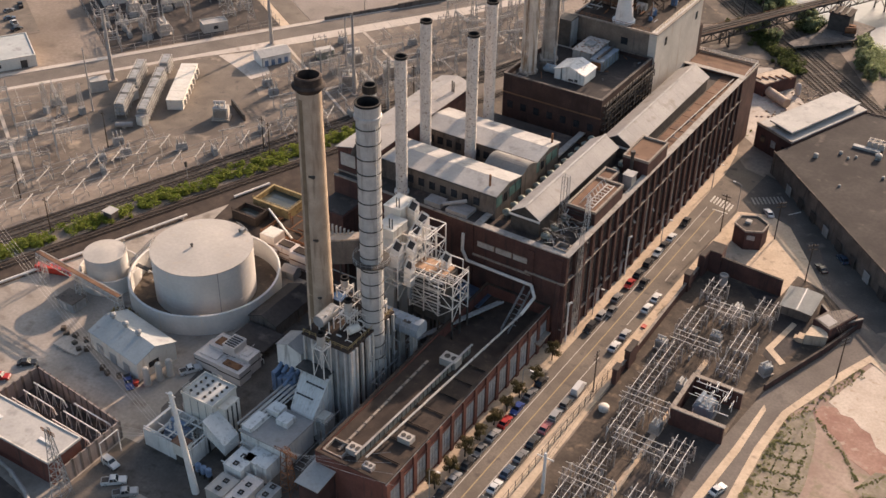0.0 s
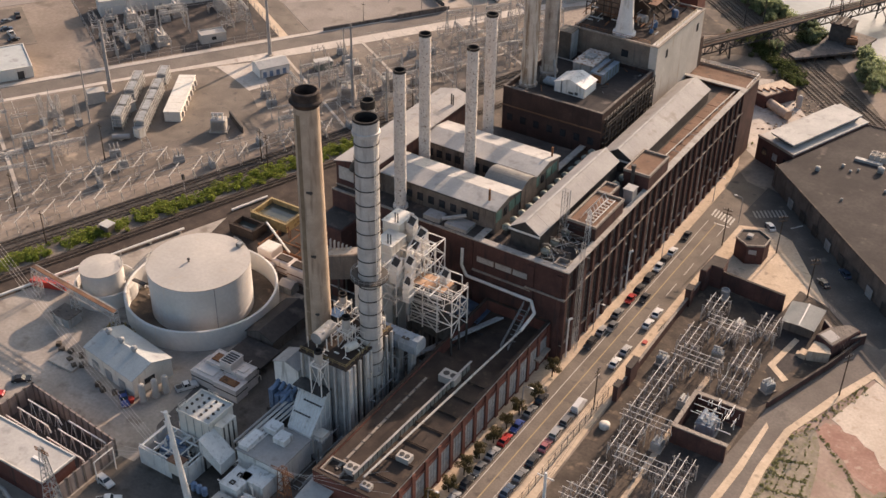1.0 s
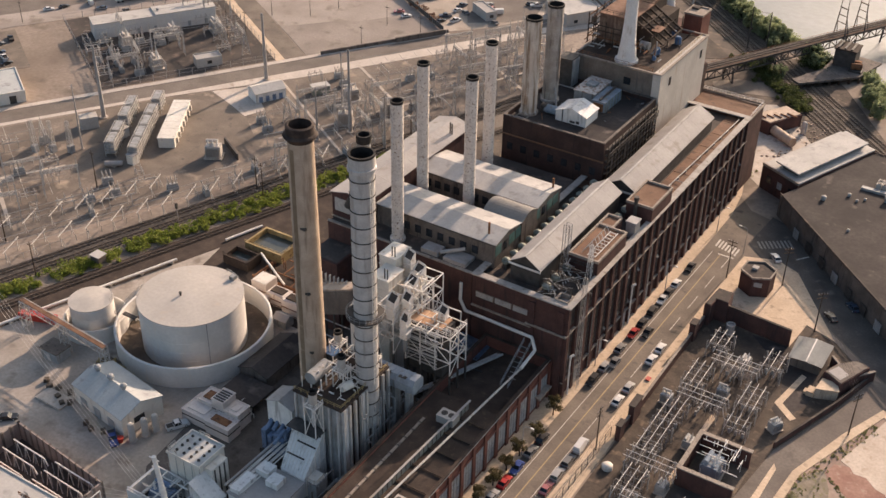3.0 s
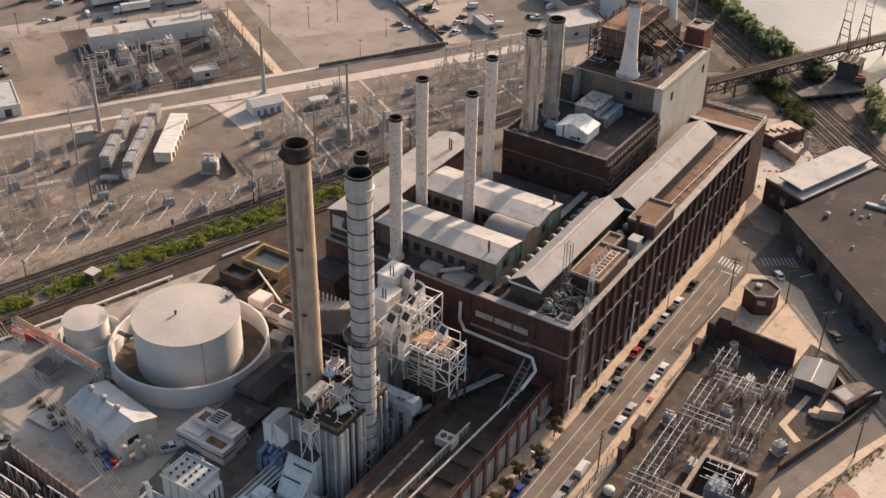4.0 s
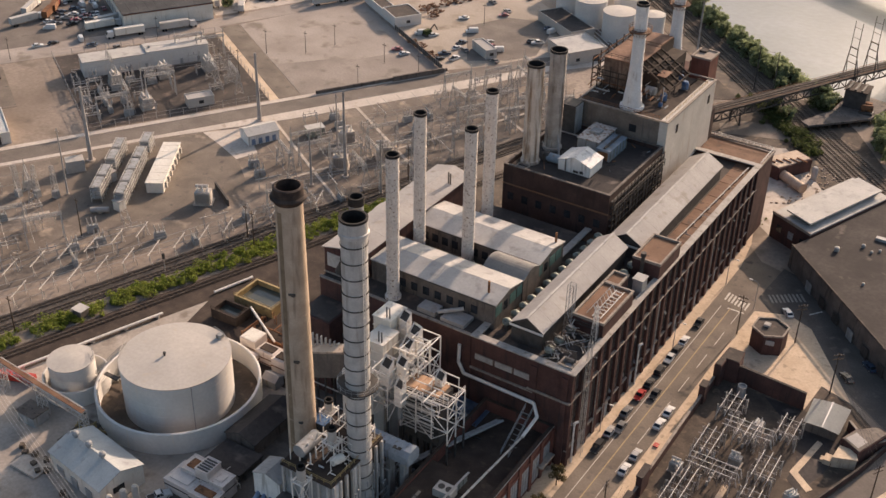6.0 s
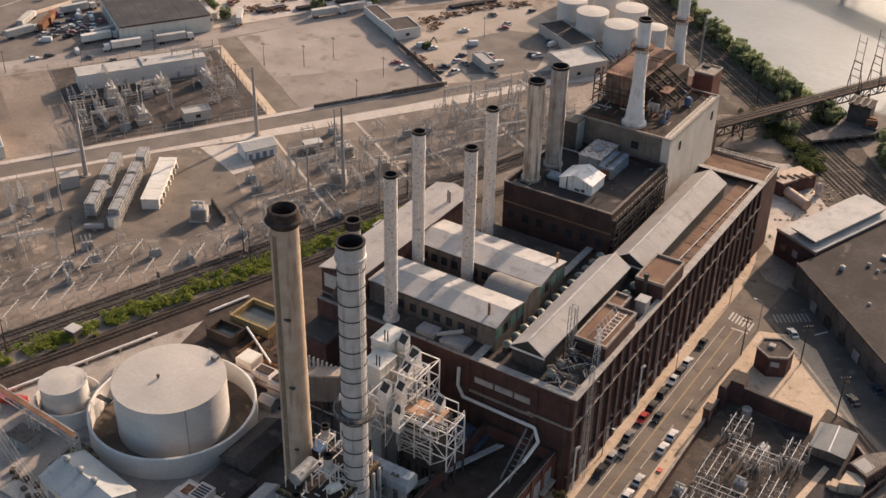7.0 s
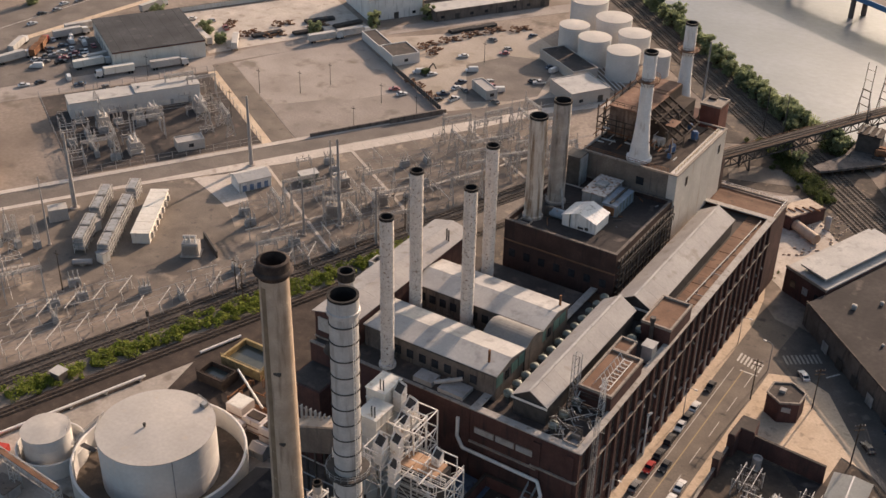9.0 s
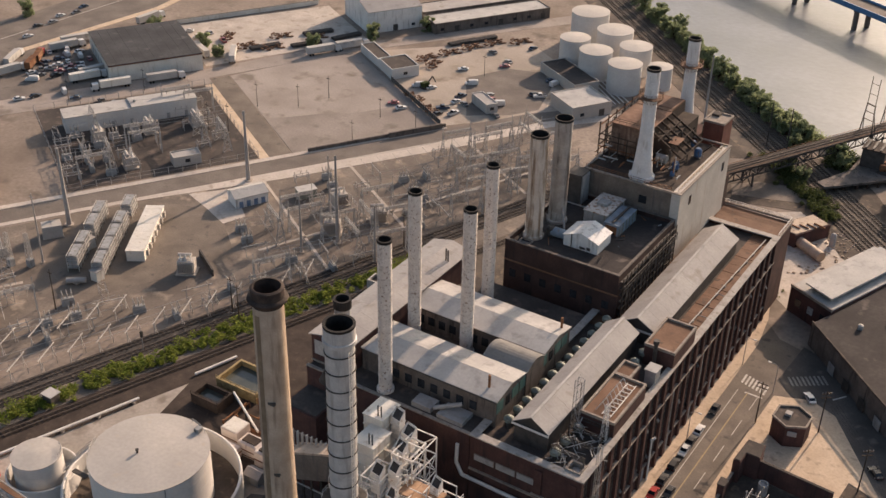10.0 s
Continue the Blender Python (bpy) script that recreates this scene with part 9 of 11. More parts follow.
part("wall", prism([G(2, 0.2), G(58, 0.2), G(58, 0.8), G(2, 0.8)], 0, 1.5), GREY_BRICK, rw)
part("wall", prism([G(34, -0.6), G(56, -0.6), G(56, 0.2), G(34, 0.2)], 0, 2.2), GREY_BRICK, rw)


def gmatrix(u, v, rz=0.0, z=0.0):
    x, y = G(u, v)
    return pose(x, y, z, 0, 0, GA + rz)


def gblock(name, label, category, u0, v0, u1, v1, h, wall, roof, gable=False, group=""):
    """A plain building in the second grid, with base course, eaves, doors and windows along its near side."""
    t = thing(name, label, category, (0, 0, 0), group)
    a, b = (u1 - u0) / 2, (v1 - v0) / 2
    if gable:
        part("wall", gable_body(-a, -b, a, b, 0, h, h + b * 0.22, "x"), wall, t)
        for k in range(max(2, int(a / 4))):
            n = max(2, int(a / 4))
            part("roof_panel", bm_gable(bmesh.new(), -a - 0.2 + (2 * a + 0.4) * k / n + 0.01, -b - 0.2, -a - 0.2 + (2 * a + 0.4) * (k + 1) / n - 0.01, b + 0.2, h + 0.05, h + 0.05 + b * 0.22, 0.2, 0, "x"), roof, t)
    else:
        part("wall", box(-a, -b, 0, a, b, h), wall, t)
        part("roof", box(-a + 0.3, -b + 0.3, h, a - 0.3, b - 0.3, h + 0.15), roof, t)
        part("parapet", bm_frame(bmesh.new(), -a - 0.05, -b - 0.05, a + 0.05, b + 0.05, h - 0.3, h + 0.45, 0.35), wall, t)
    n = max(1, int(a / 3.5))
    for k in range(n):
        x = -a + (2 * a) * (k + 0.5) / n
        if k % 3 == 1:
            part("door", box(x - 1.2, -b - 0.08, 0.05, x + 1.2, -b - 0.01, min(3.0, h - 0.6)), DARK_STEEL, t)
        else:
            part("window", box(x - 0.9, -b - 0.06, 1.3, x + 0.9, -b - 0.01, min(2.6, h - 0.5)), WINDOW_DARK, t)
    t.matrix_basis = gmatrix((u0 + u1) / 2, (v0 + v1) / 2)
    return t


# warehouse with ribbed dark roof
CHARCOAL = material("charcoal_sheet_roof", (0.045, 0.045, 0.047), (0.075, 0.074, 0.076), 0.9, scale=0.08, fine=1.0, stain=(0.10, 0.095, 0.09), amount=0.3)
wh = thing("warehouse", "large low warehouse with a dark ribbed roof and cream walls", "building", (0, 0, 0))
part("wall", box(-19.5, -21.5, 0, 19.5, 21.5, 7.4), TAN_CLAD, wh)
part("red_band", bm_frame(bmesh.new(), -19.6, -21.6, 19.6, 21.6, 6.9, 7.3, 0.2), RED_BRICK, wh)
for k in range(10):
    part("roof_strip", box(-19.8 + 3.96 * k, -21.9, 7.4, -15.9 + 3.96 * k, 21.9, 7.7 + 0.02 * (k % 2)), CHARCOAL, wh)
for k in range(6):
    part("loading_door", box(-19.62, -18 + 6 * k, 0.6, -19.5, -14.5 + 6 * k, 4.4), GREY_STEEL, wh)
wh.matrix_basis = gmatrix(-31.5, 114.6)
cbld = thing("long_control_building", "long white metal control building of the substation", "building", (0, 0, 0))
for k in range(2):
    part("body", box(-25 + 25 * k, -4.6, 0, 0 + 24.96 * k + (0 if k else -0.02), 4.6, 6.2 + 0.5 * k), RAISED_WHITE, cbld)
    part("roof", box(-25.2 + 25.2 * k, -4.8, 6.2 + 0.5 * k, 0 + 25.2 * k, 4.8, 6.45 + 0.5 * k), WHITE_ROOF, cbld)
for k in range(7):
    part("door", box(-22 + 7 * k, -4.7, 0.05, -20.8 + 7 * k, -4.6, 2.3), GREY_STEEL, cbld)
part("vent", lathe(2, 0, [(0.5, 6.9), (0.5, 7.8)], 8), GREY_STEEL, cbld)
cbld.matrix_basis = gmatrix(-51, 54.6, -1)
gblock("site_shed", "small white flat shed in the substation", "shed", -46, 7, -36, 12.5, 3.4, WHITE_PAINT, GREY_METAL_ROOF)
gblock("yard_office", "low white walled garage with dark roofs", "building", 57.5, 52, 70, 66, 4.2, RAISED_WHITE, TAR)
gblock("yard_garage", "long low white walled garage open to the sky", "building", 57.5, 66.2, 64, 87, 3.4, RAISED_WHITE, TAR)
gblock("tall_shed", "grey metal shed with a pitched roof", "building", 69, 106, 96, 136, 10, BLUE_GREY, GREY_METAL_ROOF, True)
gblock("long_shed", "long low shed with a pale metal roof", "building", 97, 94, 158, 107, 4.6, GREY_BRICK, WHITE_ROOF)
gblock("long_shed", "long low shed with a pale metal roof", "building", 98, 109, 160, 122, 5.2, GREY_BRICK, GREY_METAL_ROOF)
gblock("depot_office", "flat white-roofed depot office beside the tanks", "building", 106, -14, 124, 3, 5.2, WHITE_PAINT, WHITE_ROOF)
gblock("depot_canopy", "long dark-roofed depot building under the tanks", "building", 120, 8, 132, 36, 4.0, WHITE_PAINT, TAR)
gblock("site_cabin", "small white and grey site cabin", "cabin", 78, 5, 83, 18, 3.6, WHITE_ROOF, GREY_METAL_ROOF)
gslab("car_lot", [(-136, 34), (-104, 34), (-104, 74), (-136, 74)], 0.07, ASPHALT, "dark asphalt lot with parked vehicles", "lot")
gblock("corner_building", "low pale building beside the flats road", "building", -128, 4, -110, 26, 4.0, TAN_CLAD, PALE_BLUE_ROOF)
wall_run("far_wall", [G(-10, 152), G(62, 154)], 2.2, 0.4, TAN_CLAD, "pale wall along the far side of the storage yard", STONE)
# tank farm
for k, (u, v, r, h) in enumerate(((160, 61.4, 8.6, 13.5), (138.3, 38.8, 6.6, 12), (158.9, 39.0, 8.0, 12.5), (138.7, 22.5, 7.0, 12), (157.0, 19.7, 7.0, 12), (141.7, 4.7, 7.0, 12), (157.3, 1.4, 5.0, 9.5))):
    x, y = G(u, v)
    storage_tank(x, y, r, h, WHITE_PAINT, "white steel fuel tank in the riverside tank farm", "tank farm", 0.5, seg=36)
# fuel depot pipes
dp = thing("depot_pipework", "pale pipe racks between the fuel tanks", "pipework", (*G(140, 10), 0))
for k in range(6):
    a, b = G(126 + 2 * k, -8), G(132 + 2 * k, 30)
    part("pipe", bm_pipe(bmesh.new(), (*a, 0.8), (*b, 0.8), 0.2, 6), PALE_STEEL, dp)

# sheds and cabinets of the large switchyard
SHED_A = 122.0


def placed(t, x, y, rz, z=0.04):
    t.matrix_basis = pose(x, y, z, 0, 0, rz)
    return t


ls = thing("long_switch_house", "long cream switch house with a ribbed roof", "building", (0, 0, 0))
part("wall", box(-14.5, -2.8, 0, 14.5, 2.8, 3.6), TAN_CLAD, ls)
for k in range(12):
    part("roof_panel", box(-14.7 + 2.45 * k, -3.0, 3.6, -12.28 + 2.45 * k, 3.0, 3.8 + 0.03 * (k % 2)), TAN_CLAD, ls)
for k in range(7):
    part("air_unit", box(-12 + 4 * k, -3.5, 0.6, -10.8 + 4 * k, -2.8, 2.6), WHITE_PAINT, ls)
placed(ls, -274.2, 267.6, SHED_A)


def capacitor_rack(tiers=4):
    t = thing("capacitor_rack", "grey stacked capacitor rack in the switchyard", "capacitor bank", (0, 0, 0), "capacitor racks")
    fr = bmesh.new()
    for x in (-3.6, -1.2, 1.2, 3.6):
        for y in (-1.7, 1.7):
            bm_beam(fr, (x, y, 0), (x, y, 5.6), 0.16)
    for z in (1.2, 2.6, 4.0, 5.5):
        for y in (-1.7, 1.7):
            bm_beam(fr, (-3.7, y, z), (3.7, y, z), 0.16)
        for x in (-3.6, -1.2, 1.2, 3.6):
            bm_beam(fr, (x, -1.7, z), (x, 1.7, z), 0.12)
    part("frame", fr, YARD_STEEL, t)
    for z in (1.3, 2.7, 4.1):
        for x in (-2.4, 0, 2.4):
            part("capacitor_can", box(x - 1.0, -1.4, z, x + 1.0, 1.4, z + 0.95), GREY_STEEL, t)
    part("top_cover", box(-3.4, -1.2, 5.5, 3.4, 1.2, 5.6), GREY_STEEL, t)
    return t


cr_ = capacitor_rack()
dirv = Vector((math.cos(radians(SHED_A)), math.sin(radians(SHED_A)), 0))
first = True
for x0, y0, ks in ((-279.6, 243.6, (0, 8.4, 19.5, 28.0)), (-270.6, 245.2, (0, 8.2, 16.4, 25.0, 36.0))):
    for k in ks:
        p = Vector((x0, y0, 0.04)) + dirv * k
        if first:
            cr_.matrix_basis = pose(*p, 0, 0, SHED_A)
            first = False
        else:
            copy_thing(cr_, pose(*p, 0, 0, SHED_A))
for x, y in ((-284.6, 253.4), (-268.4, 241.4)):
    t = thing("relay_cabinet", "pale grey cabinet between capacitor racks", "cabinet", (x, y, 0), "relay cabinets")
    part("body", box(x - 1.4, y - 1.4, 0.1, x + 1.4, y + 1.4, 3.4), TAN_CLAD, t)
    part("roof", box(x - 1.6, y - 1.6, 3.4, x + 1.6, y + 1.6, 3.6), GREY_METAL_ROOF, t)
hc = thing("horizontal_tank", "small pale tank lying by the racks", "tank", (-271, 236.8, 0))
part("shell", bm_pipe(bmesh.new(), (-274.2, 234.6, 1.2), (-269.6, 238.0, 1.2), 0.9, 12), GREY_METAL_ROOF, hc, smooth=True)
part("saddle", box(-272.6, 235.6, 0, -271.2, 237, 0.6), CONCRETE, hc)
bx = thing("white_relay_house", "boxy white relay house in the switchyard", "hut", (0, 0, 0))
part("body", box(-3, -2.2, 0.3, 3, 2.2, 4.2), WHITE_PAINT, bx)
part("base", box(-3.2, -2.4, 0, 3.2, 2.4, 0.3), CONCRETE, bx)
part("roof_seam", box(-0.05, -2.3, 4.2, 0.05, 2.3, 4.3), GREY_STEEL, bx)
placed(bx, -300.0, 252.2, 55)
sb_ = thing("blue_fronted_shed", "small shed with a pale roof and blue front", "shed", (0, 0, 0))
part("wall", gable_body(-5.8, -3.9, 5.8, 3.9, 0, 3.6, 5.0, "x"), BLUE_GREY, sb_)
part("roof", bm_gable(bmesh.new(), -5.8, -3.9, 5.8, 3.9, 3.7, 5.1, 0.18, 0.3, "x"), WHITE_ROOF, sb_)
for k in range(4):
    part("door", box(-4.6 + 2.6 * k, -4.0, 0.1, -3.2 + 2.6 * k, -3.9, 2.3), STEEL_BLUE, sb_)
placed(sb_, -263.8, 305.0, 62)
sb2 = thing("green_cabin", "small green-grey cabin beside the road", "cabin", (0, 0, 0))
part("wall", box(-3.2, -2.0, 0, 3.2, 2.0, 3.0), VENT_GREEN, sb2)
part("roof", box(-3.4, -2.2, 3.0, 3.4, 2.2, 3.2), WHITE_ROOF, sb2)
placed(sb2, -249.5, 318.5, 58)
big = transformer(-249.2, 259.6, 0.04, 1.7, WHITE_PAINT, "large white transformer with tall bushings in the open yard", 30, "large transformers")
wall_run("blast_wall", [(-252.5, 268.8), (-241.0, 262.0)], 2.4, 0.5, DARK_STEEL, "low dark blast wall beside the transformer")
for x, y, rz in ((-227, 303.5, 30), (-219, 318, 40), (-236.5, 320, 60)):
    copy_thing(big, pose(x, y, 0.04, 0, 0, rz))


def steel_mast(x, y, h, r, mat, label):
    t = thing("line_mast", label, "mast", (x, y, 0), "line masts")
    part("shaft", lathe(x, y, [(r, 0), (r * 0.45, h)], 12), mat, t, smooth=True)
    part("base", lathe(x, y, [(r * 1.8, 0), (r * 1.8, 0.4)], 12), CONCRETE, t)
    part("bracket", box(x - 0.9, y - 0.08, h - 1.2, x + 0.9, y + 0.08, h - 1.0), mat, t)
    return t


for x, y, h, r in ((-300.8, 259.8, 27.5, 0.85), (-273.3, 316.3, 26.5, 0.8), (-221.8, 299.3, 31, 0.7), (-227.6, 288.1, 20, 0.45), (-234.9, 312.5, 22, 0.4), (-205, 296.1, 20, 0.4)):
    steel_mast(x, y, h, r, GREY_METAL_ROOF, "tall tapered grey steel mast in the switchyard")
for x, y, h in ((-222.8, 250, 12.5), (-218.6, 248.0, 12.5), (-243.6, 178.4, 12), (-202.5, 308.4, 13), (-265, 186, 14), (-265.8, 222.9, 14)):
    steel_mast(x, y, h, 0.22, WOOD_POLE, "dark timber pole beside the railway")
lm2 = steel_mast(-289.5, 239.0, 24, 0.35, GREY_METAL_ROOF, "slim grey mast stayed by wires in the switchyard")
for x, y, h in ((*G(-26.5, 32), 12), (*G(-3, 46), 11), (*G(12, 40), 10), (*G(26, 43), 10), (*G(38, 18), 9), (*G(20, 2), 9), (*G(46, 2), 9), (*G(-70, 80), 10), (*G(-40, 80), 10), (*G(-100, 80), 10), (*G(95, 40), 10), (*G(-20, 28), 12)):
    steel_mast(x, y, h, 0.14, DARK_STEEL, "slim dark lighting pole on the flats")

# ---- line gantries and bus supports of the large switchyard ----


def bus_support():
    t = thing("bus_support", "pale steel beam on two posts with insulators", "switchgear", (0, 0, 0), "bus supports of the large switchyard")
    fr = bmesh.new()
    for x in (-3.4, 3.4):
        bm_beam(fr, (x, 0, 0), (x, 0, 3.9), 0.18)
        bm_beam(fr, (x, -0.9, 0), (x, 0, 2.8), 0.1)
    part("post", fr, YARD_STEEL, t)
    part("beam", beam((-4.6, 0, 4.0), (4.6, 0, 4.0), 0.22, 0.24), YARD_STEEL, t)
    for k in range(3):
        inst("insulator", INSUL, t, -3.0 + 3 * k, 0, 4.2)
    return t


def line_gantry():
    t = thing("line_gantry", "pale lattice line gantry over the switchgear", "gantry", (0, 0, 0), "line gantries of the large switchyard")
    for x in (-5.5, 5.5):
        leg = bmesh.new()
        for s in (-1, 1):
            bm_beam(leg, (x, s * 1.7, 0), (x, s * 0.25, 9.6), 0.2)
        for k in range(5):
            w0, w1 = 1.7 - 0.29 * k, 1.7 - 0.29 * (k + 1)
            bm_beam(leg, (x, -w0, 1.92 * k), (x, w1, 1.92 * (k + 1)), 0.14)
            bm_beam(leg, (x, w0, 1.92 * k), (x, -w1, 1.92 * (k + 1)), 0.14)
        bm_beam(leg, (x, 0, 9.6), (x, 0, 12.2), 0.16)
        part("leg", leg, YARD_STEEL, t)
    part("girder", bm_truss(bm_truss(bmesh.new(), (-5.8, -0.3, 9.6), (5.8, -0.3, 9.6), 0.9, 10, 0.15), (-5.8, 0.3, 9.6), (5.8, 0.3, 9.6), 0.9, 10, 0.15), YARD_STEEL, t)
    for k in range(3):
        inst("insulator", INSUL, t, -3.6 + 3.6 * k, 0, 7.4, s=(1.2, 1.2, 1.4))
        part("dropper", beam((-3.6 + 3.6 * k, 0, 7.4), (-3.6 + 3.6 * k, 2.2, 4.4), 0.05), YARD_STEEL, t)
    return t


def breaker():
    t = thing("circuit_breaker", "grey breaker with slanted white bushings on a stand", "switchgear", (0, 0, 0), "circuit breakers")
    part("stand", bm_frame(bmesh.new(), -1.8, -0.8, 1.8, 0.8, 0, 1.6, 0.25), GREY_STEEL, t)
    part("housing", box(-1.7, -0.6, 1.6, 1.7, 0.6, 2.4), GREY_TX, t)
    for k in range(3):
        for s in (-1, 1):
            p = Vector((-1.2 + 1.2 * k, 0.2 * s, 2.4))
            part("bushing", bm_pipe(bmesh.new(), p, p + Vector((0.15 * (k - 1), 0.9 * s, 2.1)), 0.16, 6), WHITE_PAINT, t)
    return t


def disconnector():
    t = thing("disconnect_switch", "pale steel disconnect switch on a low frame", "switchgear", (0, 0, 0), "disconnect switches")
    fr = bmesh.new()
    for x in (-2.4, 2.4):
        for y in (-1, 1):
            bm_beam(fr, (x, y, 0), (x, y, 3.0), 0.16)
        bm_beam(fr, (x, -1, 0.3), (x, 1, 2.9), 0.1)
    for y in (-1, 1):
        bm_beam(fr, (-2.9, y, 3.0), (2.9, y, 3.0), 0.2)
    part("frame", fr, YARD_STEEL, t)
    for k in range(3):
        x = -2.2 + 2.2 * k
        for y in (-1, 1):
            inst("insulator", INSUL, t, x, y, 3.1)
        part("blade", beam((x, -1, 4.1), (x, 0.8, 5.3 if k % 2 else 4.2), 0.09), YARD_STEEL, t)
    return t


PROTO = {"bus": bus_support(), "gantry": line_gantry(), "breaker": breaker(), "switch": disconnector()}
used = set()


def gear(kind, x, y, rz):
    m = pose(x, y, 0.04, 0, 0, rz)
    if kind not in used:
        used.add(kind)
        PROTO[kind].matrix_basis = m
    else:
        copy_thing(PROTO[kind], m)


# row of slanting supports beside the railway
for k in range(-3, 12):
    gear("bus", -251.0 + 3.17 * k, 196.6 + 7.35 * k, 112)
for k in range(-4, 5):
    gear("bus", -262.0 + 3.3 * k, 203.0 + 7.2 * k, 112)
# blocks of gear in the second grid: (u range, v range, density)
rg = random.Random(23)


def gear_block(u0, u1, v0, v1, su, sv, kinds, keep=0.85):
    u = u0
    j = 0
    while u <= u1:
        v = v0
        while v <= v1:
            if rg.random() < keep:
                gear(kinds[(j + int(v)) % len(kinds)] if rg.random() < 0.7 else rg.choice(kinds), *G(u + rg.uniform(-0.8, 0.8), v + rg.uniform(-0.8, 0.8)), GA + rg.choice((0, 0, 90)) + rg.uniform(-2, 2))
            v += sv
        u += su
        j += 1


gear_block(-150, -108, -78, -22, 10, 9.5, ("gantry", "switch", "breaker", "switch"))
gear_block(-104, -84, -84, -68, 9, 8, ("switch", "bus", "breaker"), 0.8)
gear_block(-78, -40, -86, -74, 9, 7, ("switch", "bus", "breaker"), 0.75)
gear_block(-38, 4, -80, -46, 9.5, 8.5, ("gantry", "switch", "breaker", "bus"), 0.8)
gear_block(8, 40, -66, -22, 8.5, 7.5, ("switch", "gantry", "bus", "breaker"), 0.72)
gear_block(44, 88, -58, -20, 8.0, 7.0, ("gantry", "switch", "gantry", "bus"), 0.85)
gear_block(-8, 6, -38, -22, 9, 8, ("switch", "breaker"), 0.6)
# fenced substation
gear_block(-80, -58, 10, 46, 6.6, 6, ("gantry", "switch", "breaker"), 0.9)
gear_block(-53, -40, 22, 44, 7, 6.5, ("switch", "gantry", "breaker"), 0.85)
gear_block(-32, -19, 18, 62, 7, 6.5, ("gantry", "switch", "switch"), 0.85)
for u, v in ((-66, 40), (-47, 40), (-29, 40), (-60, 14)):
    copy_thing(big, gmatrix(u, v, 90, 0.06))
fp = thing("substation_fence", "steel post fence round the substation", "fence", (*G(-50, 3), 0))
fpost = mesh_of("post", box(-0.08, -0.08, 0, 0.08, 0.08, 2.8), GREY_METAL_ROOF)
loop = [(-84, 3), (-16.2, 3), (-16.2, 76), (-84, 76), (-84, 3)]
for (ua, va), (ub, vb) in zip(loop, loop[1:]):
    d = math.hypot(ub - ua, vb - va)
    for k in range(int(d / 5)):
        inst("post", fpost, fp, *G(ua + (ub - ua) * 5 * k / d, va + (vb - va) * 5 * k / d), 0.05)
    bm = bmesh.new()
    for z in (1.3, 2.7):
        bm_beam(bm, (*G(ua, va), z), (*G(ub, vb), z), 0.07)
    part("rail", bm, GREY_METAL_ROOF, fp)
f2_ = thing("yard_fence", "dark slatted fence between two lots", "fence", (*G(56.5, 30), 0))
for k in range(24):
    inst("post", fpost, f2_, *G(56.5, 2 + 2.1 * k), 0.05)
for k in range(23):
    part("panel", prism([G(56.45, 2.2 + 2.1 * k), G(56.55, 2.2 + 2.1 * k), G(56.55, 4.0 + 2.1 * k), G(56.45, 4.0 + 2.1 * k)], 0.2, 2.4), DARK_STEEL, f2_)

# ---- railway corridor ----
RD = 69.6
RO = Vector((-250.4, 177.5, 0))
RU, RW = Vector((math.cos(radians(RD)), math.sin(radians(RD)), 0)), Vector((math.sin(radians(RD)), -math.cos(radians(RD)), 0))


def R(s, w):
    p = RO + RU * s + RW * w
    return (p.x, p.y)


def rslab(name, sw, z, mat, label, category):
    return slab(name, [R(*p) for p in sw], z, mat, label, category)


BALLAST = material("dark_ballast", (0.05, 0.042, 0.037), (0.10, 0.085, 0.073), 0.95, scale=0.3, fine=3.0, stain=(0.17, 0.14, 0.11), amount=0.4)
rslab("ballast", [(-140, -3.4), (-140, 4.4), (230, 4.4), (230, -3.4)], 0.25, BALLAST, "dark stony railway ballast", "ballast")
rslab("cutting", [(-140, 12.2), (-140, 23), (150, 23), (150, 12.2)], 0.06, BLACK_BROWN, "black-brown cutting beside the hedge", "ballast")
rslab("verge", [(-140, 4.5), (-140, 12), (230, 12), (230, 4.5)], 0.1, GRAVEL, "brown gravel verge under the hedge", "verge")


def track(name, pts, group, label, gauge=1.5, sleeper=True, z=0.25):
    t = thing(name, label, "railway track", (*pts[0], 0), group, "structure")
    for (xa, ya), (xb, yb) in zip(pts, pts[1:]):
        d = Vector((xb - xa, yb - ya, 0))
        n = Vector((-d.y, d.x, 0)).normalized() * gauge / 2
        a, b = Vector((xa, ya, z + 0.25)), Vector((xb, yb, z + 0.25))
        for s in (-1, 1):
            part("rail", beam(a + n * s, b + n * s, 0.16, 0.2), RAIL_STEEL, t)
        if sleeper:
            bm = bmesh.new()
            m = n.normalized() * 1.3
            for k in range(int(d.length / 1.4)):
                p = a.lerp(b, (k + 0.5) * 1.4 / d.length) - Vector((0, 0, 0.17))
                bm_beam(bm, p - m, p + m, 0.28, 0.16)
            ob = part("sleepers", bm, WOOD_POLE, t)
            ob["kind"] = "stuff"
    return t


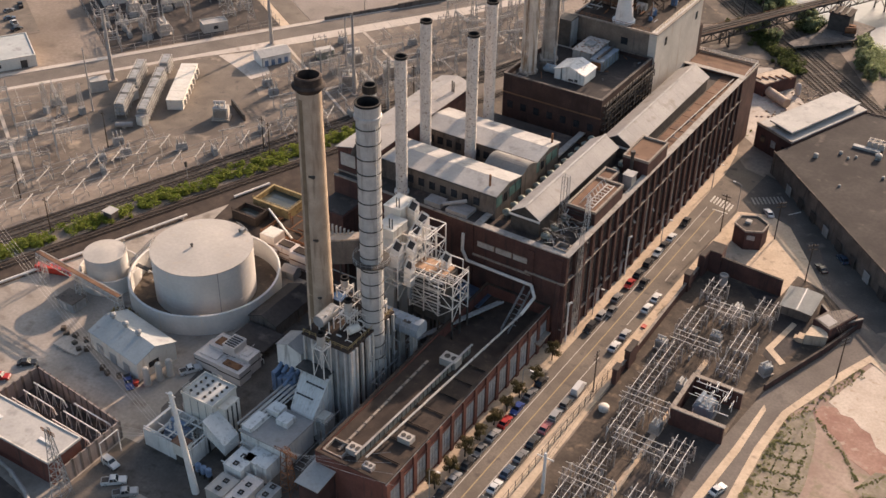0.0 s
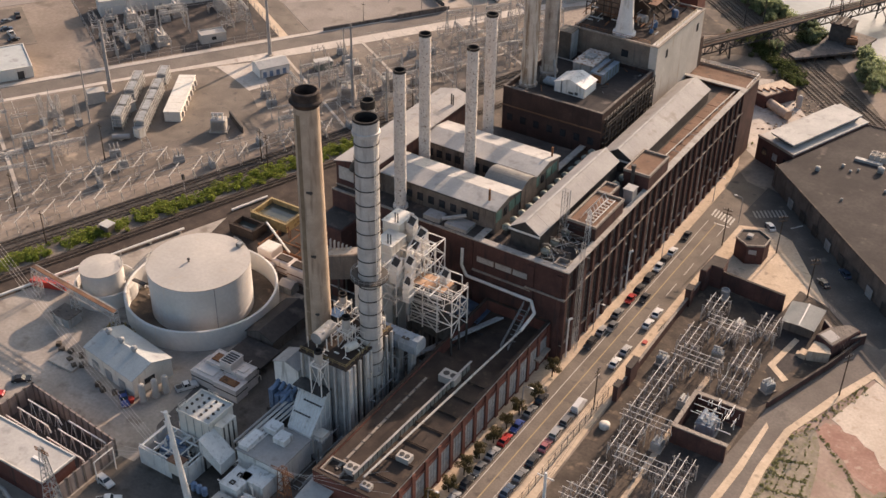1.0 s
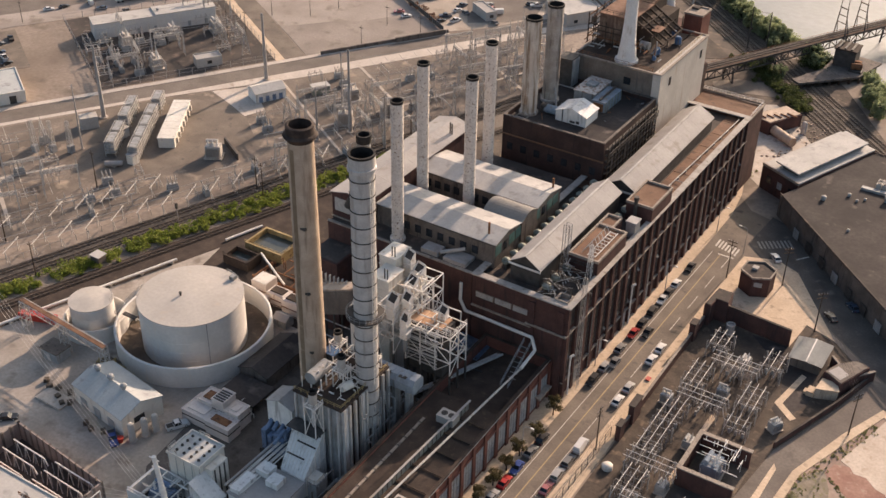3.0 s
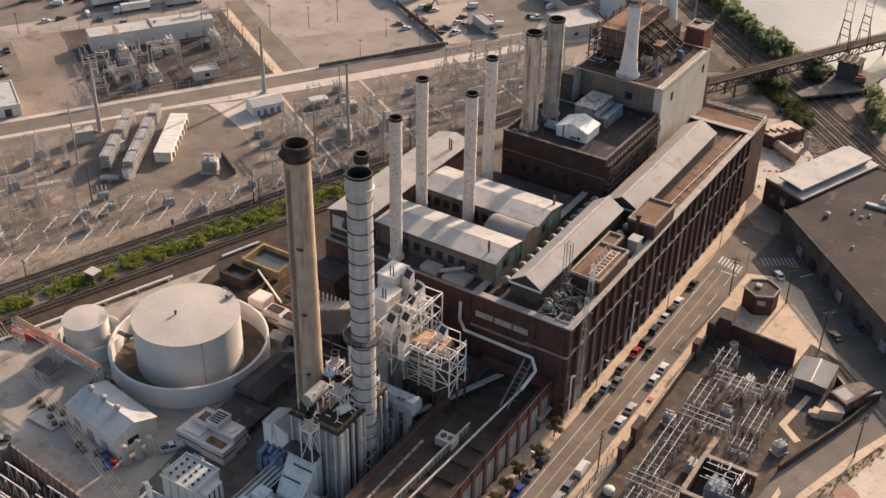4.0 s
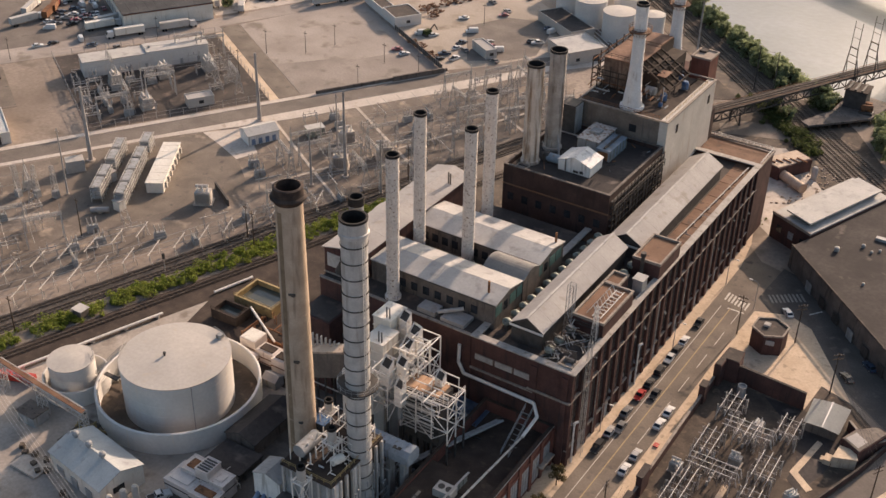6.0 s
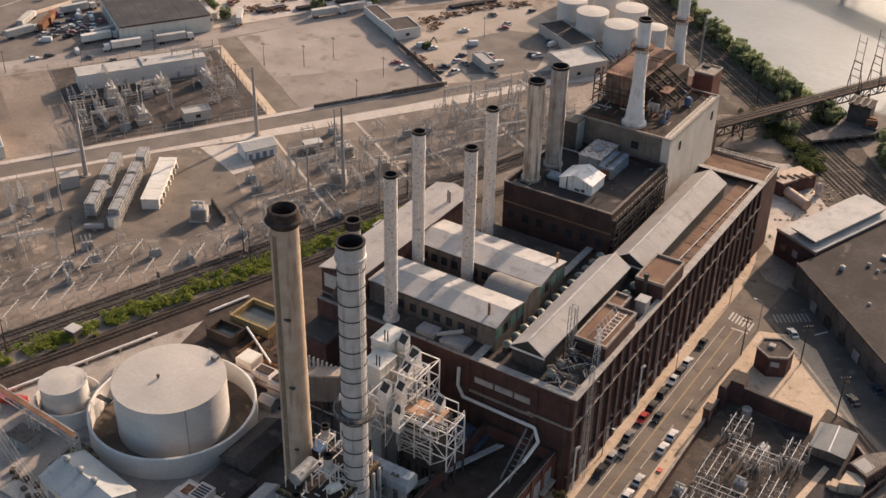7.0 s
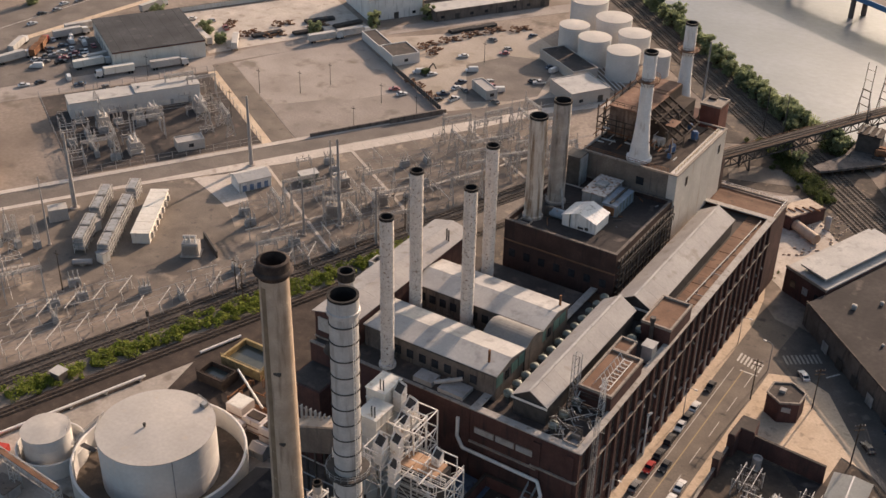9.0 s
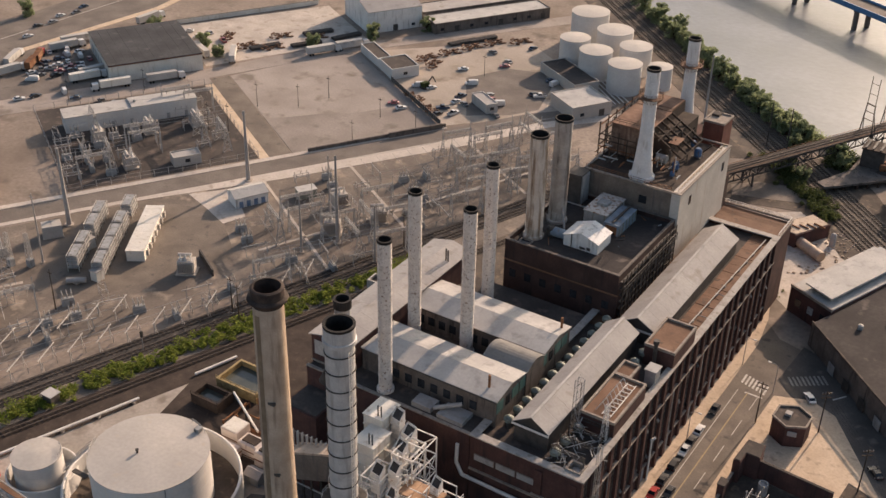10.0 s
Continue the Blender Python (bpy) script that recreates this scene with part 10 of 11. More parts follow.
for w in (-1.6, 2.4):
    track("railway_track", [R(-140, w), R(230, w)], "tracks beside the hedge", "pair of worn rails on dark sleepers")
track("railway_track", [R(-140, 15), R(230, 15)], "tracks beside the hedge", "pair of rails in the black-brown cutting")
pl2 = thing("surface_pipeline", "pale pipeline on low sleepers beside the cutting", "pipe", (-225, 180, 0))
bm = bmesh.new()
bm_pipe(bm, (-247, 120, 1.0), (-225.9, 178.4, 1.0), 0.35, 8)
bm_pipe(bm, (-225.9, 178.4, 1.0), (-216, 206, 1.0), 0.35, 8)
part("pipe", bm, PALE_STEEL, pl2, smooth=True)
for k in range(10):
    p = Vector((-245.5, 124, 0)).lerp(Vector((-216.6, 204.5, 0)), k / 9)
    part("sleeper", box(p.x - 0.6, p.y - 0.3, 0, p.x + 0.6, p.y + 0.3, 0.7), CONCRETE, pl2)
pl3 = thing("surface_pipeline", "pale pipe stub lying in the cutting", "pipe", (-210, 226, 0))
part("pipe", bm_pipe(bmesh.new(), (-211.4, 222, 0.6), (-207.4, 234, 0.6), 0.4, 8), PALE_STEEL, pl3, smooth=True)
kbx = thing("signal_hut", "small pale signal hut beside the hedge", "hut", (-234.6, 193.6, 0))
part("wall", box(-236.2, 192.2, 0, -233.0, 195.0, 2.6), GREY_BRICK, kbx)
part("roof", box(-236.5, 191.9, 2.6, -232.7, 195.3, 2.8), WHITE_ROOF, kbx)
sg = thing("signal_post", "slim railway signal post with a dark head", "signal", (-231.2, 222.8, 0))
part("post", lathe(-231.2, 222.8, [(0.14, 0), (0.1, 5)], 8), GREY_METAL_ROOF, sg)
part("head", box(-231.5, 222.5, 4.4, -230.9, 223.1, 6.2), DARK_STEEL, sg)
fr_ = thing("lineside_fence", "thin steel fence beside the railway", "fence", (*R(0, -5), 0))
for k in range(60):
    inst("post", fpost, fr_, *R(-60 + 4 * k, -5.6), 0.0, s=(0.8, 0.8, 0.7))
part("rail", beam((*R(-60, -5.6), 1.8), (*R(176, -5.6), 1.8), 0.06), GREY_METAL_ROOF, fr_)
sbx = thing("square_hatch", "square white-edged hatch beside the block", "hatch", (-192, 288, 0))
part("kerb", bm_frame(bmesh.new(), -198.5, 282.5, -194.0, 287.0, 0, 3.2, 0.5), WHITE_ROOF, sbx)
part("floor", box(-198, 283, 0, -194.5, 286.5, 2.4), TAR, sbx)


def foliage(name, label, blobs, per, size, mat, seed):
    """Leaves of a hedge or thicket scattered through many clumps."""
    rng = np.random.default_rng(seed)
    n = len(blobs) * per
    c = np.repeat(np.array([b[:3] for b in blobs]), per, 0)
    r = np.repeat(np.array([b[3] for b in blobs]), per)
    d = rng.normal(size=(n, 3))
    d /= np.linalg.norm(d, axis=1, keepdims=True)
    p = c + d * (r * rng.uniform(0.45, 1.0, n))[:, None] * np.array([1, 1, 0.8])
    p[:, 2] = np.maximum(p[:, 2], 0.1)
    a = np.cross(d + rng.normal(scale=0.6, size=(n, 3)), rng.normal(size=(n, 3)))
    a /= np.linalg.norm(a, axis=1, keepdims=True)
    b = np.cross(a, d + rng.normal(scale=0.5, size=(n, 3)))
    b /= np.linalg.norm(b, axis=1, keepdims=True)
    s = (size * rng.uniform(0.6, 1.4, n))[:, None]
    verts = np.stack([p + a * s, p + b * s * 0.55, p - a * s, p - b * s * 0.55], 1).reshape(-1, 3)
    me = bpy.data.meshes.new(name)
    me.from_pydata(verts.tolist(), [], np.arange(4 * n).reshape(n, 4).tolist())
    me.materials.append(mat)
    return tagged(part(name, me, mat), label, "vegetation", "", "stuff")


rf = random.Random(5)
blobs = []
for k in range(1150):
    s = rf.uniform(-140, 150)
    if 1 < s < 7 and rf.random() < 0.7 or 27 < s < 30:
        continue
    w = min(12.2, max(4.6, rf.gauss(8.4, 1.9)))
    x, y = R(s, w)
    q = rf.uniform(0.7, 1.7)
    blobs.append((x, y, q * 0.6, q))
HEDGE = material("bright_hedge_leaves", (0.13, 0.175, 0.03), (0.28, 0.30, 0.07), 0.8, scale=0.5, fine=2.0, bump=0.0, leaf=0.55)
foliage("hedge", "sunlit green hedge along the railway", blobs, 75, 0.28, HEDGE, 3)
weeds = []
# weeds along the joints of the broken paving, and a rank strip behind the kerb
for ax, ay, bx_, by_ in ((-36, 193, -27, 195), (-36.4, 198, -28, 200.5), (-36.6, 203.5, -28.6, 205), (-36, 209, -29.6, 211), (-34, 190, -34.6, 216), (-31.2, 190, -32, 219), (-28.6, 192, -29.4, 210), (-16.4, 204, -12, 211), (-15, 202, -8, 204), (-31, 222, -22, 213), (-22, 213, -17, 206)):
    for k in range(60):
        f = rf.random()
        weeds.append((ax + (bx_ - ax) * f + rf.gauss(0, 0.22), ay + (by_ - ay) * f + rf.gauss(0, 0.3), 0.06, rf.uniform(0.1, 0.3)))
for k in range(320):
    y = rf.uniform(150, 246)
    x = (-37.6 if y < 204 else -37.6 + (y - 204) * 0.07 if y < 219 else -36.6 + (y - 219) * 0.36) + abs(rf.gauss(0, 1.1))
    q = rf.uniform(0.25, 0.75) * (1.0 if y < 222 else 0.6)
    weeds.append((x, y, 0.2, q))
for k in range(60):
    weeds.append((rf.uniform(-101, -93), rf.uniform(346, 352), 0.2, rf.uniform(0.2, 0.5)))
WEED = material("dusty_weed_leaves", (0.20, 0.205, 0.085), (0.31, 0.30, 0.14), 0.8, scale=0.5, fine=2.0, bump=0.0, leaf=0.55)
foliage("weeds", "patchy low weeds on the cleared earth", weeds, 36, 0.11, WEED, 4)

# ---- riverside: tracks, trees, trestle and bridge ----
slab("river_tracks_bed", [(-330, 640), (-262, 560), (-136, 438), (-96, 402), (-50, 360), (-38, 372), (-84, 418), (-114, 450), (-226, 556), (-308, 642)], 0.12, DARK_GRAVEL, "broad grey ballast bed of riverside tracks", "ballast")
slab("trackside_ground", [(-140, 392), (-126, 398), (-104, 404), (-97, 398), (-84, 381), (-70, 370), (-40, 345), (40, 300), (56, 302), (-60, 393), (-86, 432), (-104, 452), (-126, 440)], 0.08, YARD_GRAVEL, "dark brown ground and weeds beside the tracks", "ground")
slab("siding_bed", [(-158, 468), (-128, 451), (-122, 443), (-132, 434), (-143, 428), (-160, 446)], 0.115, YARD_GRAVEL, "dark brown ballast beside the riverside tracks", "ballast")
slab("trackside_apron", [(-128, 402.6), (-104, 410.5), (-110, 421), (-124, 417), (-131, 410)], 0.14, ASPHALT, "patch of worn asphalt under the trestle", "apron")
for k in range(5):
    dx, dy = 3.6 * k * 0.7, 3.6 * k * 0.7
    track("railway_track", [(-322 + dx, 632 + dy), (-256 + dx, 566 + dy), (-132 + dx, 444 + dy), (-92 + dx, 403 + dy), (-48 + dx, 358 + dy)], "riverside tracks", "worn rails on grey riverside ballast", z=0.1)
RIVER_LEAF = material("river_tree_leaves", (0.23, 0.27, 0.14), (0.38, 0.42, 0.25), 0.8, scale=0.6, fine=3.0, bump=0.0, leaf=0.7)
river_tree = [tree(h, r, 46, 70, 0.34, m, "leafy riverside tree with an uneven crown", 20 + i, "riverside trees", 0.14, (0.18, 0.38)) for i, (h, r, m) in enumerate(((7.5, 3.8, RIVER_LEAF), (5.5, 3.2, RIVER_LEAF), (8.5, 4.0, RIVER_LEAF)))]
placed_trees = 0
rt_ = random.Random(11)
spots = []
for a, b, n, spread in (((-119, 456), (-149, 483.5), 14, 2.4), ((-149, 483.5), (-180.7, 515), 13, 2.6), ((-180.7, 515), (-223, 558.5), 17, 3.0), ((-82, 436), (-66, 412), 5, 3.0), ((-223, 558.5), (-306, 646), 14, 5)):
    for k in range(n):
        s = (k + rt_.random()) / n
        spots.append((a[0] + (b[0] - a[0]) * s + rt_.uniform(-spread, spread), a[1] + (b[1] - a[1]) * s + rt_.uniform(-spread, spread)))
spots += [(-118, 432), (-111, 427), (-105, 449), (-101, 444), (-122, 452), (*G(-20, 145), ), (*G(-5, 118), ), (*G(-2, 105), ), (*G(68, 98), ), (*G(40, 100), ), (*G(-90, 185), ), (*G(-70, 190), ), (*G(96, 100), )]
for k, (x, y) in enumerate(spots):
    z = 0.0
    if placed_trees < 3:
        river_tree[placed_trees].matrix_basis = pose(x, y, z, 0, 0, 40 * k)
        placed_trees += 1
    else:
        copy_thing(river_tree[k % 3], pose(x, y, z - rt_.uniform(0, 1.2), 0, 0, 73 * k))
bank = []
for k in range(560):
    s = rt_.uniform(0, 9.999)
    i = int(s)
    a, b = BANK[i], BANK[min(i + 1, 10)]
    f = s - i
    bank.append((a[0] + (b[0] - a[0]) * f - rt_.uniform(-2, 4), a[1] + (b[1] - a[1]) * f - rt_.uniform(-2, 3), rt_.uniform(-0.5, 1.6), rt_.uniform(0.9, 3.2)))
foliage("bank_scrub", "green scrub along the river bank", bank, 90, 0.34, RIVER_LEAF, 9)
tb_ = thing("railway_trestle", "dark steel railway trestle crossing to the river", "bridge", (-110, 450, 0))
TA, TB_ = Vector((-152, 366, 8)), Vector((-40, 575, 8))
td_ = (TB_ - TA).normalized()
tn_ = Vector((-td_.y, td_.x, 0))
part("deck", prism([tuple((TA - tn_ * 2.6).xy), tuple((TB_ - tn_ * 2.6).xy), tuple((TB_ + tn_ * 2.6).xy), tuple((TA + tn_ * 2.6).xy)], 7.6, 8.1), BLACK_BROWN, tb_)
for s in (-2.5, 2.5):
    bm = bmesh.new()
    bm_truss(bm, TA + tn_ * s - Vector((0, 0, 0.4)), TB_ + tn_ * s - Vector((0, 0, 0.4)), 3.0, 64, 0.4)
    part("truss", bm, DARK_STEEL, tb_)
for s in (-0.75, 0.75):
    part("rail", beam(TA + tn_ * s + Vector((0, 0, 0.25)), TB_ + tn_ * s + Vector((0, 0, 0.25)), 0.16, 0.25), RAIL_STEEL, tb_)
for s in (-2.5, 2.5):
    part("guard_rail", beam(TA + tn_ * s + Vector((0, 0, 0.6)), TB_ + tn_ * s + Vector((0, 0, 0.6)), 0.12, 0.12), RUST, tb_)
for k in range(11):
    p = TA.lerp(TB_, (k + 0.5) / 11)
    bm = bmesh.new()
    for s in (-2.2, 2.2):
        q = p + tn_ * s
        bm_beam(bm, (q.x, q.y, 5.2), (q.x + tn_.x * s * 0.3, q.y + tn_.y * s * 0.3, -3), 0.5)
    a, b = p + tn_ * 2.2, p - tn_ * 2.2
    bm_beam(bm, (a.x, a.y, 5), (b.x, b.y, 0), 0.25)
    bm_beam(bm, (b.x, b.y, 5), (a.x, a.y, 0), 0.25)
    part("pier", bm, DARK_STEEL, tb_)
cp_ = thing("catenary_portal", "dark lattice catenary portal on the trestle", "portal", (-97, 478, 8))
for f in (0.468, 0.515):
    p = TA.lerp(TB_, f)
    bm = bmesh.new()
    for s in (-3, 3):
        q = p + tn_ * s
        bm_beam(bm, (q.x, q.y, 6.5), (q.x - tn_.x * s * 0.4, q.y - tn_.y * s * 0.4, 19), 0.3)
        bm_beam(bm, (q.x + td_.x * 2, q.y + td_.y * 2, 7), (q.x - tn_.x * s * 0.2, q.y - tn_.y * s * 0.2, 15), 0.2)
    for s in (-1.8, 1.8):
        q = p + tn_ * s
        bm_beam(bm, (q.x, q.y, 18.8), (q.x, q.y, 29.5), 0.22)
    a, b = p + tn_ * 1.8, p - tn_ * 1.8
    for z in (23.0, 27.0):
        bm_beam(bm, (a.x, a.y, z), (b.x, b.y, z), 0.14)
    a, b = p + tn_ * 2.1, p - tn_ * 2.1
    bm_beam(bm, (a.x, a.y, 19), (b.x, b.y, 19), 0.4)
    bm_beam(bm, (a.x, a.y, 16), (b.x, b.y, 16), 0.25)
    bm_beam(bm, (a.x, a.y, 13), (b.x, b.y, 13), 0.25)
    part("frame", bm, DARK_STEEL, cp_)
cw = thing("catenary_span", "pair of dark poles joined by a wire by the tracks", "catenary", (-127, 447, 0))
for x, y in ((-130.9, 447.8), (-122.9, 446.1)):
    part("pole", lathe(x, y, [(0.26, 0), (0.17, 18)], 8), DARK_STEEL, cw)
wire(cw, (-130.9, 447.8, 17.5), (-122.9, 446.1, 17.5), 0.6, 0.05)
ta = thing("signal_tower", "tall pale pole beside the riverside tracks", "mast", (-150, 440, 0))
part("shaft", lathe(-158.5, 455, [(0.45, 0), (0.3, 28)], 10), GREY_METAL_ROOF, ta, smooth=True)
sbd = thing("trestle_hut", "dark square hut on the dock by the trestle", "hut", (-92, 453, 2.6))
part("wall", box(-96, 445.6, 2.6, -88, 453.6, 9.4), DARK_STEEL, sbd)
part("roof", box(-96.4, 445.2, 9.4, -87.6, 454.0, 9.8), BLACK_BROWN, sbd)
for k in range(3):
    part("roof_beam", box(-95.4 + 2.6 * k, 445.6, 9.8, -94.6 + 2.6 * k, 453.6, 10.3), DARK_STEEL, sbd)
dck = thing("river_dock", "weathered timber and concrete dock over the river bank", "dock", (-92, 440, 0))
part("deck", prism([(-105, 424), (-101.5, 421.5), (-84, 440), (-80, 458), (-97, 461), (-98, 440)], 1.8, 2.6), GREY_BRICK, dck)
for k in range(7):
    f = k / 6
    part("pile", box(-101.8 + 17.6 * f, 422.4 + 17.4 * f, -4, -101.0 + 17.6 * f, 423.2 + 17.4 * f, 1.8), WOOD_POLE, dck)
for k in range(4):
    part("pile", box(-84.4 + 0.8 * k, 442 + 4.6 * k, -4, -83.6 + 0.8 * k, 442.8 + 4.6 * k, 1.8), WOOD_POLE, dck)
crn = thing("dock_winch", "rusty red winch machinery on the dock", "machine", (-86, 444, 2.6))
part("drum", bm_pipe(bmesh.new(), (-88.5, 444, 4.4), (-84.8, 445.5, 4.4), 1.3, 12), RUST, crn, smooth=True)
part("frame", box(-89.0, 442.6, 2.6, -84.0, 446.4, 3.4), DARK_STEEL, crn)
part("cab", box(-88.4, 446.6, 2.6, -85.6, 448.4, 5.6), RUST, crn)
bb_ = thing("blue_girder_bridge", "blue steel girder bridge over the river", "bridge", (-130, 590, 0))
BA, BB = Vector((-262, 679, 9)), Vector((58, 494, 9))
bd_ = (BB - BA).normalized()
bn_ = Vector((-bd_.y, bd_.x, 0))
BLUE_STEEL = material("blue_bridge_paint", (0.05, 0.14, 0.27), (0.08, 0.19, 0.34), 0.5, scale=0.4, fine=2.0)
part("deck", prism([tuple((BA - bn_ * 6).xy), tuple((BB - bn_ * 6).xy), tuple((BB + bn_ * 6).xy), tuple((BA + bn_ * 6).xy)], 8.6, 9.2), ASPHALT, bb_)
for s in (-6.2, 6.2):
    part("girder", beam(BA + bn_ * s, BB + bn_ * s, 0.5, 2.6), BLUE_STEEL, bb_)
for k in range(9):
    p = BA.lerp(BB, (k + 0.5) / 9)
    for e in (-4.2, 4.2):
        part("pier", lathe(p.x + bn_.x * e, p.y + bn_.y * e, [(1.3, -5), (1.3, 8)], 14), GREY_BRICK, bb_)
    part("crosshead", beam(p + bn_ * 5.6 - Vector((0, 0, 1.6)), p - bn_ * 5.6 - Vector((0, 0, 1.6)), 2.0, 1.4), GREY_BRICK, bb_)

# ---- vehicles and loose things of the flats ----


def lorry(colour_cab, mat_trailer, length, label):
    t = thing("articulated_lorry", label, "lorry", (0, 0, 0), "lorries on the flats")
    part("trailer", box(-length / 2, -1.25, 1.1, length / 2, 1.25, 3.9), mat_trailer, t)
    part("chassis", box(-length / 2 + 0.3, -0.5, 0.7, length / 2 + 3.4, 0.5, 1.1), DARK_STEEL, t)
    part("cab", bm_profile(bmesh.new(), [(length / 2 + 0.6, 0.6), (length / 2 + 3.6, 0.6), (length / 2 + 3.6, 1.8), (length / 2 + 3.0, 3.0), (length / 2 + 0.6, 3.1)], 1.2), CAR_PAINT[colour_cab], t)
    part("windscreen", bm_profile(bmesh.new(), [(length / 2 + 3.62, 1.85), (length / 2 + 3.08, 2.9), (length / 2 + 3.0, 2.9), (length / 2 + 3.5, 1.85)], 1.05), GLASS, t)
    for x in (-length / 2 + 1.2, -length / 2 + 2.4, length / 2 + 0.9, length / 2 + 2.8):
        for s in (-1, 1):
            inst("wheel", WHEEL_T, t, x, s * 1.1, 0.48, s=(1.45, 1.6, 1.45))
    return t


lorries = [lorry("white", WHITE_ROOF, 12.5, "white box lorry standing on the flats"), lorry("white", TAN_CLAD, 12.5, "tan box lorry standing on the flats"), lorry("red", RUST, 9, "rusty red tipper lorry in the truck yard")]
lused = set()
for k, (i, u, v, rz) in enumerate(((1, -50, 87.8, 181), (0, -31, 87.3, 1), (0, -55.4, 104.8, 12), (0, -55.8, 145, 5), (0, -84.4, 132, 60), (0, -88.8, 118.7, 20), (2, -78, 123, 62), (2, -74, 130, 70), (0, 54, 92.2, 2), (0, 40, 91.2, 2), (0, -8, 110, 96), (1, -60, 100, 5), (0, -62, 139, 10), (0, -20, 160, 30), (0, 3, 100, 70))):
    m = gmatrix(u, v, rz, 0.08)
    if i in lused:
        copy_thing(lorries[i], m)
    else:
        lused.add(i)
        lorries[i].matrix_basis = m
spots = ((-68.5, 136.9), (-61, 137), (-65.2, 115.6), (-71.1, 117.4), (-53.9, 122.8), (-87.7, 89.8), (-81.3, 90.4), (-70, 90.1), (-66.9, 82.4), (-58, 74.6), (-53.7, 71.4), (48.2, 28.7), (49, 22.9), (64.7, 40.7), (68.8, 36.9), (64.3, 16.5), (73.9, 16.6), (87.4, 20.6), (86.3, 16.3), (86.3, 10.8), (104.5, 14.3), (105.9, 11.5), (118.5, 24.1), (111.1, 62.8),
         (-60, 110), (-57, 127), (-63, 123), (-70, 109), (-58, 118), (-66, 128), (-76, 112), (118, 20), (121, 27), (66, 10), (60, 12), (90, 50), (130, 60), (-4, 130), (2, 134), (5, 122), (-6, 140), (-60, 118.5), (-56.4, 133), (-59, 108), (-62.5, 107), (-64, 111.5), (-68, 113.5), (-67.5, 121), (-72.5, 121.5), (-62, 131), (-72, 126), (-75, 117.5), (-59.5, 114), (-63, 117), (-79, 116), (-80, 108), (72, 20), (76, 24), (80, 1.6), (112, 50), (108, 46), (86, 34), (-112, 40), (-112, 46), (-113, 52), (-112, 60), (-120, 44), (-120, 56), (-119, 66), (-107, 64))
cols = ("white", "silver", "black", "grey", "white", "navy", "maroon")
for k, (u, v) in enumerate(spots):
    park(("sedan", "suv", "pickup", "van")[(k * 7 + k // 3) % 4] if k % 2 else "sedan", "white" if (k * 7 + k // 3) % 4 == 3 and k % 2 else cols[(k * 5) % 7], *G(u, v), GA + rf.choice((0, 20, 90, 100, 160)), 0.08, "parked on the flats")
for k, (x, y, rz) in enumerate(((-455, 395, 80), (-451.2, 387.1, 82), (-452.9, 379.6, 80), (-452.5, 402, 265), (-446, 368, 78), (-456, 410, 260))):
    park("sedan", cols[k], x, y, rz, 0.08, "driving on the highway")
# machine and scrap piles
ex = thing("excavator", "dark excavator working on the sandy yard", "machine", (0, 0, 0))
part("track_unit", box(-2.2, -1.5, 0, 2.2, 1.5, 0.9), DARK_STEEL, ex)
part("house", box(-2.0, -1.2, 0.9, 1.2, 1.2, 2.6), DARK_LEAF, ex)
part("boom", bm_beam(bm_beam(bmesh.new(), (1.0, 0, 2.0), (3.6, 0, 4.2), 0.4), (3.6, 0, 4.2), (5.4, 0, 1.2), 0.35), DARK_STEEL, ex)
ex.matrix_basis = gmatrix(67, 38.5, 15, 0.06)
pj = thing("scrap_pile", "heap of dark scrap and stacked steel", "scrap", (0, 0, 0), "scrap heaps")
bm = bmesh.new()
for k in range(40):
    a = Vector((rf.uniform(-5, 5), rf.uniform(-2, 2), rf.uniform(0.1, 1.2)))
    bm_beam(bm, a, a + Vector((rf.uniform(-2, 2), rf.uniform(-1.5, 1.5), rf.uniform(-0.3, 0.5))), rf.uniform(0.2, 0.6))
part("scrap", bm, BROWN_ROOF, pj)["kind"] = "stuff"
pj.matrix_basis = gmatrix(92, 70, 0, 0.06)
for u, v, rz in ((104, 72, 10), (116, 73, 5), (80, 68, 20), (128, 70, 0), (58, 30, 95), (58.6, 16, 85), (12, 112, 20), (30, 118, 0), (44, 110, 10), (8, 126, 60), (22, 106, 0), (80, 60, 40)):
    copy_thing(pj, gmatrix(u, v, rz, 0.06))
pz = thing("pipe_stack", "stack of dark pipes lying on the pale yard", "pipes", (0, 0, 0), "pipe stacks")
bm = bmesh.new()
for k in range(9):
    bm_pipe(bm, (-7, -1.6 + 0.8 * (k % 5), 0.4 + 0.7 * (k // 5)), (7, -1.6 + 0.8 * (k % 5), 0.4 + 0.7 * (k // 5)), 0.36, 8)
part("pipe_layer", bm, DARK_STEEL, pz)["kind"] = "stuff"
pz.matrix_basis = gmatrix(20, 108, 5, 0.07)
for u, v, rz in ((38, 104, 3), (48, 116, 0), (104, 79, 4), (114, 79, 4), (58, 106, 8)):
    copy_thing(pz, gmatrix(u, v, rz, 0.07))

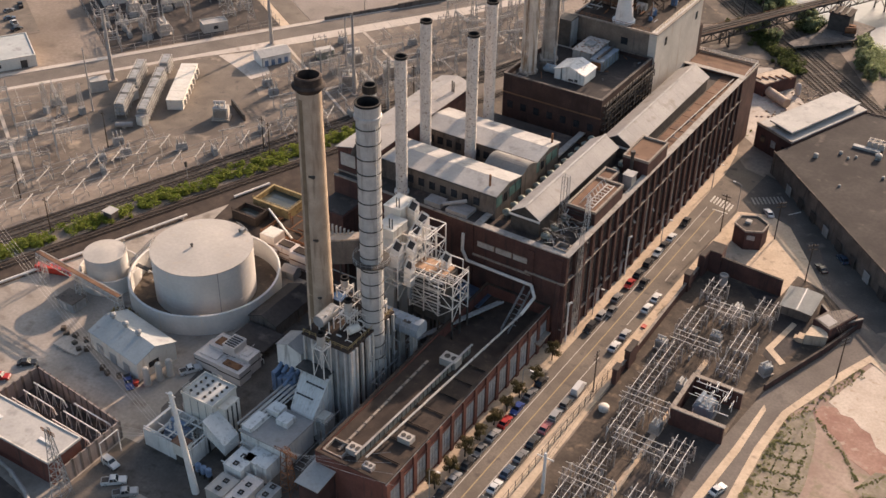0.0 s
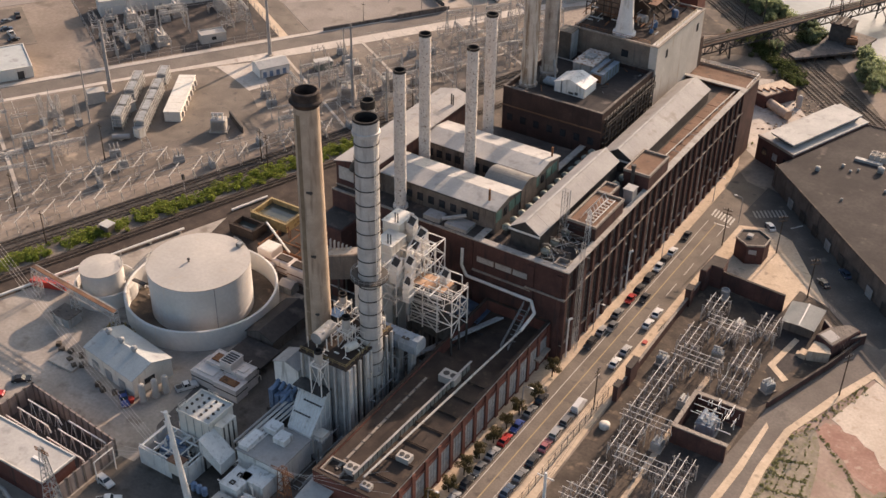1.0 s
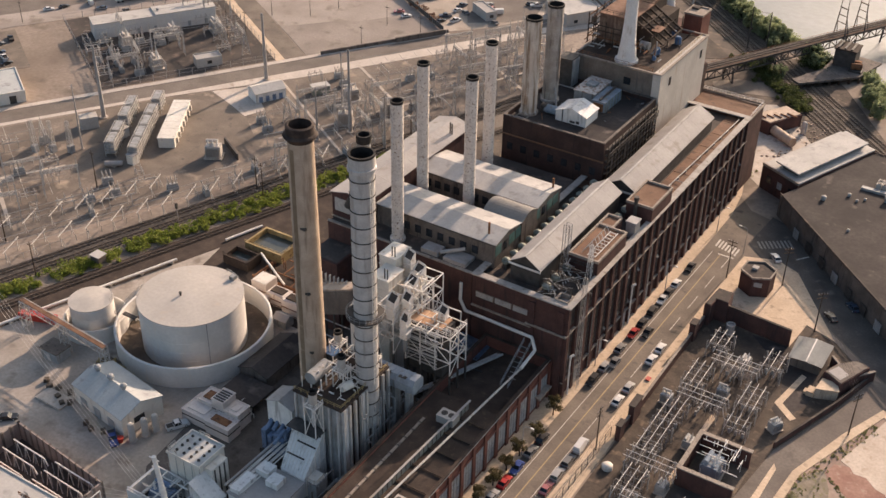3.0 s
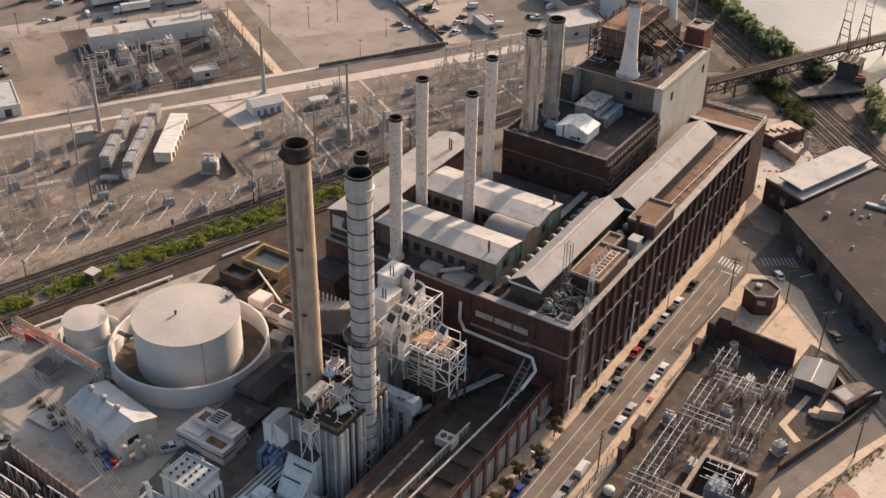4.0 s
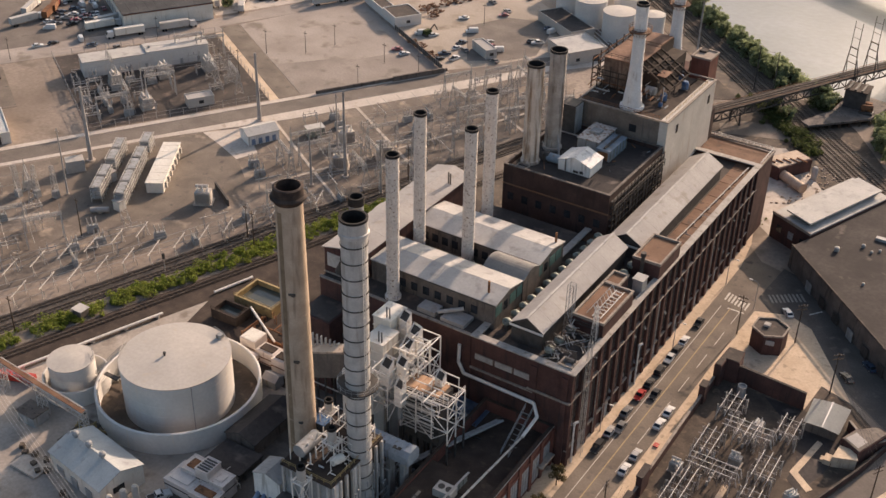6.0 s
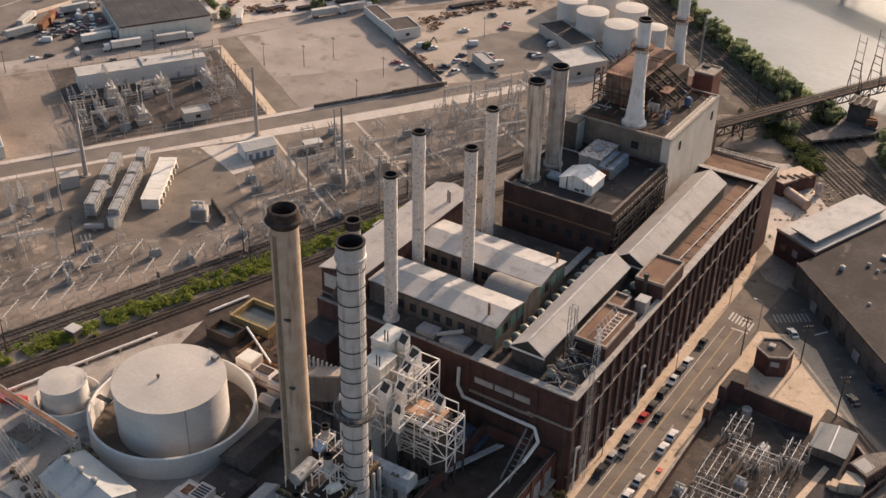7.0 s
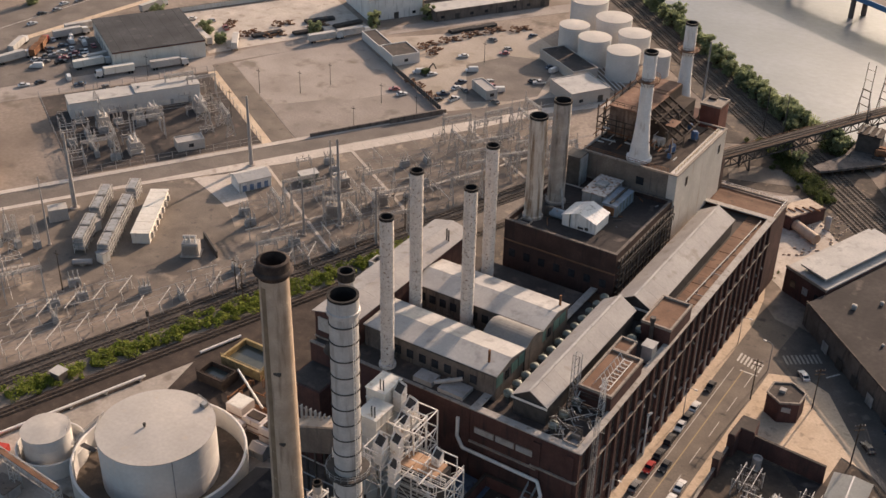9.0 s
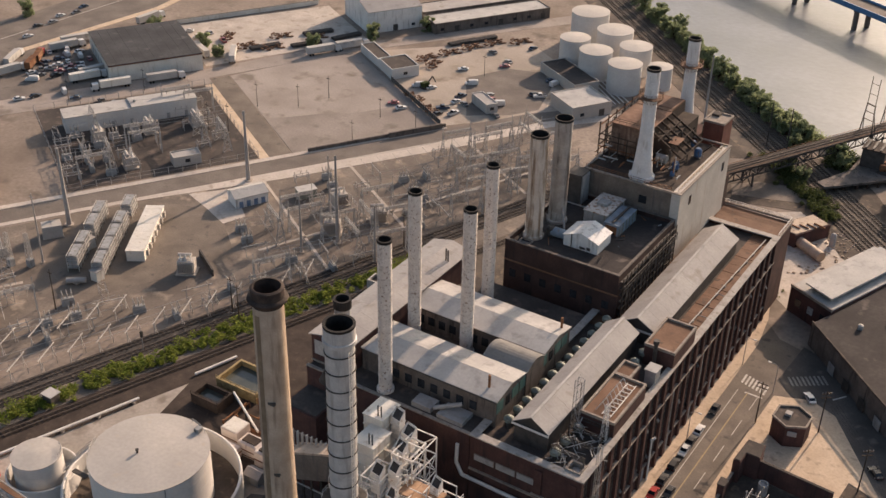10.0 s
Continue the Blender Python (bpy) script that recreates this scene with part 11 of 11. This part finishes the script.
# ---- overhead lines of the plant ----
WIRE = material("bright_bare_wire", (0.50, 0.46, 0.41), (0.60, 0.56, 0.50), 0.5, scale=1.0, fine=4.0, bump=0.0)
oh = thing("plant_lines", "pale bare wires crossing over the plant yard", "wires", (-160, 136, 10))
for k in range(4):
    wire(oh, (-252.6 + 0.55 * k, 163.2 + 0.75 * k, 12.0), (-156.5 + 0.7 * k, 130.0 + 0.5 * k, 6.8), 1.6, 0.03, WIRE)
    wire(oh, (-158.4 + 3.2 * k, 131.0, 6.2), (-122.6 + 0.6 * k, 135.0, 12.6), 0.5, 0.03, WIRE)
    wire(oh, (-124 + 1.6 * k, 135.0, 12.4), (-96.6 - 2.0 * k, 139.4 + 2.6 * k, 12.2), 0.6, 0.03, WIRE)
for k in range(3):
    wire(oh, (-166, 121 + 2.4 * k, 5.2), (-150 + k, 130.5, 6.4), 0.3, 0.035, WIRE)

def clutter(name, label, x0, y0, x1, y1, z0, z1, n, mat, seed, r=(0.07, 0.2)):
    """Small-bore piping and rails run along the three axes inside a box."""
    rng = random.Random(seed)
    t = thing(name, label, "pipework", ((x0 + x1) / 2, (y0 + y1) / 2, z0), "small plant pipework")
    for _ in range(n):
        a = Vector((rng.uniform(x0, x1), rng.uniform(y0, y1), rng.uniform(z0, z1)))
        ax = rng.randrange(3)
        lo, hi = ((x0, x1), (y0, y1), (z0, z1))[ax]
        b = a.copy()
        b[ax] = min(hi, a[ax] + rng.uniform(0.25, 0.8) * (hi - lo))
        if (b - a).length < 0.3:
            continue
        c = b.copy()
        c.z = z0
        bm = bm_pipe(bmesh.new(), a, b, rng.uniform(*r), 6)
        if ax < 2:
            bm_pipe(bm, b, c + Vector((0, 0, -0.05)), rng.uniform(*r) * 0.8, 6)
        part("pipe", bm, mat, t)
    return t


clutter("plant_pipework", "pale pipes and conduits beside the turbine enclosure", -139, 131, -127, 139, 0.1, 5.5, 26, PALE_STEEL, 1)
clutter("plant_pipework", "pale pipes and conduits under the transition duct", -127, 139.5, -119, 158, 0.1, 6.0, 30, GREY_STEEL, 2)
clutter("plant_pipework", "white busbars and pipes inside the enclosure", -157.6, 129.8, -145.2, 137.4, 0.3, 6.4, 34, WHITE_STEEL, 3, (0.08, 0.22))
clutter("plant_pipework", "tangled pale pipes beside the filter house", -157, 138.2, -154.4, 145, 0.1, 5.0, 14, PALE_STEEL, 4)
clutter("plant_pipework", "pale pipework on the boiler deck", -134.6, 160, -123, 176.6, 22.6, 27, 26, PALE_STEEL, 5, (0.06, 0.16))
clutter("plant_pipework", "grey pipework down the side of the boiler", -122.0, 160, -119.6, 177, 0.1, 18, 26, GREY_STEEL, 6, (0.1, 0.25))
clutter("plant_pipework", "rusty pipes in the dark gap behind the boiler", -137, 178, -118, 188, 0.1, 8, 30, GREY_STEEL, 7, (0.1, 0.3))
clutter("plant_pipework", "pale pipes among the pink units by the tank", -168, 164, -154, 168, 0.1, 3.0, 16, PALE_STEEL, 8)
clutter("plant_pipework", "rusty pipework beside the settling basins", -192, 204, -168, 220, 0.1, 4.0, 34, RUST, 9, (0.12, 0.3))
clutter("plant_pipework", "pale pipework behind the small oil tank", -206, 176, -200, 196, 0.1, 3.0, 14, PALE_STEEL, 10)
clutter("plant_pipework", "white pipework inside the duct frame", -136.4, 190.4, -125.0, 203, 18, 31, 44, WHITE_STEEL, 11, (0.1, 0.3))
clutter("plant_pipework", "white pipework on the platform frame", -126.4, 183, -114.6, 196.4, 24, 29, 20, WHITE_STEEL, 13, (0.08, 0.18))
# ---- thickets and abutment under the trestle ----
rh = random.Random(31)
th = []
for ax, ay, bx_, by_, n in ((-127, 436, -112, 424, 60), (-116, 424, -100, 412, 60), (-101, 414, -93, 402, 40), (-108, 456, -99, 448, 30), (-107, 452, -98, 442, 26), (-60, 400, -40, 380, 30)):
    for k in range(n):
        f = rh.random()
        q = rh.uniform(0.8, 2.4)
        th.append((ax + (bx_ - ax) * f + rh.gauss(0, 2.0), ay + (by_ - ay) * f + rh.gauss(0, 2.0), q * 0.7, q))
foliage("thicket", "dark green thicket beside the riverside tracks", th, 90, 0.3, DARK_LEAF, 12)
ab = thing("trestle_abutment", "dark steel and brick abutment of the trestle", "abutment", (-140, 388, 0), kind="structure")
part("pier", prism([(-143, 380), (-136.5, 376.6), (-133, 383.2), (-139.5, 386.6)], 0, 7.5), BRICK, ab)

# ---- bus lines strung through the large switchyard ----
bl = thing("bus_lines", "pale aluminium bus lines over the switchgear", "wires", (-250, 230, 5))
for j in range(3):
    o = -3.0 + 3.0 * j
    wire(bl, (-260.5 + o * 0.93, 174.5 - o * 0.37, 5.2), (-216.2 + o * 0.93, 277.4 - o * 0.37, 5.2), 0.4, 0.07, YARD_STEEL)
    wire(bl, (-275.2 + o * 0.93, 174.2 - o * 0.37, 5.2), (-248.8 + o * 0.93, 231.8 - o * 0.37, 5.2), 0.4, 0.07, YARD_STEEL)
for u0, u1, vs in ((-38, 6, (-78, -72, -66, -60, -54, -48)), (8, 42, (-64, -58, -52, -46, -40, -34, -28)), (44, 90, (-56, -51, -46, -41, -36, -31, -26, -21)), (-150, -108, (-76, -68, -58, -50, -40, -30)), (-82, -56, (14, 22, 30, 38)), (-52, -18, (26, 34, 42, 50))):
    for i, v in enumerate(vs):
        z = (9.4, 7.0, 5.4)[i % 3]
        wire(bl, (*G(u0, v), z), (*G(u1, v), z), 0.5, 0.06, YARD_STEEL)
for u0, u1, v0, v1 in ((-36, 4, -80, -46), (10, 40, -66, -24), (46, 88, -58, -20), (-148, -110, -78, -24)):
    for i in range(5):
        u = u0 + (u1 - u0) * (i + 0.5) / 5
        wire(bl, (*G(u, v0), 6.2), (*G(u, v1), 6.2), 0.4, 0.06, YARD_STEEL)
# ground stains where the cable trenches run
for k, (u0, v0, u1, v1, w) in enumerate(((-36, -60, 88, -44, 1.2), (-148, -50, -106, -50, 1.4), (12, -70, 12, -14, 1.2), (60, -60, 60, -14, 1.2), (-20, -84, -20, -14, 1.0), (-128, -80, -128, -14, 1.2))):
    d = Vector((u1 - u0, v1 - v0)).normalized()
    n = Vector((-d.y, d.x)) * w / 2
    gslab("cable_trench", [(u0 - n.x, v0 - n.y), (u1 - n.x, v1 - n.y), (u1 + n.x, v1 + n.y), (u0 + n.x, v0 + n.y)], 0.12, CONCRETE, "pale concrete cover of a cable trench", "trench")
# rows of tall lattice bushings by the road
for k in range(3):
    x, y = -301.3, 229.3
    t = thing("surge_arrester", "tall pale lattice arrester stack on a slim base", "switchgear", (x + 5.2 * k, y + 3.1 * k, 0), "arrester stacks by the road")
    part("stack", bm_lattice_mast(bmesh.new(), x + 5.2 * k, y + 3.1 * k, 2.5, 11.5, 1.5, 0.9, 6, 0.13), YARD_STEEL, t)
    part("base", box(x + 5.2 * k - 0.9, y + 3.1 * k - 0.9, 0, x + 5.2 * k + 0.9, y + 3.1 * k + 0.9, 2.5), GREY_STEEL, t)
clutter("plant_pipework", "pale busbars and droppers round the bay transformer", -58.8, 202, -48, 214, 3.4, 6.6, 26, PALE_STEEL, 17, (0.06, 0.14))
